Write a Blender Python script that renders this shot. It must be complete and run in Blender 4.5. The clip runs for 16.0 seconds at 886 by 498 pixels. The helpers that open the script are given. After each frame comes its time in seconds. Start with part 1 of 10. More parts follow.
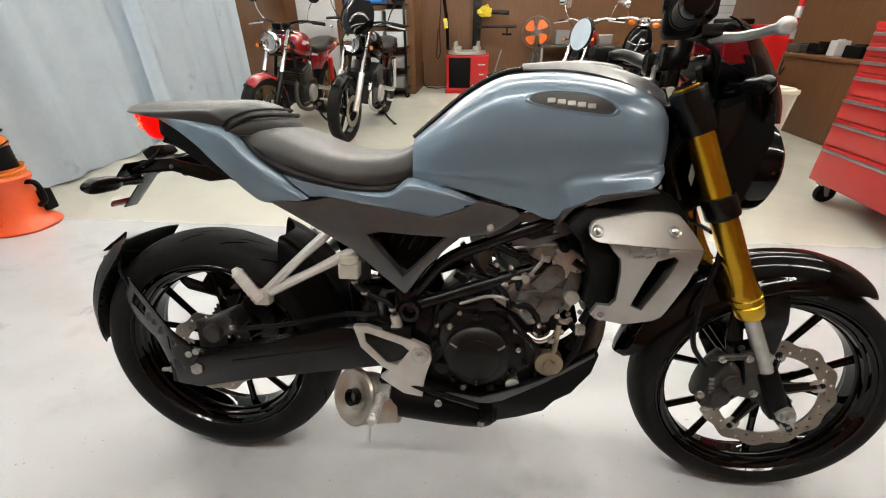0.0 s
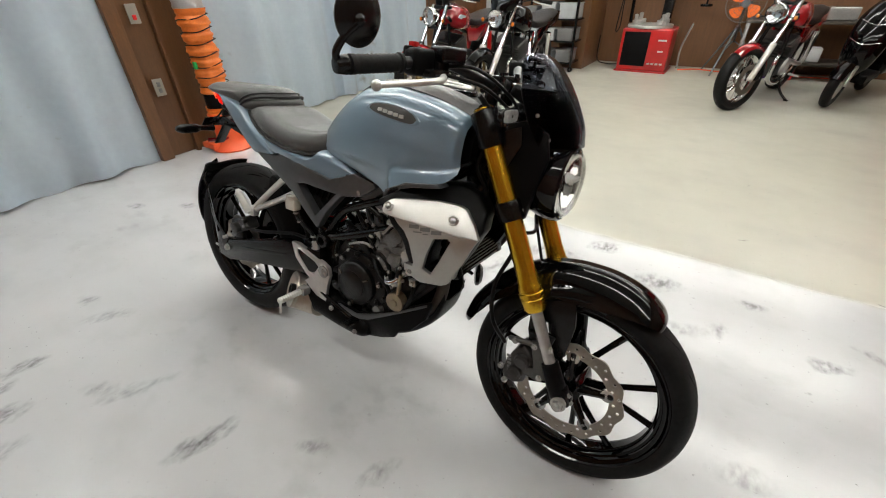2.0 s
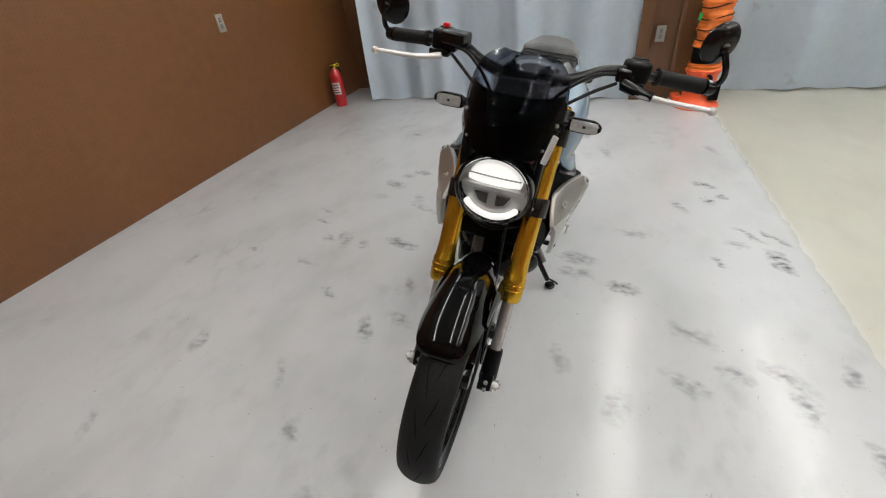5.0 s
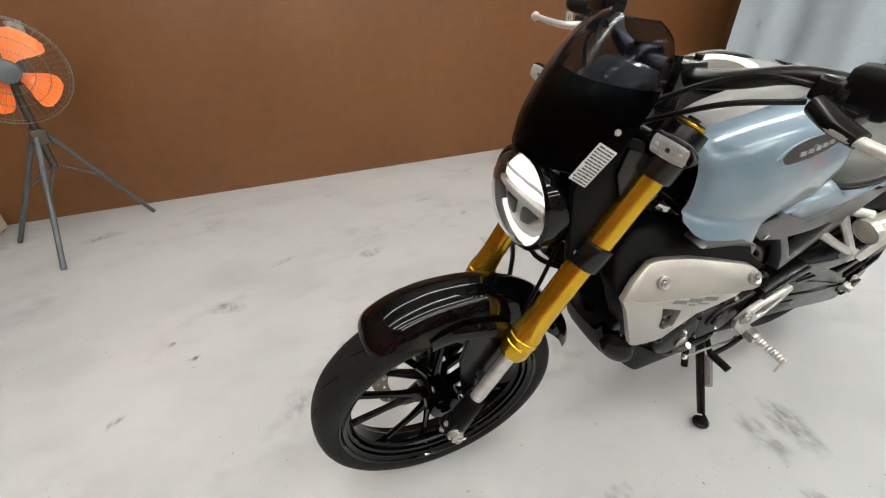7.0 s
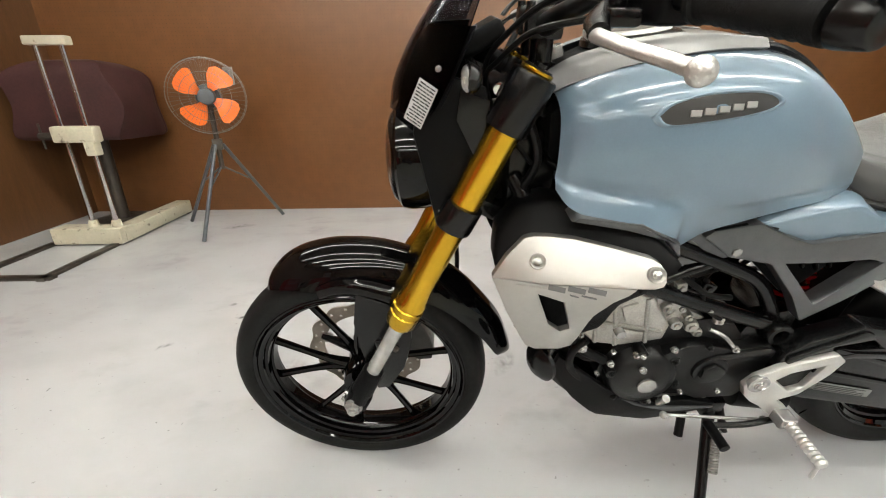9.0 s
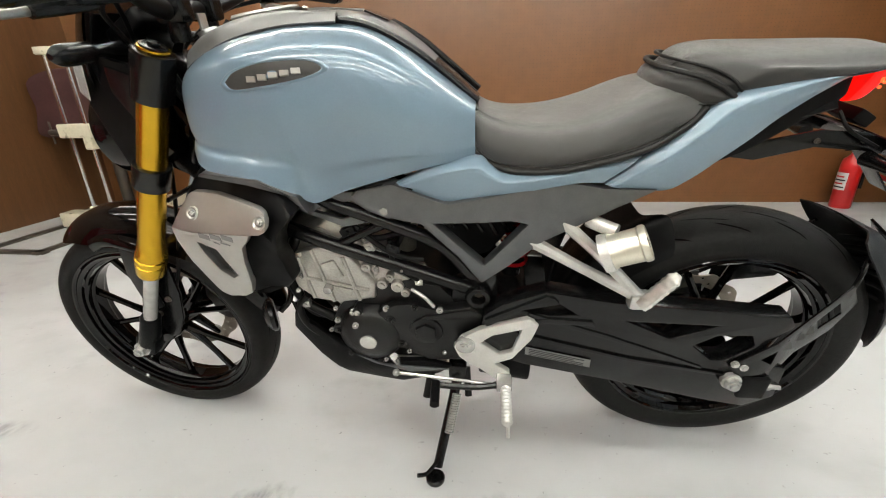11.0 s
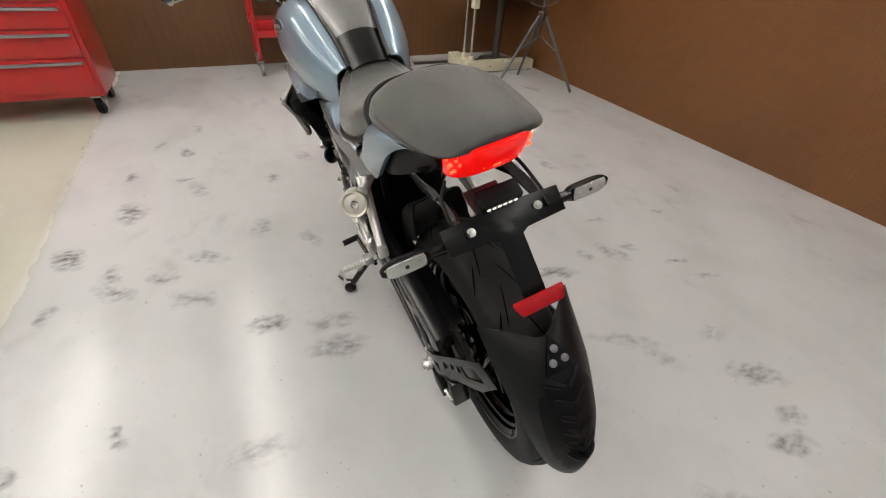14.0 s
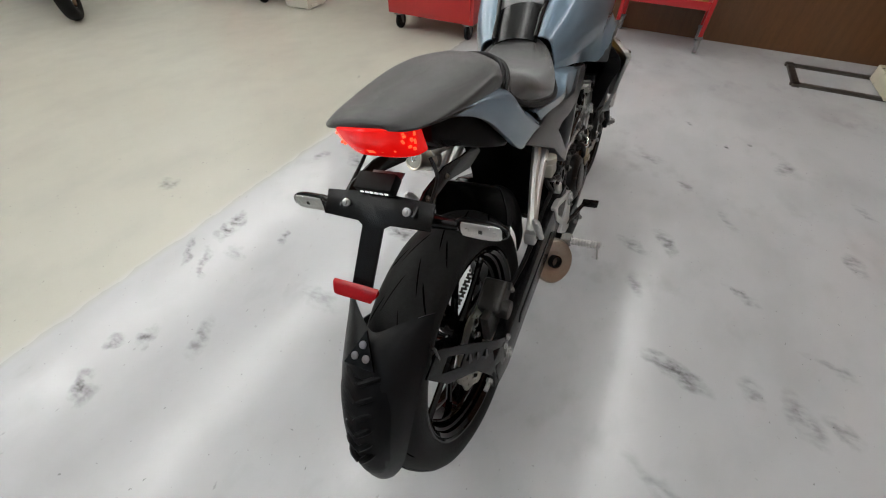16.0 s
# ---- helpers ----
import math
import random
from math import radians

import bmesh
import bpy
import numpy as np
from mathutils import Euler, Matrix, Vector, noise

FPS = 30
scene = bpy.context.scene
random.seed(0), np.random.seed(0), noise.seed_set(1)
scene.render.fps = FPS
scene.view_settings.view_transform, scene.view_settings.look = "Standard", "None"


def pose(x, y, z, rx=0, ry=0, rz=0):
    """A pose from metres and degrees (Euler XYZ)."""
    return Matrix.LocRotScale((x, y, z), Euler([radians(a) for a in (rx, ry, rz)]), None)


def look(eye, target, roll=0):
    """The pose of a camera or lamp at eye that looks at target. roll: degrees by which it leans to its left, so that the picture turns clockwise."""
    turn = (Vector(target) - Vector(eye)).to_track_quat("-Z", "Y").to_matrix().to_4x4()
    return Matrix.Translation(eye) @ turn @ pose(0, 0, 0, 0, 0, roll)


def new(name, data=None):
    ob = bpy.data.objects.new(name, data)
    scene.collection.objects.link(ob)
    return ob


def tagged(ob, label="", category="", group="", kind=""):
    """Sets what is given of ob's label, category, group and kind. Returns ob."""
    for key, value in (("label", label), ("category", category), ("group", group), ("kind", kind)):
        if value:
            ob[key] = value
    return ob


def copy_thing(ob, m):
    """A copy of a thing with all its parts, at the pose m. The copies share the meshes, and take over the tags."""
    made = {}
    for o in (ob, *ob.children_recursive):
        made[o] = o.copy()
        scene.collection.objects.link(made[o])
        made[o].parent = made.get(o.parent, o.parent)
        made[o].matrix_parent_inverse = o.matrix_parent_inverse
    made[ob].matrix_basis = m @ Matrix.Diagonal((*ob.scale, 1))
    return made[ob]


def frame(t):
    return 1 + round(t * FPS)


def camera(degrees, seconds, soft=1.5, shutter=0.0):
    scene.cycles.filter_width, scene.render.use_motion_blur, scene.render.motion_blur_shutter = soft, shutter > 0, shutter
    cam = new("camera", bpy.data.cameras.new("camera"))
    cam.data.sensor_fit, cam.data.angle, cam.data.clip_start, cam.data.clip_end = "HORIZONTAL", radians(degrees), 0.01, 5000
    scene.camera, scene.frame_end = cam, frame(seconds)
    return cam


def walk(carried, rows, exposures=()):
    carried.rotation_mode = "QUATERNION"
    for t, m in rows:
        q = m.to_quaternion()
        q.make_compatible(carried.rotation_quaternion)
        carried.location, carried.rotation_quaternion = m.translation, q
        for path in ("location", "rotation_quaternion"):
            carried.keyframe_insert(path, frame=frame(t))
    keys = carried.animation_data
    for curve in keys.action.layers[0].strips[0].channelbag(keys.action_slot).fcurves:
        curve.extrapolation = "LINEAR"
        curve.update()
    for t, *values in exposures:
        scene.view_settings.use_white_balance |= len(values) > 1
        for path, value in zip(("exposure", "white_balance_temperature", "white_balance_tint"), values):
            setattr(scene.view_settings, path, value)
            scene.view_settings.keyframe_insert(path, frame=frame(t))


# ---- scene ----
cam = camera(94.99, 16.0, soft=1.1)

PATH = [
    (0, (0.629, -0.692, 1.023), (0.548, 0.176, 0.532), -0.33),
    (0.5, (0.782, -0.744, 1.045), (0.637, 0.116, 0.555), -0.83),
    (1, (0.952, -0.774, 1.086), (0.721, 0.059, 0.584), -0.96),
    (1.5, (1.177, -0.751, 1.113), (0.840, 0.030, 0.587), -1.02),
    (2, (1.397, -0.715, 1.153), (0.942, -0.014, 0.604), -1.25),
    (2.5, (1.580, -0.596, 1.173), (1.005, -0.013, 0.598), -2.59),
    (3, (1.765, -0.438, 1.185), (1.079, -0.012, 0.595), -4.66),
    (3.5, (1.938, -0.247, 1.208), (1.178, 0.006, 0.609), -6.13),
    (4, (2.016, -0.033, 1.200), (1.215, 0.029, 0.604), -7.56),
    (4.2, (2.033, 0.047, 1.203), (1.228, 0.034, 0.611), -7.76),
    (6.3, (1.667, 0.629, 1.084), (1.157, -0.041, 0.545), -3.31),
    (6.5, (1.625, 0.653, 1.067), (1.168, -0.061, 0.536), -2.95),
    (7, (1.524, 0.670, 1.023), (1.193, -0.131, 0.524), -1.58),
    (7.5, (1.427, 0.695, 0.980), (1.216, -0.169, 0.522), -0.73),
    (8, (1.343, 0.749, 0.918), (1.213, -0.152, 0.505), 0.19),
    (8.2, (1.303, 0.778, 0.899), (1.205, -0.138, 0.510), 0.09),
    (10.3, (0.733, 0.895, 0.813), (0.784, -0.044, 0.475), -1.76),
    (10.5, (0.660, 0.911, 0.803), (0.726, -0.030, 0.470), -1.81),
    (11, (0.480, 0.920, 0.802), (0.586, -0.011, 0.455), -1.46),
    (11.5, (0.276, 0.893, 0.813), (0.463, -0.019, 0.447), -1.25),
    (12, (0.052, 0.851, 0.856), (0.351, -0.017, 0.460), -1.18),
    (12.5, (-0.108, 0.803, 0.896), (0.298, 0.002, 0.455), -0.17),
    (13, (-0.250, 0.701, 0.955), (0.273, 0.016, 0.449), 0.98),
    (13.5, (-0.367, 0.606, 1.013), (0.255, 0.058, 0.454), 2.97),
    (14, (-0.521, 0.473, 1.064), (0.175, 0.104, 0.449), 4.04),
    (14.5, (-0.610, 0.320, 1.078), (0.127, 0.144, 0.426), 4.25),
    (15, (-0.632, 0.140, 1.109), (0.104, 0.160, 0.433), 3.44),
    (15.5, (-0.603, -0.047, 1.122), (0.092, 0.144, 0.429), 2.00),
    (16, (-0.503, -0.145, 1.124), (0.136, 0.167, 0.422), 1.39),
]
EXPOSURES = [(0, 0.72, 6740, 9), (1, 0.62, 6680, 7), (2, 0.44, 6520, 7), (3, 0.24, 6200, 8), (4, 0.14, 6200, 8), (5.2, 0.32, 6450, 9), (6.5, 0.54, 6560, 7), (8, 0.79, 6650, 7), (11, 0.8, 6720, 6),
             (12, 0.76, 6700, 8), (13, 0.58, 6800, 10), (14, 0.28, 6800, 10), (14.5, 0.15, 6700, 10), (16, 0.02, 6300, 9)]
walk(cam, [(t, look(eye, target, roll)) for t, eye, target, roll in PATH], EXPOSURES)

# ---- light ----
world = bpy.data.worlds.new("world")
scene.world = world
world.use_nodes = True
world.node_tree.nodes["Background"].inputs[0].default_value = (0.75, 0.78, 0.8, 1)
world.node_tree.nodes["Background"].inputs[1].default_value = 0.05
TUBE = 18.5  # glow of the fluorescent tubes


# ---- materials ----
def mat(name, color, rough=0.5, metal=0.0, coat=0.0, var=0.0, scale=8.0, bump=0.0, bump_scale=60.0, stretch=(1, 1, 1), rvar=0.0,
        dirt=None, dirt_at=0.62, dirt_scale=3.0, glow=0.0, alpha=1.0, trans=0.0, ior=1.45, coat_rough=0.03, spec=0.5, sheen=0.0):
    m = bpy.data.materials.new(name)
    m.use_nodes = True
    nt = m.node_tree
    b = nt.nodes["Principled BSDF"]
    b.inputs["Base Color"].default_value = (*color, 1)
    b.inputs["Roughness"].default_value = rough
    b.inputs["Metallic"].default_value = metal
    b.inputs["Coat Weight"].default_value = coat
    b.inputs["Coat Roughness"].default_value = coat_rough
    b.inputs["IOR"].default_value = ior
    b.inputs["Specular IOR Level"].default_value = spec
    b.inputs["Transmission Weight"].default_value = trans
    b.inputs["Alpha"].default_value = alpha
    b.inputs["Sheen Weight"].default_value = sheen
    b.inputs["Sheen Roughness"].default_value = 0.45
    if glow:
        b.inputs["Emission Color"].default_value = (*color, 1)
        b.inputs["Emission Strength"].default_value = glow
    if var or bump or rvar or dirt:
        tc = nt.nodes.new("ShaderNodeTexCoord")
        mp = nt.nodes.new("ShaderNodeMapping")
        mp.inputs["Scale"].default_value = stretch
        nt.links.new(tc.outputs["Object"], mp.inputs[0])

        def noise_node(sc, detail=5):
            n = nt.nodes.new("ShaderNodeTexNoise")
            n.inputs["Scale"].default_value = sc
            n.inputs["Detail"].default_value = detail
            nt.links.new(mp.outputs[0], n.inputs["Vector"])
            return n

        last = None
        if var:
            n1, n2 = noise_node(scale), noise_node(scale * 9)
            add = nt.nodes.new("ShaderNodeMath")
            add.operation = "ADD"
            nt.links.new(n1.outputs[0], add.inputs[0])
            nt.links.new(n2.outputs[0], add.inputs[1])
            r = nt.nodes.new("ShaderNodeValToRGB")
            r.color_ramp.elements[0].position, r.color_ramp.elements[1].position = 0.35, 0.75
            half = nt.nodes.new("ShaderNodeMath")
            half.operation = "MULTIPLY"
            half.inputs[1].default_value = 0.5
            nt.links.new(add.outputs[0], half.inputs[0])
            nt.links.new(half.outputs[0], r.inputs[0])
            r.color_ramp.elements[0].color = (*[c * (1 - var) for c in color], 1)
            r.color_ramp.elements[1].color = (*[min(1, c * (1 + var)) for c in color], 1)
            last = r.outputs[0]
        if dirt:
            n3 = noise_node(dirt_scale, 8)
            r = nt.nodes.new("ShaderNodeValToRGB")
            r.color_ramp.elements[0].position, r.color_ramp.elements[1].position = dirt_at, dirt_at + 0.12
            nt.links.new(n3.outputs[0], r.inputs[0])
            mix = nt.nodes.new("ShaderNodeMix")
            mix.data_type = "RGBA"
            nt.links.new(r.outputs[0], mix.inputs[0])
            mix.inputs[6].default_value = (*color, 1)
            if last:
                nt.links.new(last, mix.inputs[6])
            mix.inputs[7].default_value = (*dirt, 1)
            last = mix.outputs[2]
        if last:
            nt.links.new(last, b.inputs["Base Color"])
        if rvar:
            n4 = noise_node(scale * 2)
            mr = nt.nodes.new("ShaderNodeMapRange")
            lo, hi = (0.29, 1.0) if rough > 0.28 else (0.02, 0.26)
            mr.inputs[3].default_value, mr.inputs[4].default_value = max(lo, rough - rvar), min(hi, rough + rvar)
            mr.inputs[1].default_value, mr.inputs[2].default_value = 0.3, 0.7
            nt.links.new(n4.outputs[0], mr.inputs[0])
            nt.links.new(mr.outputs[0], b.inputs["Roughness"])
        if bump:
            n5 = noise_node(bump_scale, 3)
            bp = nt.nodes.new("ShaderNodeBump")
            bp.inputs["Strength"].default_value = bump
            bp.inputs["Distance"].default_value = 0.002
            nt.links.new(n5.outputs[0], bp.inputs["Height"])
            nt.links.new(bp.outputs[0], b.inputs["Normal"])
    return m


BLUE = mat("blue_paint", (0.142, 0.207, 0.272), 0.36, 0.2, 1.0, var=0.04, scale=300)
BLACK_GLOSS = mat("black_gloss", (0.0018, 0.0018, 0.002), 0.025, 0, 0, var=0.2, scale=40, spec=0.34)
BAR_BLACK = mat("black_bar_coat", (0.03, 0.03, 0.031), 0.3, 0.85, var=0.15, scale=40)
BLACK = mat("black_plastic", (0.0032, 0.0032, 0.0035), 0.42, var=0.3, scale=30, bump=0.2, bump_scale=900, spec=0.12)
BLACK_SATIN = mat("black_satin", (0.0045, 0.0045, 0.0048), 0.27, 0.0, var=0.25, scale=25, rvar=0.06, spec=0.38)
GREY_DARK = mat("graphite_paint", (0.1, 0.102, 0.107), 0.35, 0.65, 0.2, var=0.12, scale=60, bump=0.1, bump_scale=1200)
GREY_COVER = mat("grey_cover_paint", (0.17, 0.168, 0.168), 0.4, 0.5, 0.2, var=0.08, scale=90)
RUBBER = mat("tyre_rubber", (0.0095, 0.0094, 0.0094), 0.55, var=0.35, scale=14, bump=0.3, bump_scale=400, spec=0.16)
GROOVE_SHADE = mat("groove_shade_black", (0.0006, 0.0006, 0.0006), 0.95, spec=0.0)
GOLD = mat("gold_anodised", (0.6, 0.36, 0.03), 0.25, 0.95, var=0.08, scale=60, stretch=(1, 1, 0.2))
SILVER = mat("silver_paint", (0.43, 0.418, 0.394), 0.38, 0.85, 0.25, var=0.05, scale=120, rvar=0.04)
ALU = mat("cast_aluminium", (0.58, 0.57, 0.55), 0.34, 0.68, var=0.12, scale=40, bump=0.25, bump_scale=500, rvar=0.05)
CHROME = mat("chrome", (0.75, 0.75, 0.76), 0.1, 1.0, var=0.05, scale=20, rvar=0.04)
STEEL = mat("steel", (0.48, 0.475, 0.46), 0.25, 0.65, var=0.2, scale=60, rvar=0.08)
DISC_STEEL = mat("disc_steel", (0.25, 0.222, 0.187), 0.36, 0.95, var=0.12, scale=140, rvar=0.03)
EXHAUST = mat("exhaust_steel", (0.45, 0.4, 0.34), 0.3, 0.9, var=0.15, scale=25, rvar=0.1)
ENGINE = mat("engine_casting", (0.43, 0.415, 0.385), 0.36, 0.8, var=0.22, scale=30, bump=0.22, bump_scale=300)
ENGINE_BLACK = mat("engine_black", (0.0038, 0.0038, 0.004), 0.3, 0.0, var=0.3, scale=35, bump=0.3, bump_scale=500, spec=0.38)
VINYL = mat("seat_vinyl", (0.03, 0.029, 0.028), 0.4, var=0.1, scale=25, bump=0.35, bump_scale=1400, rvar=0.04, spec=0.65, sheen=0.4)
VINYL_SMOOTH = mat("pillion_vinyl", (0.019, 0.0185, 0.018), 0.42, var=0.1, scale=25, bump=0.3, bump_scale=1400, rvar=0.04, spec=0.52, sheen=0.27)
SEAT_BLACK = mat("black_seat_vinyl", (0.008, 0.008, 0.008), 0.4, var=0.1, scale=25, bump=0.3, bump_scale=900, spec=0.4)
LENS_SILVER = mat("lens_reflector", (0.52, 0.52, 0.51), 0.3, 0.55, var=0.15, scale=160)
MUDGUARD = mat("mudguard_plastic", (0.0055, 0.0055, 0.006), 0.36, var=0.25, scale=25, bump=0.2, bump_scale=800, spec=0.2)
PLATE_BLACK = mat("plate_black", (0.004, 0.004, 0.0042), 0.24, var=0.2, scale=30, spec=0.22)
TRAY_STEEL = mat("tray_steel", (0.12, 0.1, 0.1), 0.3, 0.8, var=0.15, scale=30)
ENGINE_DARK = mat("dark_grey_casting", (0.16, 0.157, 0.15), 0.3, 0.85, var=0.3, scale=40, bump=0.2, bump_scale=350)
RED_LENS = mat("red_lens", (0.72, 0.004, 0.003), 0.12, 0, 0.0, glow=0.62, spec=0.4)
RED_GLOW = mat("red_glow", (1.0, 0.07, 0.018), 0.3, glow=1.5)
RED_REFLEX = mat("red_reflector", (0.3, 0.004, 0.007), 0.2, 0, 0.0, spec=0.3, var=0.25, scale=400)
CLEAR_LENS = mat("clear_lens", (0.9, 0.9, 0.9), 0.06, 0, 0, trans=1.0, ior=1.3)
SMOKE = mat("smoked_screen", (0.2, 0.22, 0.27), 0.02, 0, 0.0, trans=1.0, ior=1.13)
LAMP_WHITE = mat("lamp_white", (1.0, 0.98, 0.93), 0.3, glow=0.6)
WHITE_LABEL = mat("printed_label", (0.5, 0.5, 0.5), 0.5, var=0.06, scale=80)
LABEL_INK = mat("label_ink", (0.02, 0.02, 0.02), 0.6)
LABEL_GREY = mat("label_grey", (0.15, 0.15, 0.15), 0.5)
CALIPER = mat("dark_casting", (0.055, 0.053, 0.05), 0.4, 0.6, var=0.25, scale=30, bump=0.4, bump_scale=350)
BRASS = mat("bronze_casting", (0.32, 0.27, 0.19), 0.36, 0.85, var=0.2, scale=40, bump=0.3, bump_scale=300)
SEAM = mat("seam_piping", (0.012, 0.012, 0.012), 0.5, var=0.1, scale=60, spec=0.3)
BADGE_GREY = mat("badge_grey", (0.045, 0.043, 0.042), 0.4, 0.4, var=0.1, scale=60)
MARK_DARK = mat("mark_dark", (0.03, 0.03, 0.03), 0.5)
CAN_ALLOY = mat("pale_alloy", (0.66, 0.63, 0.54), 0.3, 0.75, var=0.08, scale=60, rvar=0.04)
CAN_GLASS = mat("cloudy_window", (0.55, 0.54, 0.48), 0.12, 0.3, 0.5, var=0.12, scale=90)
RESERVOIR = mat("clear_reservoir", (0.48, 0.46, 0.395), 0.25, 0, 0.4, var=0.08, scale=60)
GREEN_LED = mat("green_led", (0.1, 1.0, 0.25), 0.3, glow=6.0)
RED_BUTTON = mat("red_button", (0.6, 0.01, 0.01), 0.35)
SCREEN_BLACK = mat("display_black", (0.01, 0.01, 0.012), 0.08, 0, 1)
CHAIN = mat("chain_steel", (0.06, 0.052, 0.045), 0.45, 0.8, var=0.3, scale=200)
MIRROR = mat("mirror_glass", (0.85, 0.88, 0.9), 0.02, 1.0)

RED_TOOL = mat("red_tool_paint", (0.42, 0.009, 0.01), 0.3, 0, 0.5, var=0.07, scale=12, dirt=(0.2, 0.012, 0.01), dirt_at=0.68, dirt_scale=6)
RED_BIKE = mat("red_bike_paint", (0.3, 0.004, 0.008), 0.22, 0.1, 1.0, var=0.08, scale=40)
PULL = mat("drawer_pull", (0.3, 0.29, 0.31), 0.32, 0.9, var=0.1, scale=50)
BIN_WHITE = mat("bin_plastic", (0.62, 0.59, 0.5), 0.48, var=0.06, scale=9, dirt=(0.36, 0.32, 0.24), dirt_at=0.66, dirt_scale=7)
ORANGE = mat("orange_plastic", (0.82, 0.105, 0.025), 0.42, 0, 0.2, var=0.08, scale=14)
ORANGE_FABRIC = mat("orange_duct_fabric", (0.72, 0.17, 0.02), 0.5, var=0.2, scale=16, bump=1.0, bump_scale=45)
FAN_ORANGE = mat("fan_blade_orange", (0.95, 0.18, 0.02), 0.4, 0, 0.2, var=0.06, scale=20)
DUCT_SILVER = mat("foil_duct", (0.5, 0.5, 0.5), 0.4, 0.6, bump=0.8, bump_scale=60, var=0.1)
FAN_GREY = mat("fan_grey", (0.1, 0.11, 0.12), 0.45, 0.3, var=0.2, scale=30)
WIRE = mat("fan_wire", (0.16, 0.15, 0.14), 0.4, 0.6)
CREAM_METAL = mat("chipped_cream_paint", (0.56, 0.52, 0.4), 0.5, var=0.1, scale=9, dirt=(0.1, 0.075, 0.05), dirt_at=0.6, dirt_scale=22, bump=0.3, bump_scale=80)
MAROON = mat("maroon_cover", (0.055, 0.02, 0.02), 0.55, var=0.25, scale=8, bump=0.4, bump_scale=40)
BLUE_PLASTIC = mat("blue_plastic", (0.02, 0.16, 0.5), 0.45, var=0.1, scale=20)
YELLOW = mat("yellow_cloth", (0.7, 0.55, 0.04), 0.8, var=0.15, scale=20, bump=0.6, bump_scale=80)
OCHRE = mat("ochre_rag", (0.55, 0.36, 0.1), 0.8, var=0.25, scale=25, bump=0.8, bump_scale=60)
WOOD = mat("brown_wood_grain", (0.13, 0.058, 0.022), 0.42, 0, 0.15, var=0.22, scale=5, stretch=(6, 6, 0.6), bump=0.15, bump_scale=60, rvar=0.08)
OUTLET = mat("outlet_plastic", (0.25, 0.23, 0.2), 0.45, var=0.05, scale=40)
GREEN = mat("green_plastic", (0.02, 0.4, 0.08), 0.4)
CABLE_BLACK = mat("cable_black", (0.004, 0.004, 0.004), 0.42, var=0.2, scale=40, spec=0.18)
OLIVE = mat("olive_metal", (0.09, 0.1, 0.05), 0.5, var=0.15, scale=20)
PURPLE = mat("purple_cloth", (0.06, 0.02, 0.12), 0.8, var=0.2, scale=20)
GLASS_CLEAR = mat("clear_box_plastic", (0.42, 0.44, 0.45), 0.25, 0, 0.3, var=0.12, scale=12)
LEATHER_BROWN = mat("dull_gold_wheel", (0.26, 0.18, 0.07), 0.35, 0.8, var=0.1, scale=30)
CEILING_PAINT = mat("ceiling_paint", (0.62, 0.62, 0.6), 0.9, var=0.05, scale=2, bump=0.2, bump_scale=40)
SHUTTER = mat("shutter_paint", (0.55, 0.56, 0.57), 0.45, 0.2, var=0.06, scale=4)
TUBE_GLOW = mat("tube_glow", (1.0, 0.985, 0.945), 0.4, glow=TUBE)
FIXTURE = mat("fixture_white", (0.75, 0.75, 0.75), 0.4, var=0.04, scale=5)
ORANGE_LENS = mat("orange_lens", (0.6, 0.15, 0.012), 0.2, 0, 0.8)
STEEL_DARK = mat("dark_iron", (0.1, 0.088, 0.075), 0.5, 0.7, var=0.25, scale=18, rvar=0.1)


def pegboard():
    """Brown hardboard with a grid of small holes."""
    m = mat("pegboard", (0.146, 0.0595, 0.02), 0.36, 0, 0.0, var=0.16, scale=1.6, rvar=0.06, bump=0.1, bump_scale=30)
    nt = m.node_tree
    b = nt.nodes["Principled BSDF"]
    base = b.inputs["Base Color"].links[0].from_socket
    geo = nt.nodes.new("ShaderNodeNewGeometry")
    sep = nt.nodes.new("ShaderNodeSeparateXYZ")
    nt.links.new(geo.outputs["Position"], sep.inputs[0])
    along = nt.nodes.new("ShaderNodeMath")
    nt.links.new(sep.outputs[0], along.inputs[0])
    nt.links.new(sep.outputs[1], along.inputs[1])
    sq = []
    for s in (along.outputs[0], sep.outputs[2]):
        a = nt.nodes.new("ShaderNodeMath")
        a.operation = "PINGPONG"
        a.inputs[1].default_value = 0.0125
        nt.links.new(s, a.inputs[0])
        q = nt.nodes.new("ShaderNodeMath")
        q.operation = "POWER"
        q.inputs[1].default_value = 2
        nt.links.new(a.outputs[0], q.inputs[0])
        sq.append(q.outputs[0])
    add = nt.nodes.new("ShaderNodeMath")
    nt.links.new(sq[0], add.inputs[0])
    nt.links.new(sq[1], add.inputs[1])
    less = nt.nodes.new("ShaderNodeMath")
    less.operation = "LESS_THAN"
    less.inputs[1].default_value = 0.0024 ** 2
    nt.links.new(add.outputs[0], less.inputs[0])
    mix = nt.nodes.new("ShaderNodeMix")
    mix.data_type = "RGBA"
    nt.links.new(less.outputs[0], mix.inputs[0])
    nt.links.new(base, mix.inputs[6])
    mix.inputs[7].default_value = (0.085, 0.035, 0.013, 1)
    nt.links.new(mix.outputs[2], b.inputs["Base Color"])
    return m


PEG = pegboard()


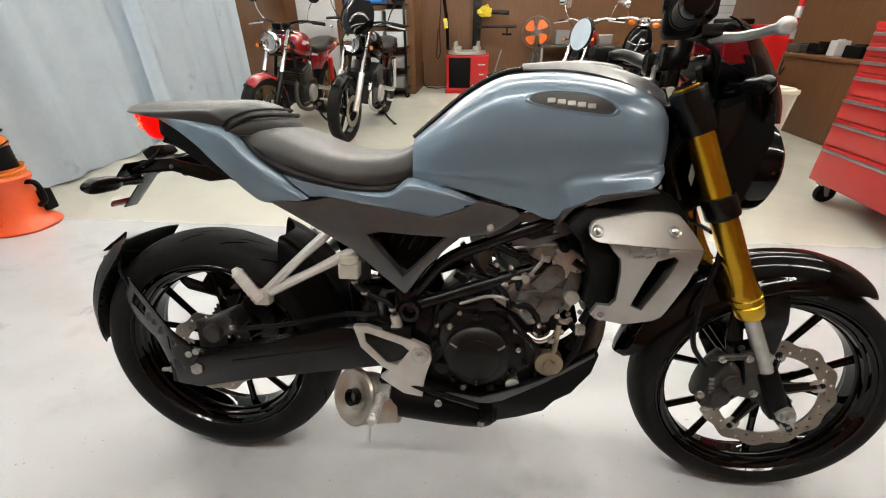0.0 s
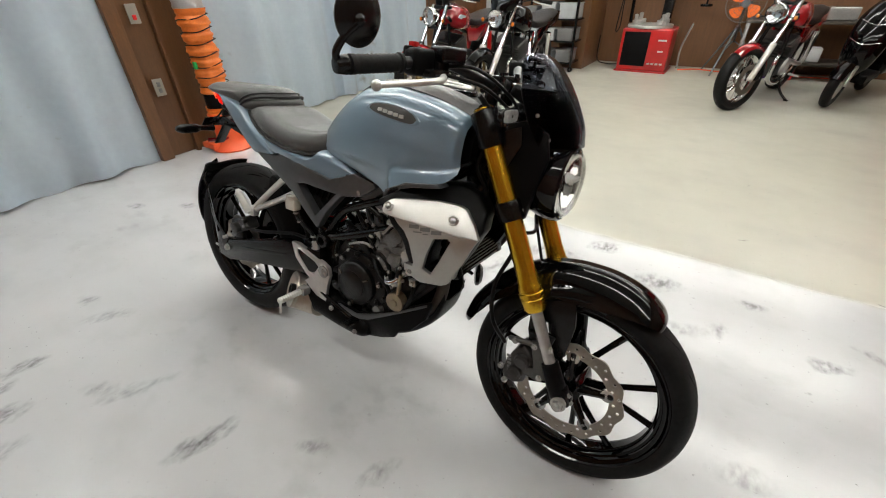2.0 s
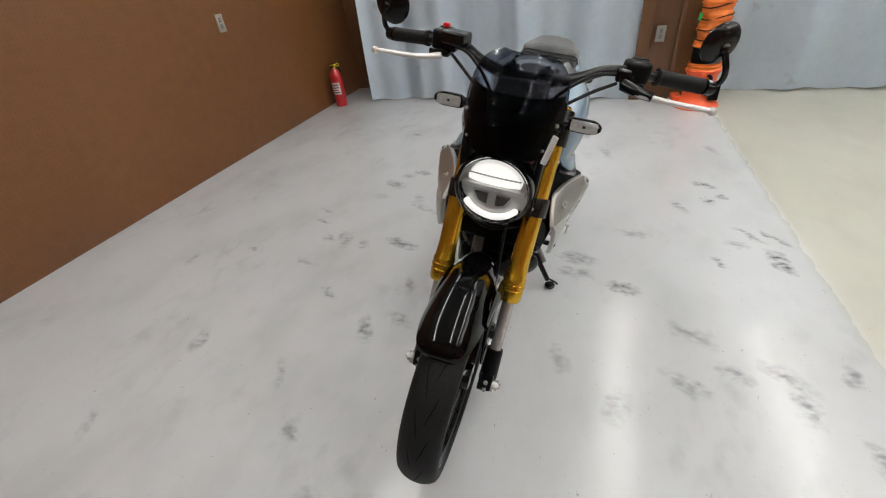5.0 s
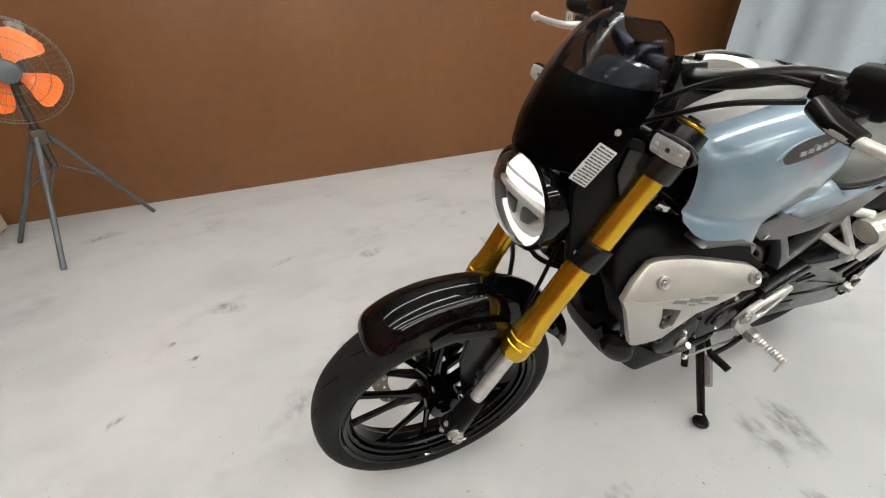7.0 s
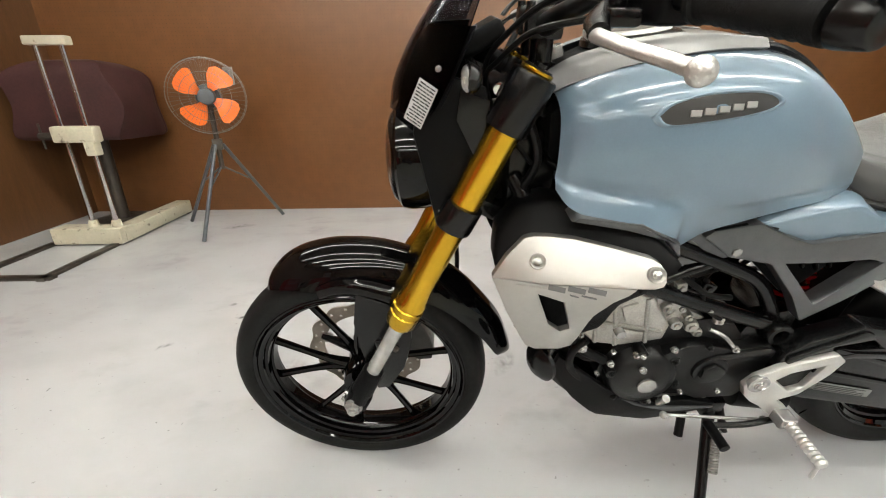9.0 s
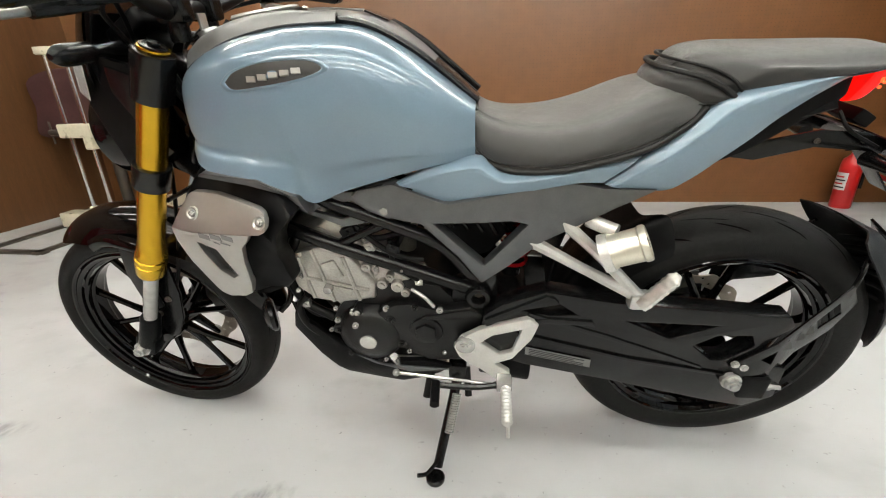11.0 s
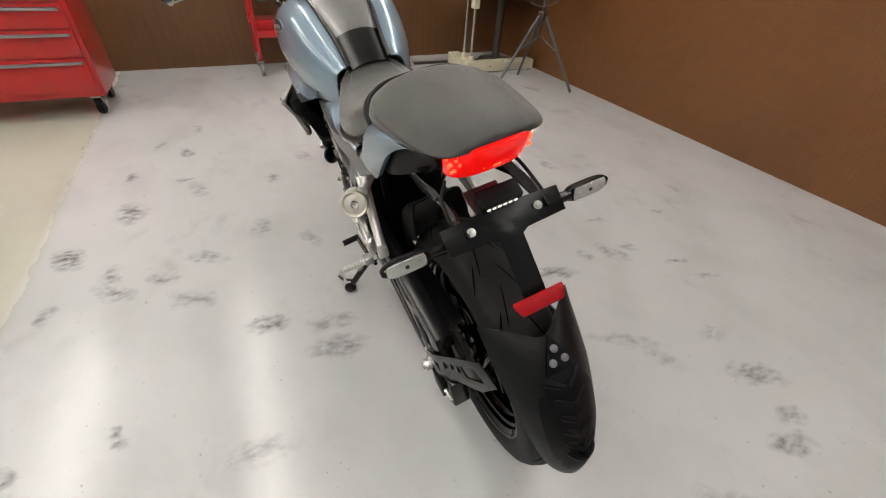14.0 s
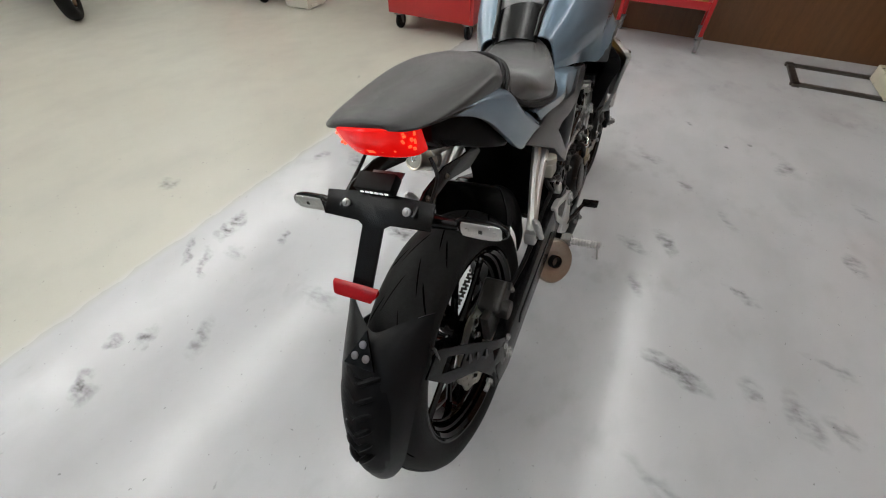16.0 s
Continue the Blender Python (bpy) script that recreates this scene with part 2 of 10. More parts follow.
def curtain_material():
    m = mat("vinyl_curtain", (0.77, 0.87, 0.97), 0.33, 0, 0.25, var=0.05, scale=2.5, bump=0.35, bump_scale=7, rvar=0.07,
            dirt=(0.42, 0.44, 0.45), dirt_at=0.66, dirt_scale=4)
    return m


CURTAIN = curtain_material()

# marks on the floor, row by row from west to east: x, y, length, width over length, turn in degrees, strength
MARKS_A = [(-1.5, 0.18, 0.08, 0.5, 10, 0.6), (-1.22, 0.35, 0.08, 0.5, 25, 0.6), (-1.19, -1.01, 0.08, 0.5, 75, 0.5), (-1, 1.15, 0.14, 0.3, 20, 0.45), (-0.9, 0.5, 0.15, 0.3, 20, 0.35), (-0.69, -0.39, 0.08, 0.5, 25, 0.4), (-0.5, -0.4, 0.15, 0.3, 50, 0.35), (-0.47, 1.02, 0.1, 0.4, 60, 0.9), (-0.46, -0.69, 0.12, 0.4, 75, 0.6), (-0.41, -0.78, 0.08, 0.5, 80, 0.5), (-0.33, 1.09, 0.05, 0.8, 0, 0.9), (-0.28, 1.01, 0.05, 0.8, 0, 0.9), (-0.27, -0.83, 0.14, 0.4, 60, 0.7), (-0.2, 0.85, 0.12, 0.3, 30, 0.45), (-0.1, -0.59, 0.1, 0.4, 25, 0.35)]
MARKS_B = [(-0.1, -0.85, 0.1, 0.4, 80, 0.3), (-0, -0.53, 0.2, 0.2, 60, 0.35), (0.03, 1.12, 0.12, 0.2, 40, 0.75), (0.05, 1.22, 0.12, 0.2, 40, 0.8), (0.1, 0.62, 0.13, 0.4, 80, 0.4), (0.12, 1.06, 0.08, 0.5, 75, 0.5), (0.12, -1.12, 0.1, 0.2, 75, 0.5), (0.2, 1.19, 0.08, 0.6, 30, 0.9), (0.24, -1.08, 0.1, 0.2, 75, 0.5), (0.27, 1.19, 0.08, 0.6, 30, 0.9), (0.28, 0.96, 0.07, 0.4, 30, 0.7), (0.31, 1.67, 0.08, 0.5, 80, 0.6), (0.35, 0.36, 0.14, 0.4, 80, 0.7), (0.38, -0.51, 0.15, 0.3, 70, 0.8), (0.39, -0.85, 0.12, 0.4, 25, 0.5)]
MARKS_C = [(0.4, -0.94, 0.08, 0.5, 60, 0.4), (0.42, -0.72, 0.08, 0.5, 25, 0.4), (0.46, 0.36, 0.12, 0.4, 80, 0.5), (0.53, 0.56, 0.11, 0.5, 75, 0.8), (0.57, -1.32, 0.05, 0.4, 80, 0.5), (0.62, -0.95, 0.12, 0.2, 80, 0.35), (0.68, -0.35, 0.08, 0.5, 25, 0.5), (0.72, -1.61, 0.08, 0.5, 10, 0.3), (0.75, 0.78, 0.13, 0.4, 60, 0.45), (0.82, -0.7, 0.1, 0.3, 60, 0.6), (0.84, 1.21, 0.08, 0.5, -20, 0.5), (0.88, 1.02, 0.12, 0.4, 60, 0.6), (0.9, 0.87, 0.08, 0.6, 70, 0.6), (0.9, -0.31, 0.1, 0.4, 60, 0.5), (0.96, 0.33, 0.09, 0.4, 10, 0.5)]
MARKS_D = [(0.97, 0.72, 0.12, 0.4, 60, 0.5), (0.97, -0.43, 0.12, 0.4, 25, 0.6), (0.98, 1.04, 0.11, 0.4, 10, 0.6), (1.11, 0.51, 0.12, 0.4, -20, 0.4), (1.15, 1.2, 0.13, 0.5, 25, 1), (1.18, -1.1, 0.1, 0.4, 20, 0.5), (1.25, -0.65, 0.12, 0.2, 30, 0.3), (1.42, 1.02, 0.15, 0.5, 8, 0.7), (1.44, -0.47, 0.08, 0.5, 25, 0.5), (1.55, 0.41, 0.08, 0.5, 10, 0.5), (1.55, 0.75, 0.14, 0.4, 20, 0.4), (1.6, -1.2, 0.1, 0.4, 30, 0.35), (1.62, -0.28, 0.14, 0.4, 80, 0.35), (1.67, 0.82, 0.08, 0.5, 80, 0.5), (1.75, 1.62, 0.03, 0.4, 0, 0.8)]
MARKS_E = [(1.76, 0.21, 0.12, 0.4, 20, 0.35), (1.78, 1.05, 0.09, 0.5, 0, 0.6), (1.84, -0.91, 0.12, 0.4, -20, 0.5), (1.94, -0.65, 0.04, 0.6, 40, 0.85), (2.01, 0.81, 0.1, 0.4, 10, 0.7), (2.03, -0.76, 0.03, 0.7, 0, 0.8), (2.13, -0.45, 0.04, 0.5, 60, 0.5), (2.15, 0.95, 0.1, 0.3, -20, 0.4), (2.25, 1.32, 0.04, 0.2, -30, 0.9), (2.35, 0.75, 0.12, 0.3, 10, 0.4), (2.5, -1.9, 0.14, 0.4, 20, 0.5)]
MARKS = MARKS_A + MARKS_B + MARKS_C + MARKS_D + MARKS_E


def floor_material():
    m = bpy.data.materials.new("coated_floor")
    m.use_nodes = True
    nt = m.node_tree
    b = nt.nodes["Principled BSDF"]
    geo = nt.nodes.new("ShaderNodeNewGeometry")

    def math_node(op, a, c=None):
        n = nt.nodes.new("ShaderNodeMath")
        n.operation = op
        for i, v in enumerate((a, c)):
            if v is None:
                continue
            if isinstance(v, (int, float)):
                n.inputs[i].default_value = v
            else:
                nt.links.new(v, n.inputs[i])
        return n.outputs[0]

    def noise_at(sc, detail=6, stretch=(1, 1, 1)):
        mp = nt.nodes.new("ShaderNodeMapping")
        mp.inputs["Scale"].default_value = stretch
        nt.links.new(geo.outputs["Position"], mp.inputs[0])
        n = nt.nodes.new("ShaderNodeTexNoise")
        n.inputs["Scale"].default_value, n.inputs["Detail"].default_value = sc, detail
        nt.links.new(mp.outputs[0], n.inputs[0])
        return n

    def ramp(v, p0, p1, c0, c1):
        r = nt.nodes.new("ShaderNodeValToRGB")
        r.color_ramp.elements[0].position, r.color_ramp.elements[1].position = p0, p1
        r.color_ramp.elements[0].color, r.color_ramp.elements[1].color = (*c0, 1), (*c1, 1)
        nt.links.new(v, r.inputs[0])
        return r.outputs[0]

    def mixc(f, a, c):
        n = nt.nodes.new("ShaderNodeMix")
        n.data_type = "RGBA"
        nt.links.new(f, n.inputs[0])
        for i, v in ((6, a), (7, c)):
            if isinstance(v, tuple):
                n.inputs[i].default_value = (*v, 1)
            else:
                nt.links.new(v, n.inputs[i])
        return n.outputs[2]

    sep = nt.nodes.new("ShaderNodeSeparateXYZ")
    nt.links.new(geo.outputs["Position"], sep.inputs[0])
    grey = ramp(noise_at(1.3).outputs[0], 0.2, 0.8, (0.45, 0.455, 0.465), (0.52, 0.525, 0.535))
    beige = ramp(noise_at(1.1).outputs[0], 0.2, 0.8, (0.4, 0.392, 0.33), (0.47, 0.461, 0.398))
    edge = math_node("ADD", sep.outputs[1], math_node("MULTIPLY", math_node("SUBTRACT", noise_at(9).outputs[0], 0.5), 0.012))
    mr = nt.nodes.new("ShaderNodeMapRange")
    mr.inputs[1].default_value, mr.inputs[2].default_value = 1.28, 1.33
    nt.links.new(edge, mr.inputs[0])
    col = mixc(mr.outputs[0], grey, beige)
    # broad faint grime, drawn out by tyres
    g1 = ramp(noise_at(2.6, 8, (0.8, 1.2, 1)).outputs[0], 0.48, 0.8, (0, 0, 0), (0.32, 0.32, 0.32))
    col = mixc(g1, col, (0.24, 0.235, 0.225))
    # fine scuffs and specks
    g2 = ramp(noise_at(26, 4, (1, 1.6, 1)).outputs[0], 0.7, 0.76, (0, 0, 0), (0.4, 0.4, 0.4))
    col = mixc(g2, col, (0.17, 0.165, 0.155))
    # speckled dirt in loose patches
    patch = ramp(noise_at(1.9, 4).outputs[0], 0.5, 0.68, (0, 0, 0), (0.8, 0.8, 0.8))
    fleck = ramp(noise_at(7.5, 10, (1, 1.5, 1)).outputs[0], 0.5, 0.75, (0, 0, 0), (0.5, 0.5, 0.5))
    bare = math_node("SUBTRACT", 1.0, math_node("MULTIPLY", mr.outputs[0], 0.8))
    col = mixc(math_node("MULTIPLY", math_node("MULTIPLY", patch, fleck), bare), col, (0.2, 0.195, 0.185))
    # thin dark scratches and grit
    for sc, st, cut in ((13, (1, 3, 1), 0.75), (11, (2.6, 1, 1), 0.755), (70, (1, 1, 1), 0.715), (36, (1, 1.8, 1), 0.735)):
        g3 = ramp(noise_at(sc, 3, st).outputs[0], cut, cut + 0.025, (0, 0, 0), (0.55, 0.55, 0.55))
        col = mixc(g3, col, (0.13, 0.125, 0.12))
    # rubber marks
    warp = noise_at(16, 6)
    wv = nt.nodes.new("ShaderNodeVectorMath")
    wv.operation = "MULTIPLY_ADD"
    nt.links.new(warp.outputs["Color"], wv.inputs[0])
    wv.inputs[1].default_value = (0.09, 0.09, 0)
    nt.links.new(geo.outputs["Position"], wv.inputs[2])
    total = None
    for x, y, length, width, turn, strength in MARKS:
        mp = nt.nodes.new("ShaderNodeMapping")
        mp.vector_type = "TEXTURE"
        mp.inputs["Location"].default_value = (x + 0.045, y + 0.045, 0)
        mp.inputs["Rotation"].default_value = (0, 0, radians(turn))
        mp.inputs["Scale"].default_value = (length * 0.8, length * width * 0.9, 10)
        nt.links.new(wv.outputs[0], mp.inputs[0])
        ln = nt.nodes.new("ShaderNodeVectorMath")
        ln.operation = "LENGTH"
        nt.links.new(mp.outputs[0], ln.inputs[0])
        r = nt.nodes.new("ShaderNodeMapRange")
        r.inputs[1].default_value, r.inputs[2].default_value = 0.25, 1.0
        r.inputs[3].default_value, r.inputs[4].default_value = strength, 0.0
        nt.links.new(ln.outputs["Value"], r.inputs[0])
        total = r.outputs[0] if total is None else math_node("MAXIMUM", total, r.outputs[0])
    streak = ramp(noise_at(24, 12, (1.9, 1, 1)).outputs[0], 0.36, 0.66, (0.1, 0.1, 0.1), (1.1, 1.1, 1.1))
    f = math_node("MULTIPLY", total, math_node("MULTIPLY", streak, 1.0))
    col = mixc(f, col, (0.05, 0.047, 0.045))
    nt.links.new(col, b.inputs["Base Color"])
    rr = nt.nodes.new("ShaderNodeMapRange")
    rr.inputs[1].default_value, rr.inputs[2].default_value = 0.3, 0.7
    rr.inputs[3].default_value, rr.inputs[4].default_value = 0.15, 0.23
    nt.links.new(noise_at(9, 9).outputs[0], rr.inputs[0])
    dull = math_node("MULTIPLY", mr.outputs[0], 0.16)
    nt.links.new(math_node("ADD", rr.outputs[0], dull), b.inputs["Roughness"])
    bp = nt.nodes.new("ShaderNodeBump")
    bp.inputs["Strength"].default_value, bp.inputs["Distance"].default_value = 0.1, 0.004
    peel = math_node("ADD", noise_at(14, 4).outputs[0], math_node("MULTIPLY", noise_at(75, 2).outputs[0], 0.22))
    nt.links.new(peel, bp.inputs["Height"])
    nt.links.new(bp.outputs[0], b.inputs["Normal"])
    return m


FLOOR = floor_material()


# ---- mesh helpers ----
def merge(bm, tmp, m=None):
    if m is not None:
        bmesh.ops.transform(tmp, matrix=m, verts=tmp.verts)
    me = bpy.data.meshes.new("tmp")
    tmp.to_mesh(me)
    tmp.free()
    bm.from_mesh(me)
    bpy.data.meshes.remove(me)


def soften(tmp, w, seg=2, angle=30):
    if w <= 0:
        return
    edges = [e for e in tmp.edges if len(e.link_faces) == 2 and e.calc_face_angle(0) > radians(angle)]
    bmesh.ops.bevel(tmp, geom=edges, offset=w, segments=seg, affect="EDGES", profile=0.6, clamp_overlap=True)


def box(bm, c, size, bevel=0.0, m=None, seg=2):
    tmp = bmesh.new()
    bmesh.ops.create_cube(tmp, size=1, matrix=Matrix.Diagonal((*size, 1)))
    soften(tmp, bevel, seg)
    merge(bm, tmp, Matrix.Translation(c) @ (m or Matrix()))


def axis_matrix(a, b):
    a, b = Vector(a), Vector(b)
    return Matrix.Translation((a + b) / 2) @ (b - a).to_track_quat("Z", "Y").to_matrix().to_4x4(), (b - a).length


def cyl(bm, a, b, r, r2=None, n=20, bevel=0.0):
    m, length = axis_matrix(a, b)
    tmp = bmesh.new()
    bmesh.ops.create_cone(tmp, cap_ends=True, segments=n, radius1=r, radius2=r if r2 is None else r2, depth=length)
    soften(tmp, bevel, 2, 50)
    merge(bm, tmp, m)


def ball(bm, c, r, scale=(1, 1, 1), m=None, u=20, v=12):
    tmp = bmesh.new()
    bmesh.ops.create_uvsphere(tmp, u_segments=u, v_segments=v, radius=r)
    merge(bm, tmp, Matrix.Translation(c) @ (m or Matrix()) @ Matrix.Diagonal((*scale, 1)))


def smooth_line(pts, n):
    """n points along a smooth line through pts."""
    p = np.array(pts, float)
    k = len(p)
    if k < 3:
        t = np.linspace(0, 1, n)[:, None]
        return p[0] * (1 - t) + p[-1] * t
    q = np.vstack([2 * p[0] - p[1], p, 2 * p[-1] - p[-2]])
    out = []
    for u in np.linspace(0, k - 1 - 1e-9, n):
        i, f = int(u), u - int(u)
        a, b, c, d = q[i], q[i + 1], q[i + 2], q[i + 3]
        out.append(0.5 * (2 * b + (c - a) * f + (2 * a - 5 * b + 4 * c - d) * f * f + (3 * b - a - 3 * c + d) * f ** 3))
    return np.array(out)


def tube(bm, pts, r, n=10, steps=None, flat=1.0, cap=True):
    """A round bar along a smooth line; r may be a list of radii."""
    line = smooth_line(pts, steps or max(2, 6 * (len(pts) - 1)) if len(pts) > 2 else 2)
    k = len(line)
    rad = np.interp(np.linspace(0, 1, k), np.linspace(0, 1, len(r)), r) if isinstance(r, (list, tuple)) else [r] * k
    tmp = bmesh.new()
    rings, up = [], None
    for i in range(k):
        d = Vector(line[min(i + 1, k - 1)] - line[max(i - 1, 0)]).normalized()
        if up is None:
            up = d.orthogonal().normalized()
        up = (up - d * up.dot(d)).normalized()
        side = d.cross(up)
        rings.append([tmp.verts.new(Vector(line[i]) + (up * math.cos(a) * flat + side * math.sin(a)) * rad[i])
                      for a in (2 * math.pi * j / n for j in range(n))])
    for a, b in zip(rings, rings[1:]):
        for j in range(n):
            tmp.faces.new((a[j], a[(j + 1) % n], b[(j + 1) % n], b[j]))
    if cap:
        tmp.faces.new(rings[0][::-1])
        tmp.faces.new(rings[-1])
    merge(bm, tmp)


def lathe(bm, profile, centre, axis="y", n=48, closed=True, m=None, arc=None):
    """Turns a profile of (radius, along) round an axis; arc: start and end in degrees for a part turn."""
    tmp = bmesh.new()
    full = arc is None
    a0, a1 = (0, 360) if full else arc
    rings = []
    for j in range(n if full else n + 1):
        a = radians(a0 + (a1 - a0) * j / n)
        ring = []
        for r, h in profile:
            p = {"y": (r * math.cos(a), h, r * math.sin(a)), "z": (r * math.cos(a), r * math.sin(a), h), "x": (h, r * math.cos(a), r * math.sin(a))}[axis]
            ring.append(tmp.verts.new(p))
        rings.append(ring)
    k = len(profile)
    for j in range(len(rings) if full else len(rings) - 1):
        a, b = rings[j], rings[(j + 1) % len(rings)]
        for i in range(k if closed else k - 1):
            tmp.faces.new((a[i], a[(i + 1) % k], b[(i + 1) % k], b[i]))
    if not full and closed:
        tmp.faces.new(rings[0])
        tmp.faces.new(rings[-1][::-1])
    bmesh.ops.remove_doubles(tmp, verts=tmp.verts, dist=1e-6)
    bmesh.ops.recalc_face_normals(tmp, faces=tmp.faces)
    merge(bm, tmp, Matrix.Translation(centre) @ (m or Matrix()))


def plate(bm, outline, y0, y1, holes=(), bevel=0.0, warp=None, m=None, seg=2):
    """A flat piece with the outline (x, z), from y0 to y1, with holes through it; warp moves its points afterwards."""
    tmp = bmesh.new()
    edges = []
    for loop in (outline, *holes):
        vs = [tmp.verts.new((x, y0, z)) for x, z in loop]
        edges += [tmp.edges.new((vs[i], vs[(i + 1) % len(vs)])) for i in range(len(vs))]
    bmesh.ops.triangle_fill(tmp, edges=edges, use_beauty=True, use_dissolve=False)
    bmesh.ops.dissolve_limit(tmp, angle_limit=0.01, verts=tmp.verts, edges=[e for e in tmp.edges if len(e.link_faces) == 2])
    ext = bmesh.ops.extrude_face_region(tmp, geom=tmp.faces[:])
    bmesh.ops.translate(tmp, verts=[g for g in ext["geom"] if isinstance(g, bmesh.types.BMVert)], vec=(0, y1 - y0, 0))
    bmesh.ops.recalc_face_normals(tmp, faces=tmp.faces)
    soften(tmp, bevel, seg)
    if warp:
        bmesh.ops.triangulate(tmp, faces=[f for f in tmp.faces if len(f.verts) > 4])
        bmesh.ops.subdivide_edges(tmp, edges=[e for e in tmp.edges if e.calc_length() > 0.05], cuts=2, use_grid_fill=True)
        for v in tmp.verts:
            v.co = Vector(warp(*v.co))
    merge(bm, tmp, m)


def sheet(bm, grid, nu, nv, thick=0.0, wrap=False):
    """A smooth skin through a grid of points (rows of points); wrap closes each row."""
    g = np.array(grid, float)
    if wrap:
        g = np.concatenate([g, g[:, :1]], axis=1)
    rows = np.array([smooth_line(g[:, j], nu) for j in range(g.shape[1])])
    full = np.array([smooth_line(rows[:, i], nv) for i in range(nu)])
    tmp = bmesh.new()
    vs = [[tmp.verts.new(p) for p in (row[:-1] if wrap else row)] for row in full]
    w = len(vs[0])
    for i in range(nu - 1):
        for j in range(w if wrap else w - 1):
            tmp.faces.new((vs[i][j], vs[i][(j + 1) % w], vs[i + 1][(j + 1) % w], vs[i + 1][j]))
    if wrap:
        tmp.faces.new(vs[0][::-1])
        tmp.faces.new(vs[-1])
    bmesh.ops.recalc_face_normals(tmp, faces=tmp.faces)
    if thick:
        bmesh.ops.solidify(tmp, geom=tmp.faces[:], thickness=thick)
    merge(bm, tmp)


def part(name, bm, material, parent, label="", sharp=38, kind=""):
    """Links a bmesh as one mesh object under a thing or a part (or at top level with parent None)."""
    me = bpy.data.meshes.new(name)
    bmesh.ops.recalc_face_normals(bm, faces=bm.faces)
    bm.to_mesh(me)
    bm.free()
    me.polygons.foreach_set("use_smooth", [True] * len(me.polygons))
    me.set_sharp_from_angle(angle=radians(sharp))
    me.materials.append(material)
    ob = new(name, me)
    if parent is not None:
        ob.parent = parent
    if label or kind:
        tagged(ob, label, kind=kind)
    return ob


def flip(bm, s):
    """Mirrors a bmesh to the other side of y = 0 when s is negative."""
    if s < 0:
        bmesh.ops.transform(bm, matrix=Matrix.Diagonal((1, -1, 1, 1)), verts=bm.verts)
        bmesh.ops.reverse_faces(bm, faces=bm.faces)
    return bm


def thing(name, label, category, group="", m=None):
    ob = new(name)
    if m is not None:
        ob.matrix_world = m
    return tagged(ob, label, category, group)


def bolt(bm, c, r=0.008, axis=(0, 1, 0), h=0.006, n=12):
    c, a = Vector(c), Vector(axis).normalized()
    cyl(bm, c - a * h, c + a * h * 0.6, r * 1.12, n=n, bevel=0.0008)
    cyl(bm, c + a * h * 0.3, c + a * h * 1.5, r * 0.72, n=6, bevel=0.0005)


# ---- the room ----
X0, X1, Y0, Y1, H = -2.75, 3.83, -2.36, 7.0, 2.75


def structure(name, bm, material, label="", sharp=38):
    return tagged(part(name, bm, material, None, label, sharp), kind="structure")


bm = bmesh.new()
box(bm, ((X0 + 4.6) / 2, (Y0 + Y1) / 2, -0.05), (4.6 - X0 + 0.6, Y1 - Y0 + 0.6, 0.1))
structure("floor", bm, FLOOR, "coated concrete floor, pale grey by beige, with tyre marks")
bm = bmesh.new()
box(bm, ((X0 + 4.6) / 2, (Y0 + Y1) / 2, H + 0.05), (4.6 - X0 + 0.6, Y1 - Y0 + 0.6, 0.1))
structure("ceiling", bm, CEILING_PAINT, "plain pale workshop ceiling")
bm = bmesh.new()
box(bm, ((X0 + X1) / 2 + 0.05, Y0 - 0.06, H / 2), (X1 - X0 + 0.3, 0.12, H))
structure("wall_south", bm, PEG, "brown pegboard workshop wall")
bm = bmesh.new()
box(bm, (X1 + 0.06, (Y0 + 2.35) / 2, H / 2), (0.12, 2.35 - Y0, H))
structure("wall_east", bm, WOOD, "dark brown panelled wall")
bm = bmesh.new()
box(bm, (4.5, (2.35 + Y1) / 2, H / 2), (0.12, Y1 - 2.35, H))
box(bm, (4.2, 2.41, H / 2), (0.5, 0.12, H))
structure("wall_alcove", bm, WOOD, "brown wall behind the low counter")
bm = bmesh.new()
box(bm, ((X0 + 4.6) / 2, Y1 + 0.06, H / 2), (4.6 - X0 + 0.2, 0.12, H))
structure("wall_north", bm, WOOD, "brown panelled wall at the back of the workshop")
bm = bmesh.new()
box(bm, (X0 - 0.06, (Y0 + Y1) / 2, H / 2), (0.12, Y1 - Y0, H))
structure("wall_west", bm, WOOD, "brown wall behind the vinyl curtains")
bm = bmesh.new()
box(bm, (-2.45, 1.02, H / 2), (0.5, 0.62, H), 0.008)
box(bm, (-2.17, 0.74, H / 2), (0.06, 0.09, H), 0.006)
box(bm, (-2.17, 1.0, H / 2), (0.05, 0.03, H), 0.004)
structure("column_west", bm, WOOD, "brown boxed column between two curtains")
bm = bmesh.new()
box(bm, (-0.62, 6.55, H / 2), (0.4, 0.9, H), 0.008)
structure("column_north", bm, WOOD, "brown boxed column by the tyre machine")
bm = bmesh.new()
box(bm, (4.1, 3.95, 0.34), (0.68, 3.2, 0.68), 0.006)
box(bm, (4.1, 3.95, 0.695), (0.72, 3.22, 0.03), 0.006)
structure("counter", bm, WOOD, "low brown counter along the wall")


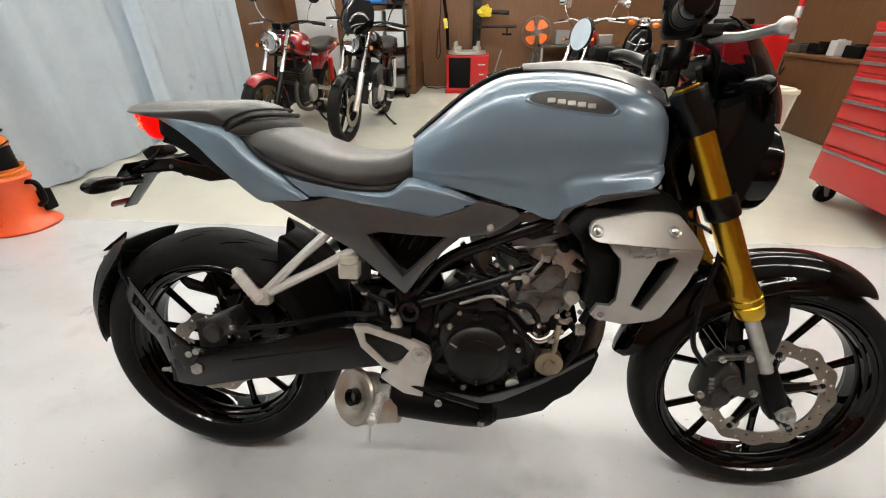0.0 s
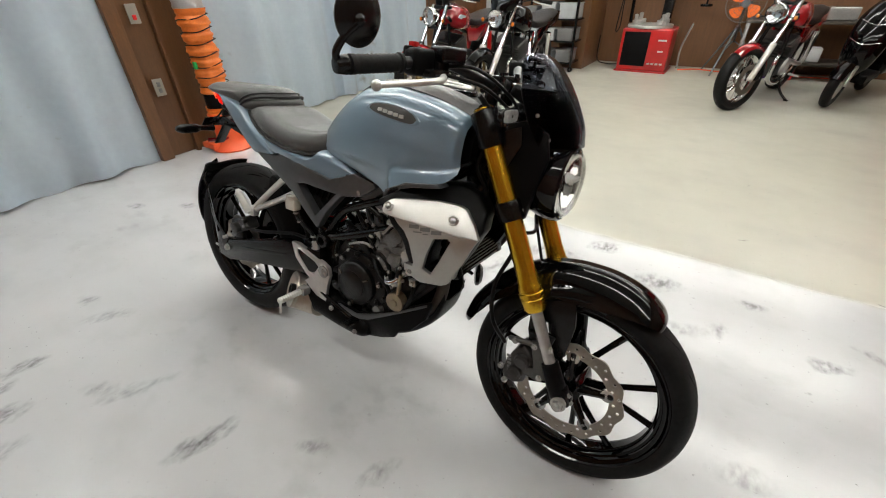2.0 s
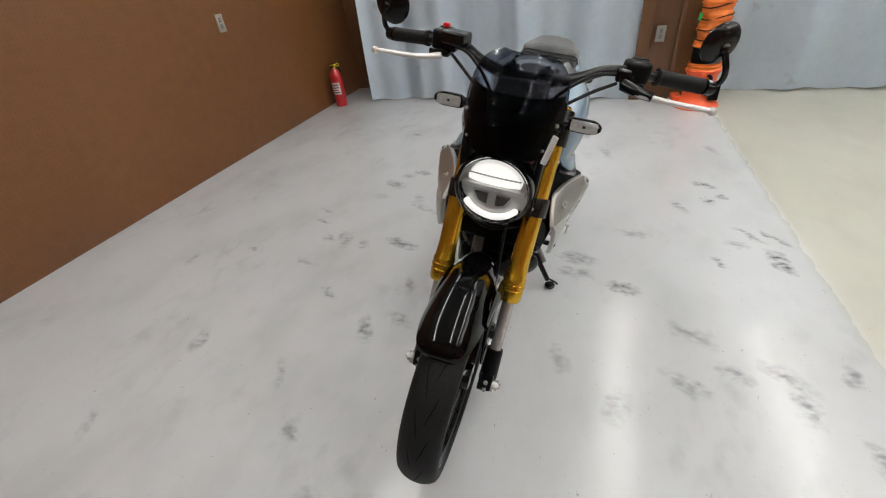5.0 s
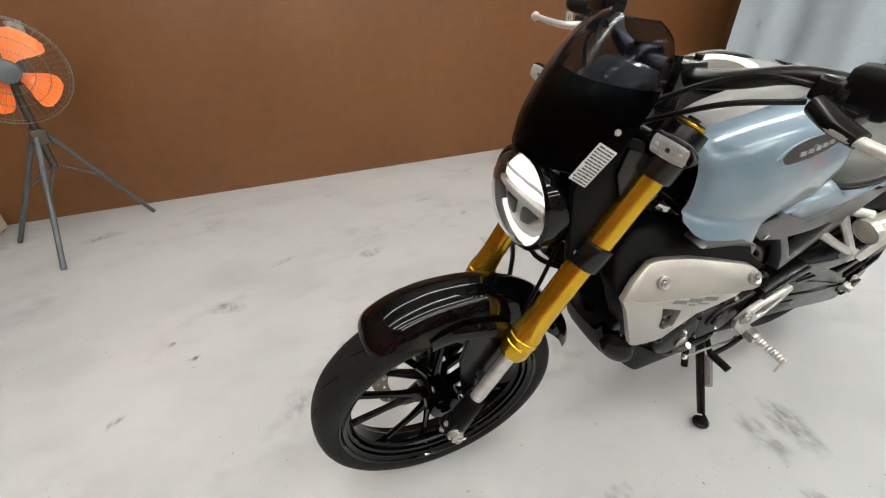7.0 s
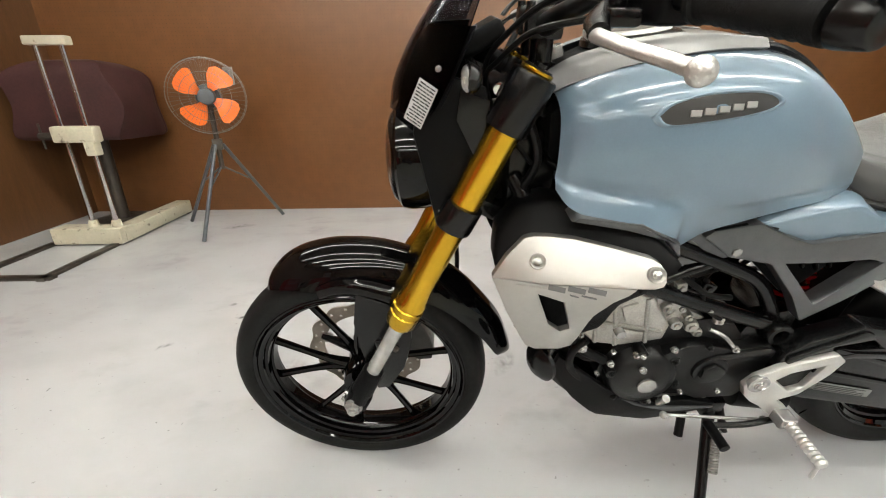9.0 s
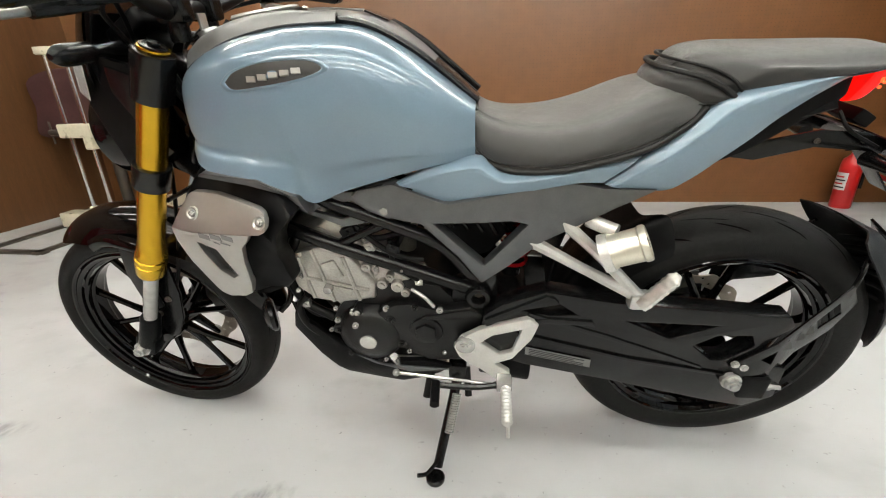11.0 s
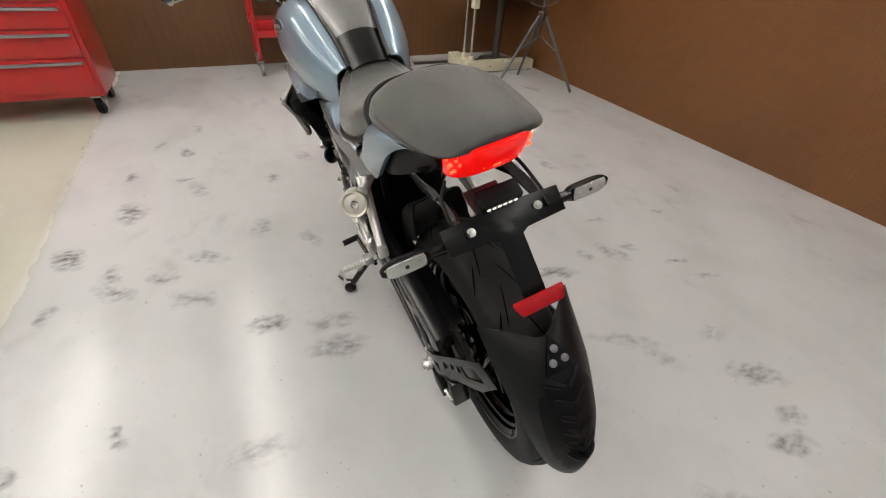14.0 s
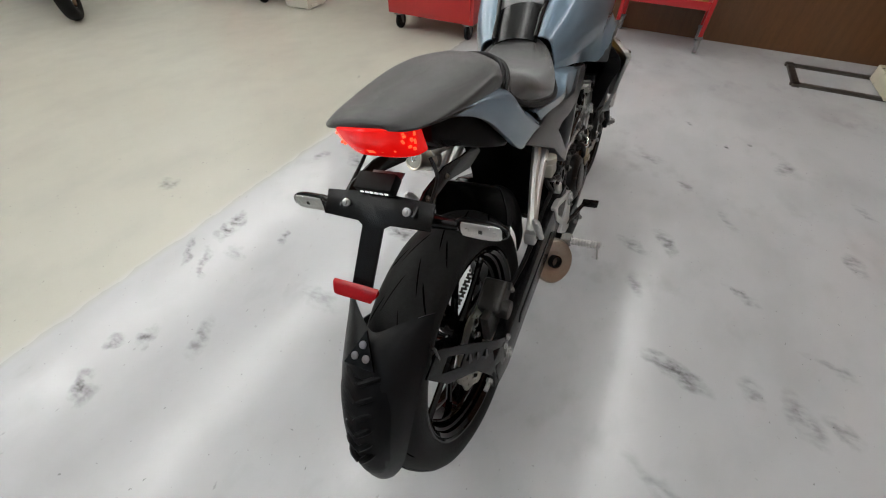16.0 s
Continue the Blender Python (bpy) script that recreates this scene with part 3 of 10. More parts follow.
def curtain(name, ya, yb, xa, xb, seed, label, ruffle=0.05):
    """A hanging vinyl curtain with soft folds from ya to yb."""
    rng = random.Random(seed)
    n, k = 150, 26
    ph = [rng.uniform(0, 6.28) for _ in range(5)]
    rows = []
    for j in range(k):
        z = 0.012 + (H - 0.02) * j / (k - 1)
        row = []
        for i in range(n):
            u = i / (n - 1)
            y = ya + (yb - ya) * u
            w = (yb - ya) * u
            grow = 0.75 + 0.25 * (1 - z / H)
            f = ruffle * grow * (math.sin(w * 9.5 + ph[0] + 0.5 * math.sin(w * 2.3 + ph[1])) + 0.5 * math.sin(w * 21 + ph[2] + z * 0.5) + 0.4 * math.sin(w * 4.1 + ph[3] + z * 0.7))
            row.append((xa + (xb - xa) * u + f, y + 0.012 * math.sin(z * 2 + ph[4]), z + (0.012 * math.sin(w * 9.5 + ph[0]) if j == 0 else 0)))
        rows.append(row)
    bm = bmesh.new()
    vs = [[bm.verts.new(p) for p in r] for r in rows]
    for j in range(k - 1):
        for i in range(n - 1):
            bm.faces.new((vs[j][i], vs[j][i + 1], vs[j + 1][i + 1], vs[j + 1][i]))
    bmesh.ops.solidify(bm, geom=bm.faces[:], thickness=0.003)
    ob = part(name, bm, CURTAIN, None, sharp=80)
    return tagged(ob, label, "curtain", "vinyl curtains")


curtain("curtain", -1.88, -0.62, -2.2, -2.26, 3, "pale blue-grey vinyl curtain hanging in folds to the floor")
curtain("curtain", -0.72, 0.74, -2.2, -2.13, 5, "pale blue-grey vinyl curtain hanging beside the boxed column")
curtain("curtain", 1.3, 3.1, -2.36, -2.42, 8, "pale blue-grey vinyl curtain hanging behind the orange duct", 0.04)
curtain("curtain", 3.0, 4.85, -2.4, -2.45, 13, "pale blue-grey vinyl curtain hanging near the parked motorcycles", 0.045)


def ceiling_light(x, y):
    t = thing("ceiling_light", "white twin-tube fluorescent fitting fixed to the ceiling", "ceiling light", "ceiling lights", Matrix.Translation((x, y, H)))
    bm = bmesh.new()
    box(bm, (0, 0, -0.03), (1.25, 0.16, 0.056), 0.006)
    part("body", bm, FIXTURE, t)
    for s in (-1, 1):
        bm = bmesh.new()
        cyl(bm, (-0.6, s * 0.045, -0.081), (0.6, s * 0.045, -0.081), 0.019, n=16)
        part("tube", bm, TUBE_GLOW, t, "glowing fluorescent tube")
        for e in (-1, 1):
            bm = bmesh.new()
            box(bm, (e * 0.612, s * 0.045, -0.075), (0.024, 0.036, 0.045), 0.004)
            part("end_cap", bm, FIXTURE, t)
    return t


for ly in (-0.93, 0.93, 2.5, 4.1, 5.7):
    for lx in (-2.02, -0.755, 0.51, 1.775, 3.04):
        ceiling_light(lx, ly)

# steel channel set in the floor
bm = bmesh.new()
for a, b in (((3.1, -1.05), (3.1, -2.28)), ((3.5, -1.05), (3.5, -2.28)), ((3.08, -1.06), (3.52, -1.06)), ((3.08, -2.27), (3.52, -2.27))):
    cx, cy = (a[0] + b[0]) / 2, (a[1] + b[1]) / 2
    box(bm, (cx, cy, 0.008), (abs(a[0] - b[0]) + 0.045, abs(a[1] - b[1]) + 0.045, 0.018), 0.003)
tagged(part("floor_frame", bm, STEEL_DARK, None, "dark flat steel frame lying on the floor"), category="steel frame")

# roller shutter
sh = new("window_1")
tagged(sh, "pale metal roller shutter in the back wall", "shutter", kind="structure")
sh.matrix_world = Matrix.Translation((4.2, Y1 - 0.02, 0))
bm = bmesh.new()
for x in (-0.5, 0.5):
    box(bm, (x, -0.03, 1.2), (0.07, 0.08, 2.4), 0.006)
box(bm, (0, -0.08, 2.5), (1.08, 0.22, 0.24), 0.01)
part("frame", bm, WOOD, sh)
for k in range(24):
    bm = bmesh.new()
    box(bm, (0, -0.02, 0.05 + k * 0.1), (0.94, 0.022, 0.094), 0.008)
    part("slat", bm, SHUTTER, sh)


# ---- the motorcycle on its side stand ----
BIKE = thing("motorcycle", "grey-blue naked motorcycle with gold forks leaning on its side stand", "motorcycle", m=pose(0, 0.0015, 0, -11.77, 0, 0))
AX = Vector((-math.sin(radians(25)), 0, math.cos(radians(25))))
STEER = Matrix.Translation((1.386, 0, 0)) @ Matrix.Rotation(radians(-2.4), 4, AX) @ Matrix.Translation((-1.386, 0, 0))
FA, RA = (1.295, 0, 0.281), (0.0, 0, 0.306)


def bp(name, bm, material, parent=None, label="", front=False, sharp=38, kind=""):
    if front:
        bmesh.ops.transform(bm, matrix=STEER, verts=bm.verts)
    return part(name, bm, material, parent or BIKE, label, sharp, kind)


def tyre_profile(R, hw, rb=0.222):
    k = R - rb
    half = [(rb - 0.004, hw * 0.72), (rb + 0.004, hw * 0.86), (rb + 0.2 * k, hw * 0.97), (rb + 0.4 * k, hw), (rb + 0.56 * k, hw * 0.985), (rb + 0.7 * k, hw * 0.91),
            (rb + 0.83 * k, hw * 0.74), (rb + 0.93 * k, hw * 0.49), (rb + 0.983 * k, hw * 0.24), (R, 0)]
    return half + [(r, -y) for r, y in half[-2::-1]]


def crown(R, hw, y, rb=0.222):
    pr = sorted((yy, r) for r, yy in tyre_profile(R, hw, rb) if yy >= 0 and r > rb + 0.5 * (R - rb))
    return float(np.interp(abs(y), [p[0] for p in pr], [p[1] for p in pr]))


def wheel(name, c, R, hw, rim_hw, front, seed, rb=0.222):
    """A black cast wheel with ten spokes in pairs, its tyre and dark groove strips."""
    bm = bmesh.new()
    lip = rb - 0.222
    prof = [(0.226, rim_hw + 0.003), (0.2285, rim_hw + 0.001), (0.228, rim_hw - 0.004), (0.213, rim_hw - 0.006), (0.208, rim_hw * 0.6), (0.204, rim_hw * 0.35), (0.203, 0)]
    inner = [(0.194, 0), (0.1945, rim_hw * 0.3), (0.198, rim_hw * 0.36), (0.2005, rim_hw * 0.5), (0.2015, rim_hw * 0.66), (0.207, rim_hw * 0.72), (0.2085, rim_hw * 0.88), (0.213, rim_hw - 0.003), (0.2165, rim_hw), (0.219, rim_hw - 0.0015), (0.222, rim_hw + 0.0025)]
    prof, inner = [(r + lip, y) for r, y in prof], [(r + lip, y) for r, y in inner]
    ring = prof + [(r, -y) for r, y in prof[-2::-1]] + [(r, -y) for r, y in inner[::-1]] + inner[1:]
    lathe(bm, ring, c, n=64)
    spokes = []
    for k in range(5):
        a0 = radians(72 * k + seed)
        for s in (-1, 1):
            p = [Vector(c) + Vector((math.cos(a0 + s * radians(a)) * r, 0, math.sin(a0 + s * radians(a)) * r)) for a, r in ((3, 0.034), (8, 0.075), (12.5, 0.125), (15.7, 0.2 + lip))]
            spokes.append(p)
    lathe(bm, [(0.012, -0.055), (0.034, -0.052), (0.04, -0.03), (0.036, 0), (0.04, 0.03), (0.034, 0.052), (0.012, 0.055)], c, n=32, closed=True)
    w = bp(name, bm, BLACK_GLOSS, label="gloss black cast wheel with paired spokes", front=front)
    for p in spokes:
        bm = bmesh.new()
        tube(bm, p, [0.013, 0.0095, 0.0075, 0.0085], n=8)
        bp("spoke", bm, BLACK_GLOSS, w, front=front)
    bm = bmesh.new()
    lathe(bm, tyre_profile(R, hw, rb), c, n=96, closed=True)
    bp("tyre", bm, RUBBER, w, "black road tyre with short angled grooves", front, 60)
    # flat strips just above the tread; the grooves' shade is in their colour
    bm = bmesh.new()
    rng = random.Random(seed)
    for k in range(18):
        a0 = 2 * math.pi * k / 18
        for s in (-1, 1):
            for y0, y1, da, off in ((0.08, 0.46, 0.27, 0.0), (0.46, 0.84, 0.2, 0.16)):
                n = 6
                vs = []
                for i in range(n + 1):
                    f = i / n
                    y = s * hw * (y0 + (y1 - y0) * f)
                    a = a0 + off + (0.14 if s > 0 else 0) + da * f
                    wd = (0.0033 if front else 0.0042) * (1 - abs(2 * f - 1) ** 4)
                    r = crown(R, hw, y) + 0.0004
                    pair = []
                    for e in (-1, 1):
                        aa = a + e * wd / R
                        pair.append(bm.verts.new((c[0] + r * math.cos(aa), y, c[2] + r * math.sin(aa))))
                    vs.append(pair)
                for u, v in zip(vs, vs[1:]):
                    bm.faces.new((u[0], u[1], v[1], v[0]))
    bp("groove_strip", bm, GROOVE_SHADE, w, "near-black strips painting the shade of the tread grooves", front, kind="stuff")
    return w


rear_wheel = wheel("rear_wheel", RA, 0.3, 0.066, 0.055, False, 10)
front_wheel = wheel("front_wheel", FA, 0.28, 0.05, 0.042, True, 6, 0.228)


def disc(name, c, y, r, rin, holes, waves, front):
    bm = bmesh.new()
    n = waves * 10
    out = [(c[0] + (r + 0.004 * math.cos(waves * 2 * math.pi * i / n)) * math.cos(2 * math.pi * i / n), c[2] + (r + 0.004 * math.cos(waves * 2 * math.pi * i / n)) * math.sin(2 * math.pi * i / n)) for i in range(n)]
    hs = [[(c[0] + rin * math.cos(2 * math.pi * i / 48), c[2] + rin * math.sin(2 * math.pi * i / 48)) for i in range(48)]]
    for k in range(holes):
        a = 2 * math.pi * k / holes
        rr = rin + (r - rin) * (0.3 if k % 2 else 0.68)
        hs.append([(c[0] + rr * math.cos(a) + 0.004 * math.cos(b), c[2] + rr * math.sin(a) + 0.004 * math.sin(b)) for b in (2 * math.pi * i / 6 for i in range(6))])
    plate(bm, out, y - 0.002, y + 0.002, hs)
    d = bp(name, bm, DISC_STEEL, front_wheel if front else rear_wheel, "drilled wavy brake disc", front)
    bm = bmesh.new()
    for k in range(5):
        a = radians(72 * k + 20)
        p = [(c[0] + q * math.cos(a), y + (0.012 if y < 0 else -0.012) * (1 - i), c[2] + q * math.sin(a)) for i, q in enumerate((0.03, rin + 0.008))]
        tube(bm, p, [0.013, 0.008], n=8)
        bolt(bm, (c[0] + (rin + 0.004) * math.cos(a), y - 0.003 if y < 0 else y + 0.003, c[2] + (rin + 0.004) * math.sin(a)), 0.006, (0, -1 if y < 0 else 1, 0), 0.003)
    for k in range(5):
        a = radians(72 * k + 20)
        cc = Vector((c[0] + (rin - 0.004) * math.cos(a), y, c[2] + (rin - 0.004) * math.sin(a)))
        e = Vector((0, -1 if y < 0 else 1, 0))
        lug = bmesh.new()
        cyl(lug, cc - e * 0.002, cc + e * 0.0025, 0.016, n=18, bevel=0.0008)
        bolt(lug, cc + e * 0.003, 0.0065, e, 0.0025)
        bp("disc_button", lug, STEEL, d, "", front)
    bp("disc_carrier", bm, BLACK_SATIN, front_wheel if front else rear_wheel, "", front)


disc("brake_disc", FA, -0.054, 0.136, 0.103, 40, 12, True)
disc("brake_disc", RA, -0.062, 0.106, 0.074, 30, 10, False)

# chain side
bm = bmesh.new()
n = 40 * 2
out = [((0.098 if i % 2 else 0.091) * math.cos(2 * math.pi * i / n), 0.306 + (0.098 if i % 2 else 0.091) * math.sin(2 * math.pi * i / n)) for i in range(n)]
plate(bm, out, 0.068, 0.074, [[(0.05 * math.cos(2 * math.pi * i / 24), 0.306 + 0.05 * math.sin(2 * math.pi * i / 24)) for i in range(24)]])
bp("sprocket", bm, CHAIN, rear_wheel, "dark rear sprocket")
bm = bmesh.new()
for z0, z1 in ((0.401, 0.41), (0.21, 0.345)):
    k = 44
    for i in range(k):
        f = (i + 0.5) / k
        x = 0.52 * f
        z = z0 + (z1 - z0) * f
        box(bm, (x, 0.071 + (0.004 if i % 2 else -0.004), z), (0.0125, 0.004, 0.011), 0.002, Matrix.Rotation(-math.atan2(z1 - z0, 0.52), 4, "Y"))
        cyl(bm, (x + 0.006, 0.062, z), (x + 0.006, 0.08, z), 0.0032, n=6)
bp("chain", bm, CHAIN, label="oily drive chain", kind="stuff")
bm = bmesh.new()
sheet(bm, [[(x, 0.054, z - 0.012), (x, 0.058, z), (x, 0.092, z), (x, 0.097, z - 0.014)] for x, z in ((-0.02, 0.425), (0.1, 0.432), (0.28, 0.438), (0.43, 0.44))], 12, 10, 0.003)
bp("chain_guard", bm, BLACK, label="black plastic chain guard")

# axles
for name, c, ys, front in (("rear_axle_nut", RA, (-0.129, 0.154), False), ("front_axle_nut", FA, (-0.122, 0.118), True)):
    for y in ys:
        s = 1 if y > 0 else -1
        bm = bmesh.new()
        cyl(bm, (c[0], y - s * 0.012, c[2]), (c[0], y - s * 0.002, c[2]), 0.019, n=24, bevel=0.001)
        cyl(bm, (c[0], y - s * 0.004, c[2]), (c[0], y + s * 0.008, c[2]), 0.0145, n=6, bevel=0.001)
        cyl(bm, (c[0], y, c[2]), (c[0], y + s * 0.014, c[2]), 0.008, n=14, bevel=0.001)
        bp(name, bm, STEEL, label="steel axle nut", front=front)

# swingarm
bm = bmesh.new()
plate(bm, [(-0.055, 0.262), (-0.06, 0.325), (0.03, 0.345), (0.18, 0.385), (0.32, 0.428), (0.43, 0.432), (0.5, 0.44), (0.5, 0.37), (0.43, 0.342), (0.3, 0.318), (0.12, 0.283), (0.0, 0.255)], -0.132, -0.098, bevel=0.006)
plate(bm, [(0.08, 0.315), (0.33, 0.375), (0.345, 0.385), (0.09, 0.335)], -0.1345, -0.131, bevel=0.001)
plate(bm, [(0.484, 0.446), (0.45, 0.474), (0.37, 0.507), (0.25, 0.486), (0.07, 0.473), (-0.06, 0.462), (-0.072, 0.442), (-0.04, 0.4), (-0.05, 0.345), (-0.095, 0.335), (-0.1, 0.255), (-0.05, 0.222), (0.03, 0.236), (0.218, 0.28), (0.4, 0.318), (0.48, 0.345), (0.492, 0.4)], 0.1, 0.14,
      [[(0.41, 0.462), (0.345, 0.48), (0.31, 0.455), (0.36, 0.452)], [(0.215, 0.442), (0.058, 0.438), (0.132, 0.402)], [(0.087, 0.387), (0.05, 0.414), (-0.008, 0.417), (-0.02, 0.391), (0.021, 0.352), (0.047, 0.352)]], bevel=0.005)
plate(bm, [(0.4, 0.46), (0.25, 0.41), (0.06, 0.336), (0.06, 0.33), (0.25, 0.4), (0.4, 0.45)], 0.14, 0.1435, bevel=0.001)
plate(bm, [(0.42, 0.41), (0.2, 0.352), (0.0, 0.318), (0.0, 0.312), (0.2, 0.344), (0.42, 0.4)], 0.142, 0.145, bevel=0.001)
plate(bm, [(0.482, 0.44), (0.37, 0.501), (0.355, 0.497), (0.345, 0.484), (0.41, 0.468), (0.478, 0.422)], 0.139, 0.146, bevel=0.002)
plate(bm, [(0.45, 0.43), (0.36, 0.448), (0.28, 0.443), (0.275, 0.432), (0.36, 0.436), (0.45, 0.416)], 0.139, 0.145, bevel=0.002)
box(bm, (0.44, 0, 0.42), (0.09, 0.22, 0.07), 0.012)
swingarm = bp("swingarm", bm, BLACK_SATIN, label="black swingarm with a braced chain side")
bm = bmesh.new()
plate(bm, [(0.4, 0.372), (0.4, 0.352), (0.27, 0.322), (0.27, 0.342)], 0.1425, 0.144)
bp("warning_label", bm, LABEL_GREY, swingarm, "grey printed warning label")
bm = bmesh.new()
for k in range(4):
    x0, x1 = 0.393, 0.283 + (0.02 if k == 1 else 0)
    f = lambda x: 0.372 - 0.0045 * (k + 0.6) - (0.4 - x) * 0.2308
    plate(bm, [(x0, f(x0)), (x0, f(x0) - 0.0022), (x1, f(x1) - 0.0022), (x1, f(x1))], 0.144, 0.1446)
bp("label_line", bm, LABEL_INK, swingarm, kind="stuff")
for s in (-1, 1):
    y = 0.143 if s > 0 else 0.118
    bm = bmesh.new()
    box(bm, (-0.045, 0, 0.29), (0.05, 0.012, 0.056), 0.004)
    bmesh.ops.translate(bm, vec=(0, s * (y + 0.004), 0), verts=bm.verts)
    bp("chain_adjuster", bm, BLACK, swingarm)
    bm = bmesh.new()
    cyl(bm, (-0.07, s * y, 0.29), (-0.098, s * y, 0.287), 0.005, n=10)
    cyl(bm, (-0.07, s * y, 0.29), (-0.078, s * y, 0.289), 0.008, n=6)
    bp("adjuster_bolt", bm, STEEL, swingarm)

# hugger over the rear tyre
bm = bmesh.new()
rows = []
for a, hw_, r in ((14, 0.07, 0.35), (28, 0.076, 0.358), (42, 0.08, 0.362), (52, 0.08, 0.362), (57, 0.079, 0.36)):
    row = []
    for f in (-1, -0.96, -0.8, -0.4, 0, 0.4, 0.8, 0.96, 1):
        rr = r - 0.006 * f * f - 0.075 * max(0, abs(f) - 0.9) * 10
        aa = a + (12 * max(0, f) ** 3 if a == 57 else 5 * max(0, f) ** 3 if a == 52 else 0) - (9 * max(0, abs(f) - 0.9) * 10 if a > 50 else 0)
        row.append((rr * math.cos(radians(aa)), (f if abs(f) < 0.97 else f * 0.97) * hw_, 0.306 + rr * math.sin(radians(aa))))
    rows.append(row)
sheet(bm, rows, 24, 40, 0.003)
bp("hugger", bm, BLACK, label="matt black inner rear mudguard")

# rear tyre mudguard with its brackets
bm = bmesh.new()
rows = []
for a, hw_, r, edge in ((119, 0.088, 0.342, 0.02), (124, 0.087, 0.35, 0.04), (133, 0.085, 0.355, 0.055), (146, 0.08, 0.357, 0.06), (160, 0.07, 0.354, 0.055), (171, 0.058, 0.349, 0.045), (178, 0.045, 0.344, 0.03), (182, 0.03, 0.34, 0.015)):
    row = []
    for f in (-1, -0.8, -0.45, 0, 0.45, 0.8, 1):
        aa = a + (10 * (1 - abs(f) ** 1.1) if a == 119 else 7 * (1 - abs(f) ** 1.1) if a == 124 else 2.5 * (1 - abs(f) ** 1.3) if a == 133 else 0)
        rr = r - edge * abs(f) ** 2.2
        row.append((rr * math.cos(radians(aa)), f * hw_, 0.306 + rr * math.sin(radians(aa))))
    rows.append(row)
sheet(bm, rows, 30, 26, 0.003)
mudguard = bp("rear_mudguard", bm, MUDGUARD, label="matt black plastic mudguard hugging the rear tyre")
bm = bmesh.new()
sheet(bm, [[((r - e * abs(f) ** 2.2 + 0.0018) * math.cos(radians(a)), f * w, 0.306 + (r - e * abs(f) ** 2.2 + 0.0018) * math.sin(radians(a))) for f in (-1, -0.6, 0, 0.6, 1)] for a, w, r, e in ((141, 0.04, 0.3565, 0.014), (148, 0.052, 0.357, 0.024), (160, 0.05, 0.354, 0.026), (171, 0.04, 0.349, 0.022), (175, 0.034, 0.3465, 0.018))], 20, 14, 0.002)
bp("ribbed_panel", bm, BLACK, mudguard, "darker ribbed centre panel")
for k in range(6):
    a = 143 + k * 5
    for s in (-1, 1):
        bm = bmesh.new()
        pts = [((0.354 - 0.03 * abs(f) ** 2.2 + 0.001) * math.cos(radians(a - 5 * f)), s * f * (0.05 - 0.003 * k), 0.306 + (0.354 - 0.03 * abs(f) ** 2.2) * math.sin(radians(a - 5 * f))) for f in (0.05, 0.5, 1.12)]
        tube(bm, pts, [0.006, 0.0075, 0.0045], n=8, steps=9)
        bp("rib", bm, BLACK, mudguard)
bm = bmesh.new()
a = radians(134)
cn = Vector((math.cos(a), 0, math.sin(a)))
tn = Vector((-math.sin(a), 0, math.cos(a)))
cc = Vector((0, 0, 0.306)) + cn * 0.357
vs = [bm.verts.new(cc + d) for d in (tn * -0.034, Vector((0, 0.03, 0)) + tn * 0.025, Vector((0, -0.03, 0)) + tn * 0.025)]
ext = bmesh.ops.extrude_face_region(bm, geom=[bm.faces.new(vs)])
bmesh.ops.translate(bm, verts=[g for g in ext["geom"] if isinstance(g, bmesh.types.BMVert)], vec=cn * 0.004)
bp("lamp_plate", bm, BLACK_GLOSS, mudguard)
for d in (tn * -0.011, Vector((0, 0.011, 0)) + tn * 0.009, Vector((0, -0.011, 0)) + tn * 0.009):
    bm = bmesh.new()
    cyl(bm, cc + d, cc + d + cn * 0.007, 0.0065, n=14, bevel=0.001)
    bp("marker_lens", bm, PULL, mudguard, "small clear round lens")
for s in (-1, 1):
    bm = bmesh.new()
    y = s * (0.144 if s > 0 else 0.13)
    plate(bm, [(0.015, 0.345), (-0.049, 0.407), (-0.1, 0.451), (-0.168, 0.505), (-0.204, 0.456), (-0.169, 0.399), (-0.104, 0.366), (-0.066, 0.3), (-0.02, 0.3)], min(y, y + s * 0.004), max(y, y + s * 0.004),
          [[(-0.155, 0.47), (-0.12, 0.44), (-0.135, 0.415), (-0.175, 0.44)], [(-0.06, 0.385), (-0.035, 0.365), (-0.06, 0.35)]], bevel=0.001, warp=lambda x, yy, z: (x, yy - s * 0.42 * max(0, -0.05 - x), z))
    br = bp("mudguard_bracket", bm, BLACK_SATIN, label="flat black steel bracket with cut-outs")
    bm = bmesh.new()
    tube(bm, [(-0.17, y - s * 0.05, 0.48), (-0.18, s * 0.085, 0.52), (-0.19, s * 0.07, 0.55)], 0.004, n=8)
    bp("stay", bm, BLACK_SATIN, br)
    for q in ((-0.012, 0.344), (0.006, 0.352)):
        bm = bmesh.new()
        bolt(bm, (q[0], y + s * 0.005, q[1]), 0.007, (0, s, 0), 0.003)
        bp("bolt", bm, STEEL, br)
    for q in ((-0.075, 0.395, 0.02), (-0.095, 0.41, 0.015), (-0.112, 0.42, 0.02)):
        bm = bmesh.new()
        box(bm, (q[0], y + s * 0.0045 - s * 0.42 * max(0, -0.05 - q[0]), q[1]), (0.014, 0.001, q[2]), 0, Matrix.Rotation(radians(24), 4, "Y"))
        bp("mark", bm, MARK_DARK, br)

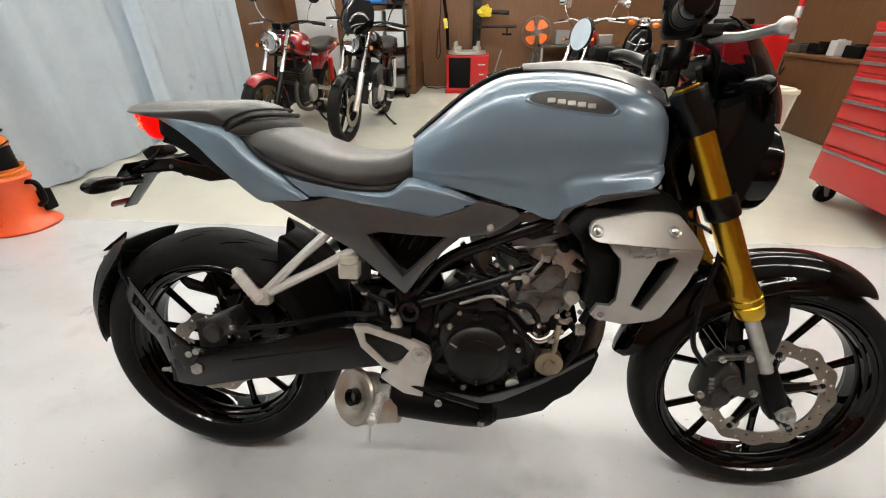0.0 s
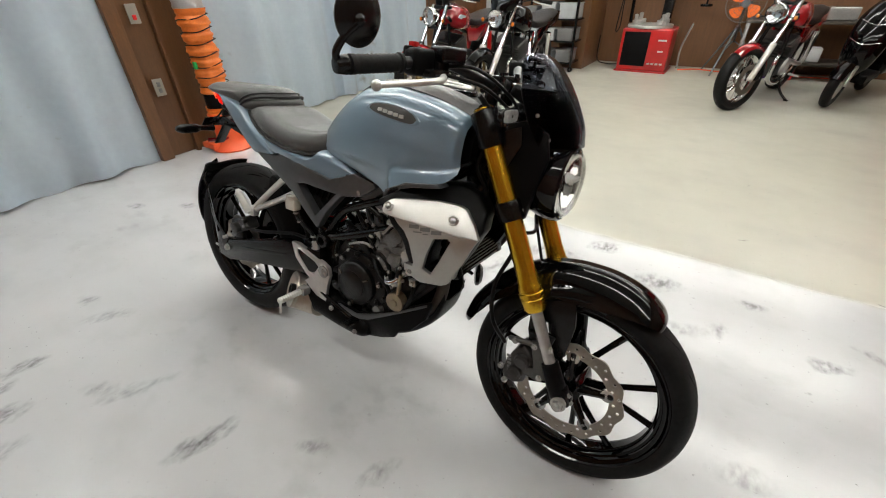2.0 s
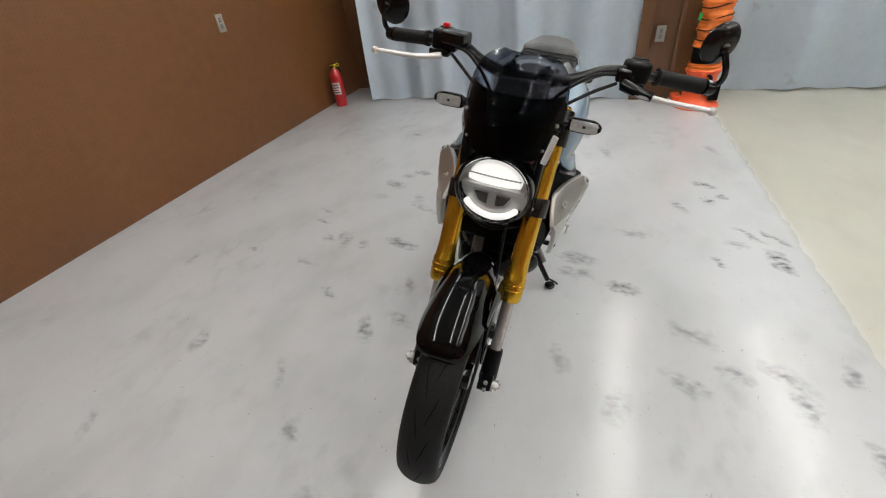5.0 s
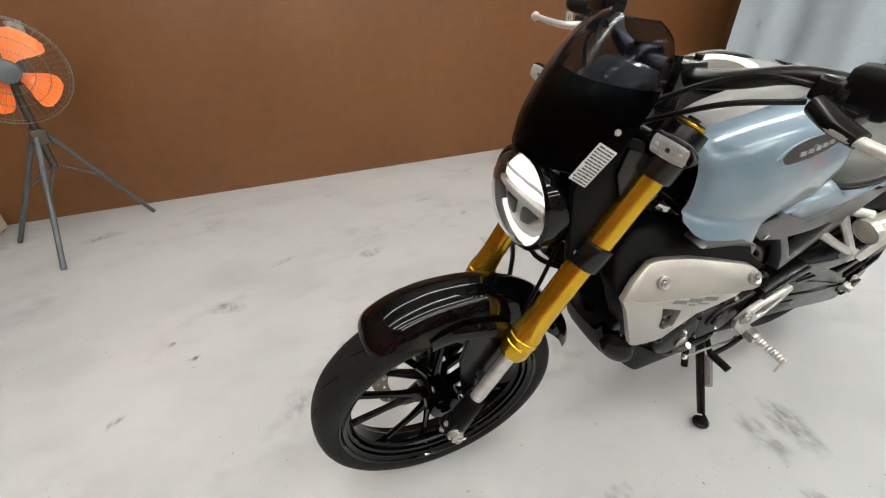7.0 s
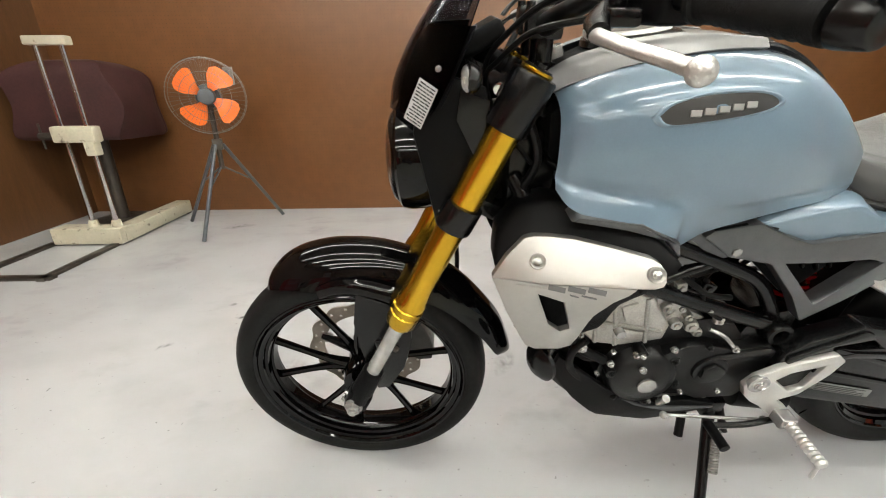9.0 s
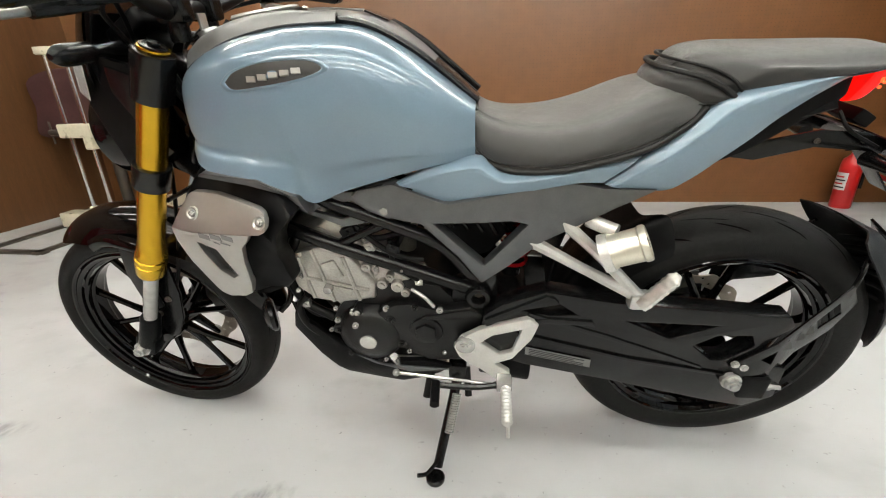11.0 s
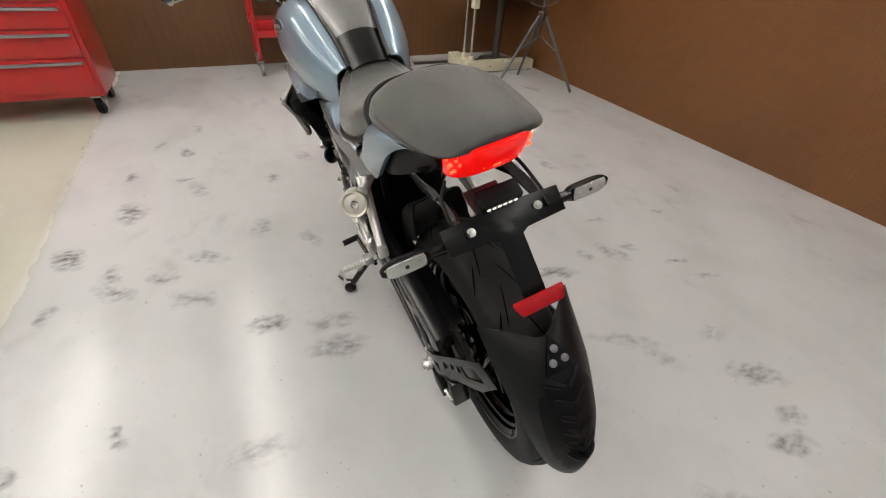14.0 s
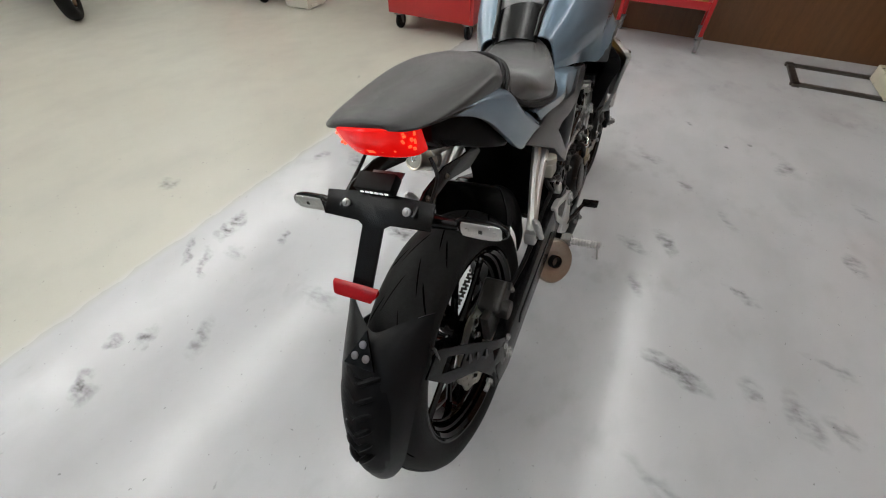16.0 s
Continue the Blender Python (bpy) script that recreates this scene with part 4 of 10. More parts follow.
# tank skins
# along the tank: x, top edge (y, z), widest (y, z), hollow (y, z), lower edge (y, z)
TANK_LINES = [(0.5, 0.05, 0.826, 0.093, 0.785, 0.096, 0.765, 0.094, 0.751), (0.545, 0.055, 0.862, 0.119, 0.8, 0.117, 0.765, 0.11, 0.742),
              (0.6, 0.062, 0.905, 0.141, 0.82, 0.134, 0.766, 0.118, 0.732), (0.66, 0.067, 0.937, 0.155, 0.83, 0.146, 0.766, 0.122, 0.716),
              (0.72, 0.07, 0.946, 0.163, 0.83, 0.149, 0.76, 0.128, 0.7), (0.765, 0.07, 0.947, 0.166, 0.83, 0.153, 0.758, 0.146, 0.688),
              (0.79, 0.069, 0.945, 0.167, 0.83, 0.154, 0.768, 0.166, 0.715), (0.85, 0.066, 0.936, 0.166, 0.826, 0.156, 0.776, 0.172, 0.733),
              (0.9, 0.061, 0.922, 0.157, 0.822, 0.15, 0.781, 0.167, 0.744), (0.938, 0.056, 0.905, 0.142, 0.817, 0.137, 0.786, 0.153, 0.757),
              (0.956, 0.05, 0.89, 0.123, 0.81, 0.121, 0.79, 0.131, 0.775)]


def tank_section(x, ya, za, yw, zw, yh, zh, yb, zb):
    """A section of the tank panel: a flat top, a tight shoulder, a nearly flat flank, a hollow and a flared lower edge."""
    w, d = yw - ya, za - zw
    return x, [(ya, za), (ya + 0.38 * w, za - 0.05 * d), (ya + 0.7 * w, za - 0.2 * d), (ya + 0.86 * w, za - 0.4 * d), (ya + 0.96 * w, za - 0.72 * d), (yw, zw),
               (yw * 0.6 + yh * 0.4, zw * 0.45 + zh * 0.55), (yh, zh), (yh * 0.55 + yb * 0.45, zh * 0.62 + zb * 0.38), (yb, zb)]


TK = [tank_section(*row) for row in TANK_LINES]
TANK_SKIN = np.array([smooth_line(r, 60) for r in np.array([smooth_line(c, 60) for c in np.array([[(x, y, z) for y, z in row] for x, row in TK]).transpose(1, 0, 2)]).transpose(1, 0, 2)])


def tank_side(x, z):
    """Half width of the tank panel at a place along it and a height."""
    i = float(np.interp(x, TANK_SKIN[:, 0, 0], np.arange(60)))
    k = min(58, int(i))
    row = TANK_SKIN[k] * (1 - i + k) + TANK_SKIN[k + 1] * (i - k)
    return float(np.interp(z, row[::-1, 2], row[::-1, 1]))


def tank_point(x, z, out=0.0):
    return Vector((x + out * 0.05, tank_side(x, z) + out * 0.72, z + out * 0.69))


BADGE = [(0.862, 0.879), (0.843, 0.894), (0.8, 0.905), (0.745, 0.908), (0.714, 0.905), (0.699, 0.897), (0.705, 0.889), (0.74, 0.88), (0.79, 0.873), (0.835, 0.868), (0.853, 0.87)]

for s in (1, -1):
    bm = bmesh.new()
    sheet(bm, [[(x, y, z) for y, z in row] for x, row in TK], 64, 60, 0.004)
    tank = bp("tank_panel", flip(bm, s), BLUE, label="glossy grey-blue tank side panel", sharp=50)
    # badge recess on the shoulder
    loop = smooth_line([(x, 0, z) for x, z in BADGE + BADGE[:1]], 45)[:-1]
    mid = Vector((0.78, 0, 0.8885))
    rings = []
    bm = bmesh.new()
    for k, out in ((1.0, -0.001), (0.96, 0.0022), (0.92, 0.003), (0.88, 0.0024), (0.86, 0.0)):
        rings.append([bm.verts.new(tank_point(mid.x + (p[0] - mid.x) * k, mid.z + (p[2] - mid.z) * k, out)) for p in loop])
    for u, v in zip(rings, rings[1:]):
        for i in range(len(u)):
            j = (i + 1) % len(u)
            bm.faces.new((u[i], u[j], v[j], v[i]))
    bp("badge_rim", flip(bm, s), BLUE, tank, "raised grey-blue rim round the badge", sharp=70)
    bm = bmesh.new()
    inner = [bm.verts.new(tank_point(mid.x + (p[0] - mid.x) * 0.875, mid.z + (p[2] - mid.z) * 0.875, 0.0012)) for p in loop]
    low = [bm.verts.new(tank_point(mid.x + (p[0] - mid.x) * 0.5, mid.z + (p[2] - mid.z) * 0.5, 0.0012)) for p in loop]
    for i in range(len(loop)):
        j = (i + 1) % len(loop)
        bm.faces.new((inner[i], inner[j], low[j], low[i]))
    bm.faces.new(low)
    bp("badge_recess", flip(bm, s), BADGE_GREY, tank, "dark grey sunken oval", sharp=70)
    for k in range(5):
        x = 0.744 + k * 0.0165
        f = 0.887 - (x - 0.78) * 0.13
        bm = bmesh.new()
        q = [tank_point(x + e * 0.0064, f + h * 0.0034, 0.0032) for e, h in ((-1, -1), (1, -1), (1, 1), (-1, 1))]
        ext = bmesh.ops.extrude_face_region(bm, geom=[bm.faces.new([bm.verts.new(p) for p in q])])
        bmesh.ops.translate(bm, verts=[g for g in ext["geom"] if isinstance(g, bmesh.types.BMVert)], vec=(0, -0.0022, -0.0021))
        bmesh.ops.recalc_face_normals(bm, faces=bm.faces)
        bp("badge_bar", flip(bm, s), SILVER, tank, "raised chrome badge bar")

# tank inner block and top cover
bm = bmesh.new()
sheet(bm, [[(x, k * y, z) for k, y, z in ((1, 0.06, r[0][1] - 0.03), (1, 0.075, 0.8), (1, 0.07, r[9][1] + 0.03), (-1, 0.07, r[9][1] + 0.03), (-1, 0.075, 0.8), (-1, 0.06, r[0][1] - 0.03))] for x, r in TK], 20, 24, wrap=True)
bp("tank_shell", bm, BLACK)
bm = bmesh.new()
rows = []
for x, w, z in ((0.566, 0.055, 0.879), (0.58, 0.06, 0.892), (0.6, 0.064, 0.908), (0.65, 0.072, 0.94), (0.7, 0.075, 0.951), (0.74, 0.075, 0.954), (0.775, 0.074, 0.955)):
    rows.append([(x, f * w, z + 0.006 - 0.012 * abs(f) ** 2.5) for f in (-1, -0.8, -0.4, 0, 0.4, 0.8, 1)])
sheet(bm, rows, 36, 20, 0.004)
cover = bp("tank_cover", bm, GREY_COVER, label="dark silver centre cover of the tank")
bm = bmesh.new()
sheet(bm, [[(x, f * w, z + 0.006 - 0.012 * abs(f) ** 2.5) for f in (-1, -0.8, -0.4, 0, 0.4, 0.8, 1)] for x, w, z in ((0.777, 0.074, 0.9548), (0.82, 0.071, 0.951), (0.852, 0.069, 0.9455), (0.9, 0.064, 0.934), (0.93, 0.056, 0.922), (0.958, 0.046, 0.906), (0.97, 0.04, 0.88))], 20, 18, 0.004)
bp("front_cover", bm, BLACK, cover, "matt black front of the tank cover")
for s in (1, -1):
    bm = bmesh.new()
    rows = [[(x, y0, z0), (x, (y0 + y1) / 2, (z0 + z1) / 2 + 0.006), (x, y1, z1)] for x, y0, z0, y1, z1 in
            ((0.7, 0.07, 0.956, 0.09, 0.948), (0.78, 0.066, 0.964, 0.1, 0.946), (0.86, 0.06, 0.956, 0.096, 0.932), (0.93, 0.05, 0.936, 0.08, 0.908), (0.965, 0.045, 0.916, 0.068, 0.89))]
    sheet(bm, rows, 20, 8, 0.004)
    bp("shoulder_trim", flip(bm, s), GREY_COVER, cover, "silver-grey trim beside the tank cover")
bm = bmesh.new()
box(bm, (0.655, 0, 0.95), (0.04, 0.046, 0.003), 0.001, Matrix.Rotation(radians(-22), 4, "Y"))
bp("sticker", bm, SCREEN_BLACK, cover, "small dark sticker")
bm = bmesh.new()
sheet(bm, [[(x, f * w, z + 0.006 - 0.012 * abs(f) ** 2.5) for f in (-1, -0.8, -0.4, 0, 0.4, 0.8, 1)] for x, w, z in ((0.496, 0.054, 0.818), (0.51, 0.055, 0.83), (0.53, 0.055, 0.849), (0.55, 0.055, 0.866), (0.5655, 0.055, 0.8785))], 16, 18, 0.004)
bp("tank_tail", bm, BLACK_SATIN, label="black trim between tank and seat")
CAP_M = Matrix.Rotation(radians(7), 4, "Y")
bm = bmesh.new()
lathe(bm, [(0, 0.0), (0.064, 0.0), (0.068, 0.004), (0.066, 0.012), (0.058, 0.015), (0, 0.015)], (0.842, 0, 0.944), axis="z", n=48, m=CAP_M)
cap = bp("filler_surround", bm, BLACK_SATIN, cover, "black collar round the filler cap")
bm = bmesh.new()
lathe(bm, [(0.036, 0.014), (0.052, 0.014), (0.055, 0.017), (0.053, 0.0205), (0.038, 0.0205), (0.035, 0.018)], (0.842, 0, 0.944), axis="z", n=48, m=CAP_M)
bp("filler_cap", bm, ALU, cap, "round brushed steel filler ring")
bm = bmesh.new()
lathe(bm, [(0, 0.014), (0.0355, 0.014), (0.0355, 0.0175), (0.03, 0.019), (0, 0.0195)], (0.842, 0, 0.944), axis="z", n=40, m=CAP_M)
bp("filler_lid", bm, STEEL_DARK, cap, "dark steel lid")
for s in (1, -1):
    bm = bmesh.new()
    tube(bm, [(0.497, 0.052, 0.825), (0.545, 0.0555, 0.866), (0.6, 0.064, 0.909), (0.66, 0.07, 0.941), (0.72, 0.073, 0.95), (0.79, 0.072, 0.949)], 0.0055, n=8, steps=30)
    bp("cover_edge", flip(bm, s), BLACK_SATIN, cover, "black edge strip beside the tank panel")

# seats
def cushion(stations, nu, nv, edge=0.02, tuck=0.94, crown=0.0, at=(0, 0, 0)):
    """A padded body from stations (x, half width, top z, bottom z) with a rounded upper edge and nearly upright sides."""
    bm = bmesh.new()
    rows = []
    for x, w, t, b in stations:
        h = t - b
        e = min(edge, w * 0.5, h * 0.8)
        half = [(w * 0.5, t - 0.03 * h), (w - e * 1.1, t - 0.09 * h), (w - e * 0.35, t - 0.05 * h - e * 0.35), (w, t - 0.05 * h - e), (w * 0.995, b + 0.3 * (h - e)), (w * (1 + tuck) / 2, b + 0.06 * h), (w * tuck, b)]
        half = [(y, z - min(crown, 0.4 * h) * (y / w) ** 2 * (z > b + 0.5 * h)) for y, z in half]
        rows.append([(x, 0, t)] + [(x, y, z) for y, z in half] + [(x, 0, b)] + [(x, -y, z) for y, z in half[::-1]])
    sheet(bm, rows, nu, nv, wrap=True)
    bmesh.ops.translate(bm, vec=at, verts=bm.verts)
    return bm


PILLION_AT = (0, -0.001, 0)
rider = bp("rider_seat", cushion([(0.524, 0.03, 0.829, 0.8), (0.518, 0.058, 0.829, 0.785), (0.504, 0.083, 0.82, 0.76), (0.475, 0.1, 0.804, 0.738), (0.43, 0.115, 0.796, 0.731), (0.37, 0.128, 0.797, 0.738),
                                  (0.31, 0.131, 0.811, 0.752), (0.265, 0.128, 0.829, 0.764), (0.23, 0.12, 0.841, 0.776), (0.19, 0.11, 0.845, 0.8), (0.15, 0.098, 0.845, 0.82), (0.12, 0.07, 0.84, 0.828)], 60, 72, 0.034, 0.93),
           VINYL, label="grained black vinyl rider seat", sharp=60)
for s in (1, -1):
    bm = bmesh.new()
    tube(bm, [(0.512, 0.07, 0.77), (0.5, 0.088, 0.753), (0.475, 0.099, 0.736), (0.43, 0.117, 0.729), (0.37, 0.129, 0.735), (0.31, 0.132, 0.749), (0.265, 0.129, 0.761), (0.23, 0.121, 0.773), (0.19, 0.111, 0.798), (0.17, 0.105, 0.82)], 0.0052, n=8, steps=40)
    bp("seat_edge", flip(bm, s), SEAM, rider, "black lower edge of the seat")
pillion = bp("pillion_seat", cushion([(0.206, 0.04, 0.862, 0.844), (0.2, 0.062, 0.875, 0.84), (0.188, 0.08, 0.885, 0.837), (0.168, 0.097, 0.892, 0.835), (0.14, 0.109, 0.895, 0.837), (0.1, 0.113, 0.895, 0.842), (0.03, 0.108, 0.893, 0.851),
                                      (-0.03, 0.098, 0.892, 0.858), (-0.065, 0.089, 0.89, 0.863), (-0.085, 0.079, 0.887, 0.865), (-0.097, 0.065, 0.883, 0.867), (-0.102, 0.047, 0.879, 0.869)], 60, 72, 0.024, 0.93, 0.013, PILLION_AT), VINYL_SMOOTH,
             label="grained black vinyl pillion seat with a raised front", sharp=60)
bm = cushion([(0.228, 0.03, 0.85, 0.832), (0.224, 0.054, 0.857, 0.826), (0.213, 0.076, 0.862, 0.824), (0.193, 0.096, 0.864, 0.823), (0.166, 0.109, 0.86, 0.824), (0.142, 0.112, 0.852, 0.827), (0.122, 0.1, 0.846, 0.833)], 30, 48, 0.016, 0.95, 0.004, PILLION_AT)
bp("front_pad", bm, VINYL_SMOOTH, pillion, "padded lower lip of the pillion seat", sharp=60)
for s in (1, -1):
    for line, r in (([(0.22, 0.0, 0.865), (0.216, 0.045, 0.865), (0.204, 0.075, 0.864), (0.182, 0.098, 0.859), (0.158, 0.1105, 0.848), (0.14, 0.1115, 0.834)], 0.0042),
                    ([(0.208, 0.0, 0.876), (0.203, 0.045, 0.876), (0.19, 0.073, 0.874), (0.167, 0.0955, 0.868), (0.146, 0.1075, 0.856), (0.132, 0.1105, 0.842)], 0.0026)):
        bm = bmesh.new()
        tube(bm, line, r, n=8, steps=30)
        flip(bm, s)
        bmesh.ops.translate(bm, vec=PILLION_AT, verts=bm.verts)
        bp("seam", bm, SEAM, pillion, "stitched piping seam")

# tail and side panels
def skin_between(top, low, wide, fall=0.012, crest=0.24):
    """A curved panel between its upper and lower edge lines (x, y, z): a narrow shelf, a crisp shoulder and a flank."""
    bm = bmesh.new()
    rows = []
    for (xa, ya, za), (xb, zb), w in zip(top, low, wide):
        mix = lambda k: (xa + (xb - xa) * k, za + (zb - za) * k)
        row = [(xa, ya - 0.012, za + 0.001), (xa, ya, za)]
        for k, y in ((crest * 0.6, w - 0.003), (crest, w), (crest + 0.12, w + 0.0005), (0.7, w - fall * 0.25), (0.95, w - fall * 0.8), (1.0, w - fall)):
            row.append((mix(k)[0], y, mix(k)[1]))
        row.append((xb, w - fall - 0.008, zb + 0.001))
        rows.append(row)
    sheet(bm, rows, 48, 40, 0.003)
    return bm


TAIL_TOP = [(-0.022, 0.086, 0.864), (0.03, 0.096, 0.859), (0.08, 0.104, 0.853), (0.128, 0.108, 0.842), (0.156, 0.11, 0.828), (0.182, 0.112, 0.8), (0.213, 0.116, 0.772), (0.247, 0.118, 0.748), (0.296, 0.12, 0.709)]
TAIL_LOW = [(-0.02, 0.853), (0.006, 0.845), (0.038, 0.83), (0.075, 0.804), (0.104, 0.776), (0.136, 0.747), (0.17, 0.716), (0.204, 0.697), (0.262, 0.699)]
SIDE_TOP = [(0.25, 0.121, 0.755), (0.31, 0.124, 0.7455), (0.36, 0.125, 0.735), (0.42, 0.123, 0.7255), (0.455, 0.119, 0.725), (0.476, 0.112, 0.738), (0.5, 0.106, 0.75), (0.58, 0.116, 0.732), (0.63, 0.12, 0.711)]
SIDE_LOW = [(0.3, 0.7125), (0.335, 0.714), (0.38, 0.708), (0.42, 0.7), (0.455, 0.693), (0.49, 0.686), (0.52, 0.681), (0.57, 0.684), (0.626, 0.701)]
for s in (1, -1):
    bm = skin_between(SIDE_TOP, SIDE_LOW, (0.126, 0.131, 0.134, 0.134, 0.133, 0.13, 0.128, 0.127, 0.122), 0.004, 0.2)
    bp("side_panel", flip(bm, s), BLUE, label="glossy grey-blue panel under the seat", sharp=32)
    bm = skin_between(TAIL_TOP, TAIL_LOW, (0.092, 0.106, 0.117, 0.124, 0.127, 0.128, 0.128, 0.128, 0.124))
    bp("tail_panel", flip(bm, s), BLUE, label="glossy grey-blue tail panel", sharp=32)
    bm = bmesh.new()
    plate(bm, [(-0.032, 0.868), (0.06, 0.855), (0.14, 0.835), (0.16, 0.8), (0.2, 0.74), (0.16, 0.722), (0.115, 0.742), (0.06, 0.768), (0.02, 0.79), (-0.015, 0.805), (-0.036, 0.824)], 0.05, 0.1, bevel=0.006, warp=lambda x, y, z: (x, y + 0.24 * (min(x, 0.1) - 0.1), z))
    bp("tail_side", flip(bm, s), BLACK, label="matt black lower tail panel")
    bm = bmesh.new()
    plate(bm, [(0.212, 0.7), (0.3, 0.704), (0.352, 0.716), (0.45, 0.698), (0.546, 0.68), (0.592, 0.695), (0.635, 0.714), (0.7, 0.7), (0.712, 0.688), (0.66, 0.652), (0.592, 0.64), (0.53, 0.575), (0.488, 0.516), (0.44, 0.555), (0.383, 0.607), (0.3, 0.652)],
          0.092, 0.122, [[(0.412, 0.641), (0.44, 0.648), (0.57, 0.642), (0.484, 0.556)]], bevel=0.009, warp=lambda x, y, z: (x, y + 0.015 * max(0, 1 - abs(x - 0.5) / 0.25) - 0.06 * max(0, 0.62 - z), z))
    sc = bp("side_cover", flip(bm, s), GREY_DARK, label="graphite V-shaped side cover with an open triangle")
    bm = bmesh.new()
    plate(bm, [(0.395, 0.66), (0.6, 0.66), (0.605, 0.635), (0.5, 0.545), (0.475, 0.555)], 0.07, 0.08, bevel=0.002)
    bp("inner_panel", flip(bm, s), BLACK, sc, "black ribbed panel behind the open triangle")
    for k in range(5):
        bm = bmesh.new()
        x = 0.455 + k * 0.024
        box(bm, (x, 0.083, 0.628), (0.006, 0.008, 0.075 - abs(k - 1) * 0.012), 0.002, Matrix.Rotation(radians(30), 4, "Y"))
        bp("rib", flip(bm, s), BLACK_SATIN, sc)
    bm = bmesh.new()
    bolt(bm, (0.655, 0.123, 0.664), 0.011, (0, 1, 0), 0.005)
    bp("bolt", flip(bm, s), STEEL, sc)
    bm = bmesh.new()
    for k in range(3):
        plate(bm, [(0.6 + k * 0.026, 0.705 + 0.003 * k), (0.66 + k * 0.02, 0.709 - k * 0.004), (0.655 + k * 0.02, 0.701 - k * 0.004), (0.605 + k * 0.026, 0.698 + k * 0.002)], 0.118, 0.124, bevel=0.001)
    bp("vent_rib", flip(bm, s), BLACK, sc, kind="stuff")
bm = bmesh.new()
sheet(bm, [[(x, w * 0.9, t), (x, w, (t + b) / 2), (x, w * 0.75, b), (x, -w * 0.75, b), (x, -w, (t + b) / 2), (x, -w * 0.9, t)] for x, w, t, b in
           ((-0.035, 0.058, 0.868, 0.828), (0.0, 0.066, 0.86, 0.792), (0.08, 0.076, 0.846, 0.775), (0.18, 0.083, 0.83, 0.735), (0.3, 0.084, 0.76, 0.69), (0.42, 0.08, 0.735, 0.62), (0.55, 0.078, 0.72, 0.6))], 26, 18, wrap=True)
bp("subframe", bm, BLACK, label="black inner tail and battery box")

bm = bmesh.new()
sheet(bm, [[(x, f * 0.082, z - 0.03 * abs(f) ** 3) for f in (-1, -0.8, -0.4, 0, 0.4, 0.8, 1)] for x, z in ((-0.02, 0.84), (0.06, 0.815), (0.14, 0.775), (0.22, 0.735), (0.29, 0.7), (0.335, 0.64), (0.355, 0.56), (0.36, 0.48))], 24, 14, 0.003)
bp("inner_mudguard", bm, BLACK, label="matt black inner mudguard under the tail")

# tail light
LAMP_PLAN = [(-0.061, 0.0685), (-0.07, 0.0685), (-0.085, 0.063), (-0.099, 0.048), (-0.107, 0.026), (-0.109, 0.0)]
LAMP_PLAN = LAMP_PLAN + [(x, -y) for x, y in LAMP_PLAN[-2::-1]]
bm = bmesh.new()
rows = []
for x, y in LAMP_PLAN:
    deep = 0.048 + 0.006 * (abs(y) / 0.07) ** 2
    inx, iny = x + 0.016 + 0.1 * max(0, -0.04 - x), y * 0.9
    rows.append([(x + 0.008, y * 0.86, 0.872), (x + 0.001, y * 0.985, 0.8715), (x, y, 0.866), (x * 0.5 + inx * 0.5 - 0.003, (y + iny) / 2, 0.87 - deep * 0.55), (inx, iny, 0.87 - deep), (inx + 0.008, iny * 0.8, 0.871 - deep), (inx + 0.02, iny * 0.4, 0.85)])
sheet(bm, rows, 44, 30, wrap=True)
tl = bp("tail_light", bm, RED_LENS, label="glowing red tail light")
for z, n, half_w in ((0.86, 8, 0.054), (0.848, 7, 0.05), (0.834, 5, 0.034)):
    for i in range(n):
        f = (i - (n - 1) / 2) / ((n - 1) / 2)
        bm = bmesh.new()
        y = half_w * f
        xs = float(np.interp(abs(y), [0.0, 0.026, 0.048, 0.064], [-0.109, -0.107, -0.099, -0.084])) + (0.868 - z) * 0.42
        box(bm, (xs + 0.001, y, z), (0.003, (0.0105, 0.007, 0.0125)[i % 3], (0.0055, 0.0075, 0.004)[(i + n) % 3]), 0.0013, Matrix.Rotation(radians(-24), 4, "Y"))
        bp("led", bm, RED_GLOW, tl, "bright red point of light")
for s in (1, -1):
    for x, y, z, w, h in ((-0.0745, 0.0655, 0.855, 0.0035, 0.006), (-0.08, 0.0632, 0.848, 0.004, 0.005), (-0.0745, 0.0645, 0.843, 0.003, 0.007), (-0.083, 0.0605, 0.839, 0.005, 0.0035), (-0.089, 0.0585, 0.856, 0.005, 0.003), (-0.076, 0.0625, 0.833, 0.004, 0.004)):
        bm = bmesh.new()
        box(bm, (x, y, z), (w, 0.004, h), 0.0013, Matrix.Rotation(radians(25), 4, "Z"))
        bp("led", flip(bm, s), RED_GLOW, tl, "bright orange-red point of light")

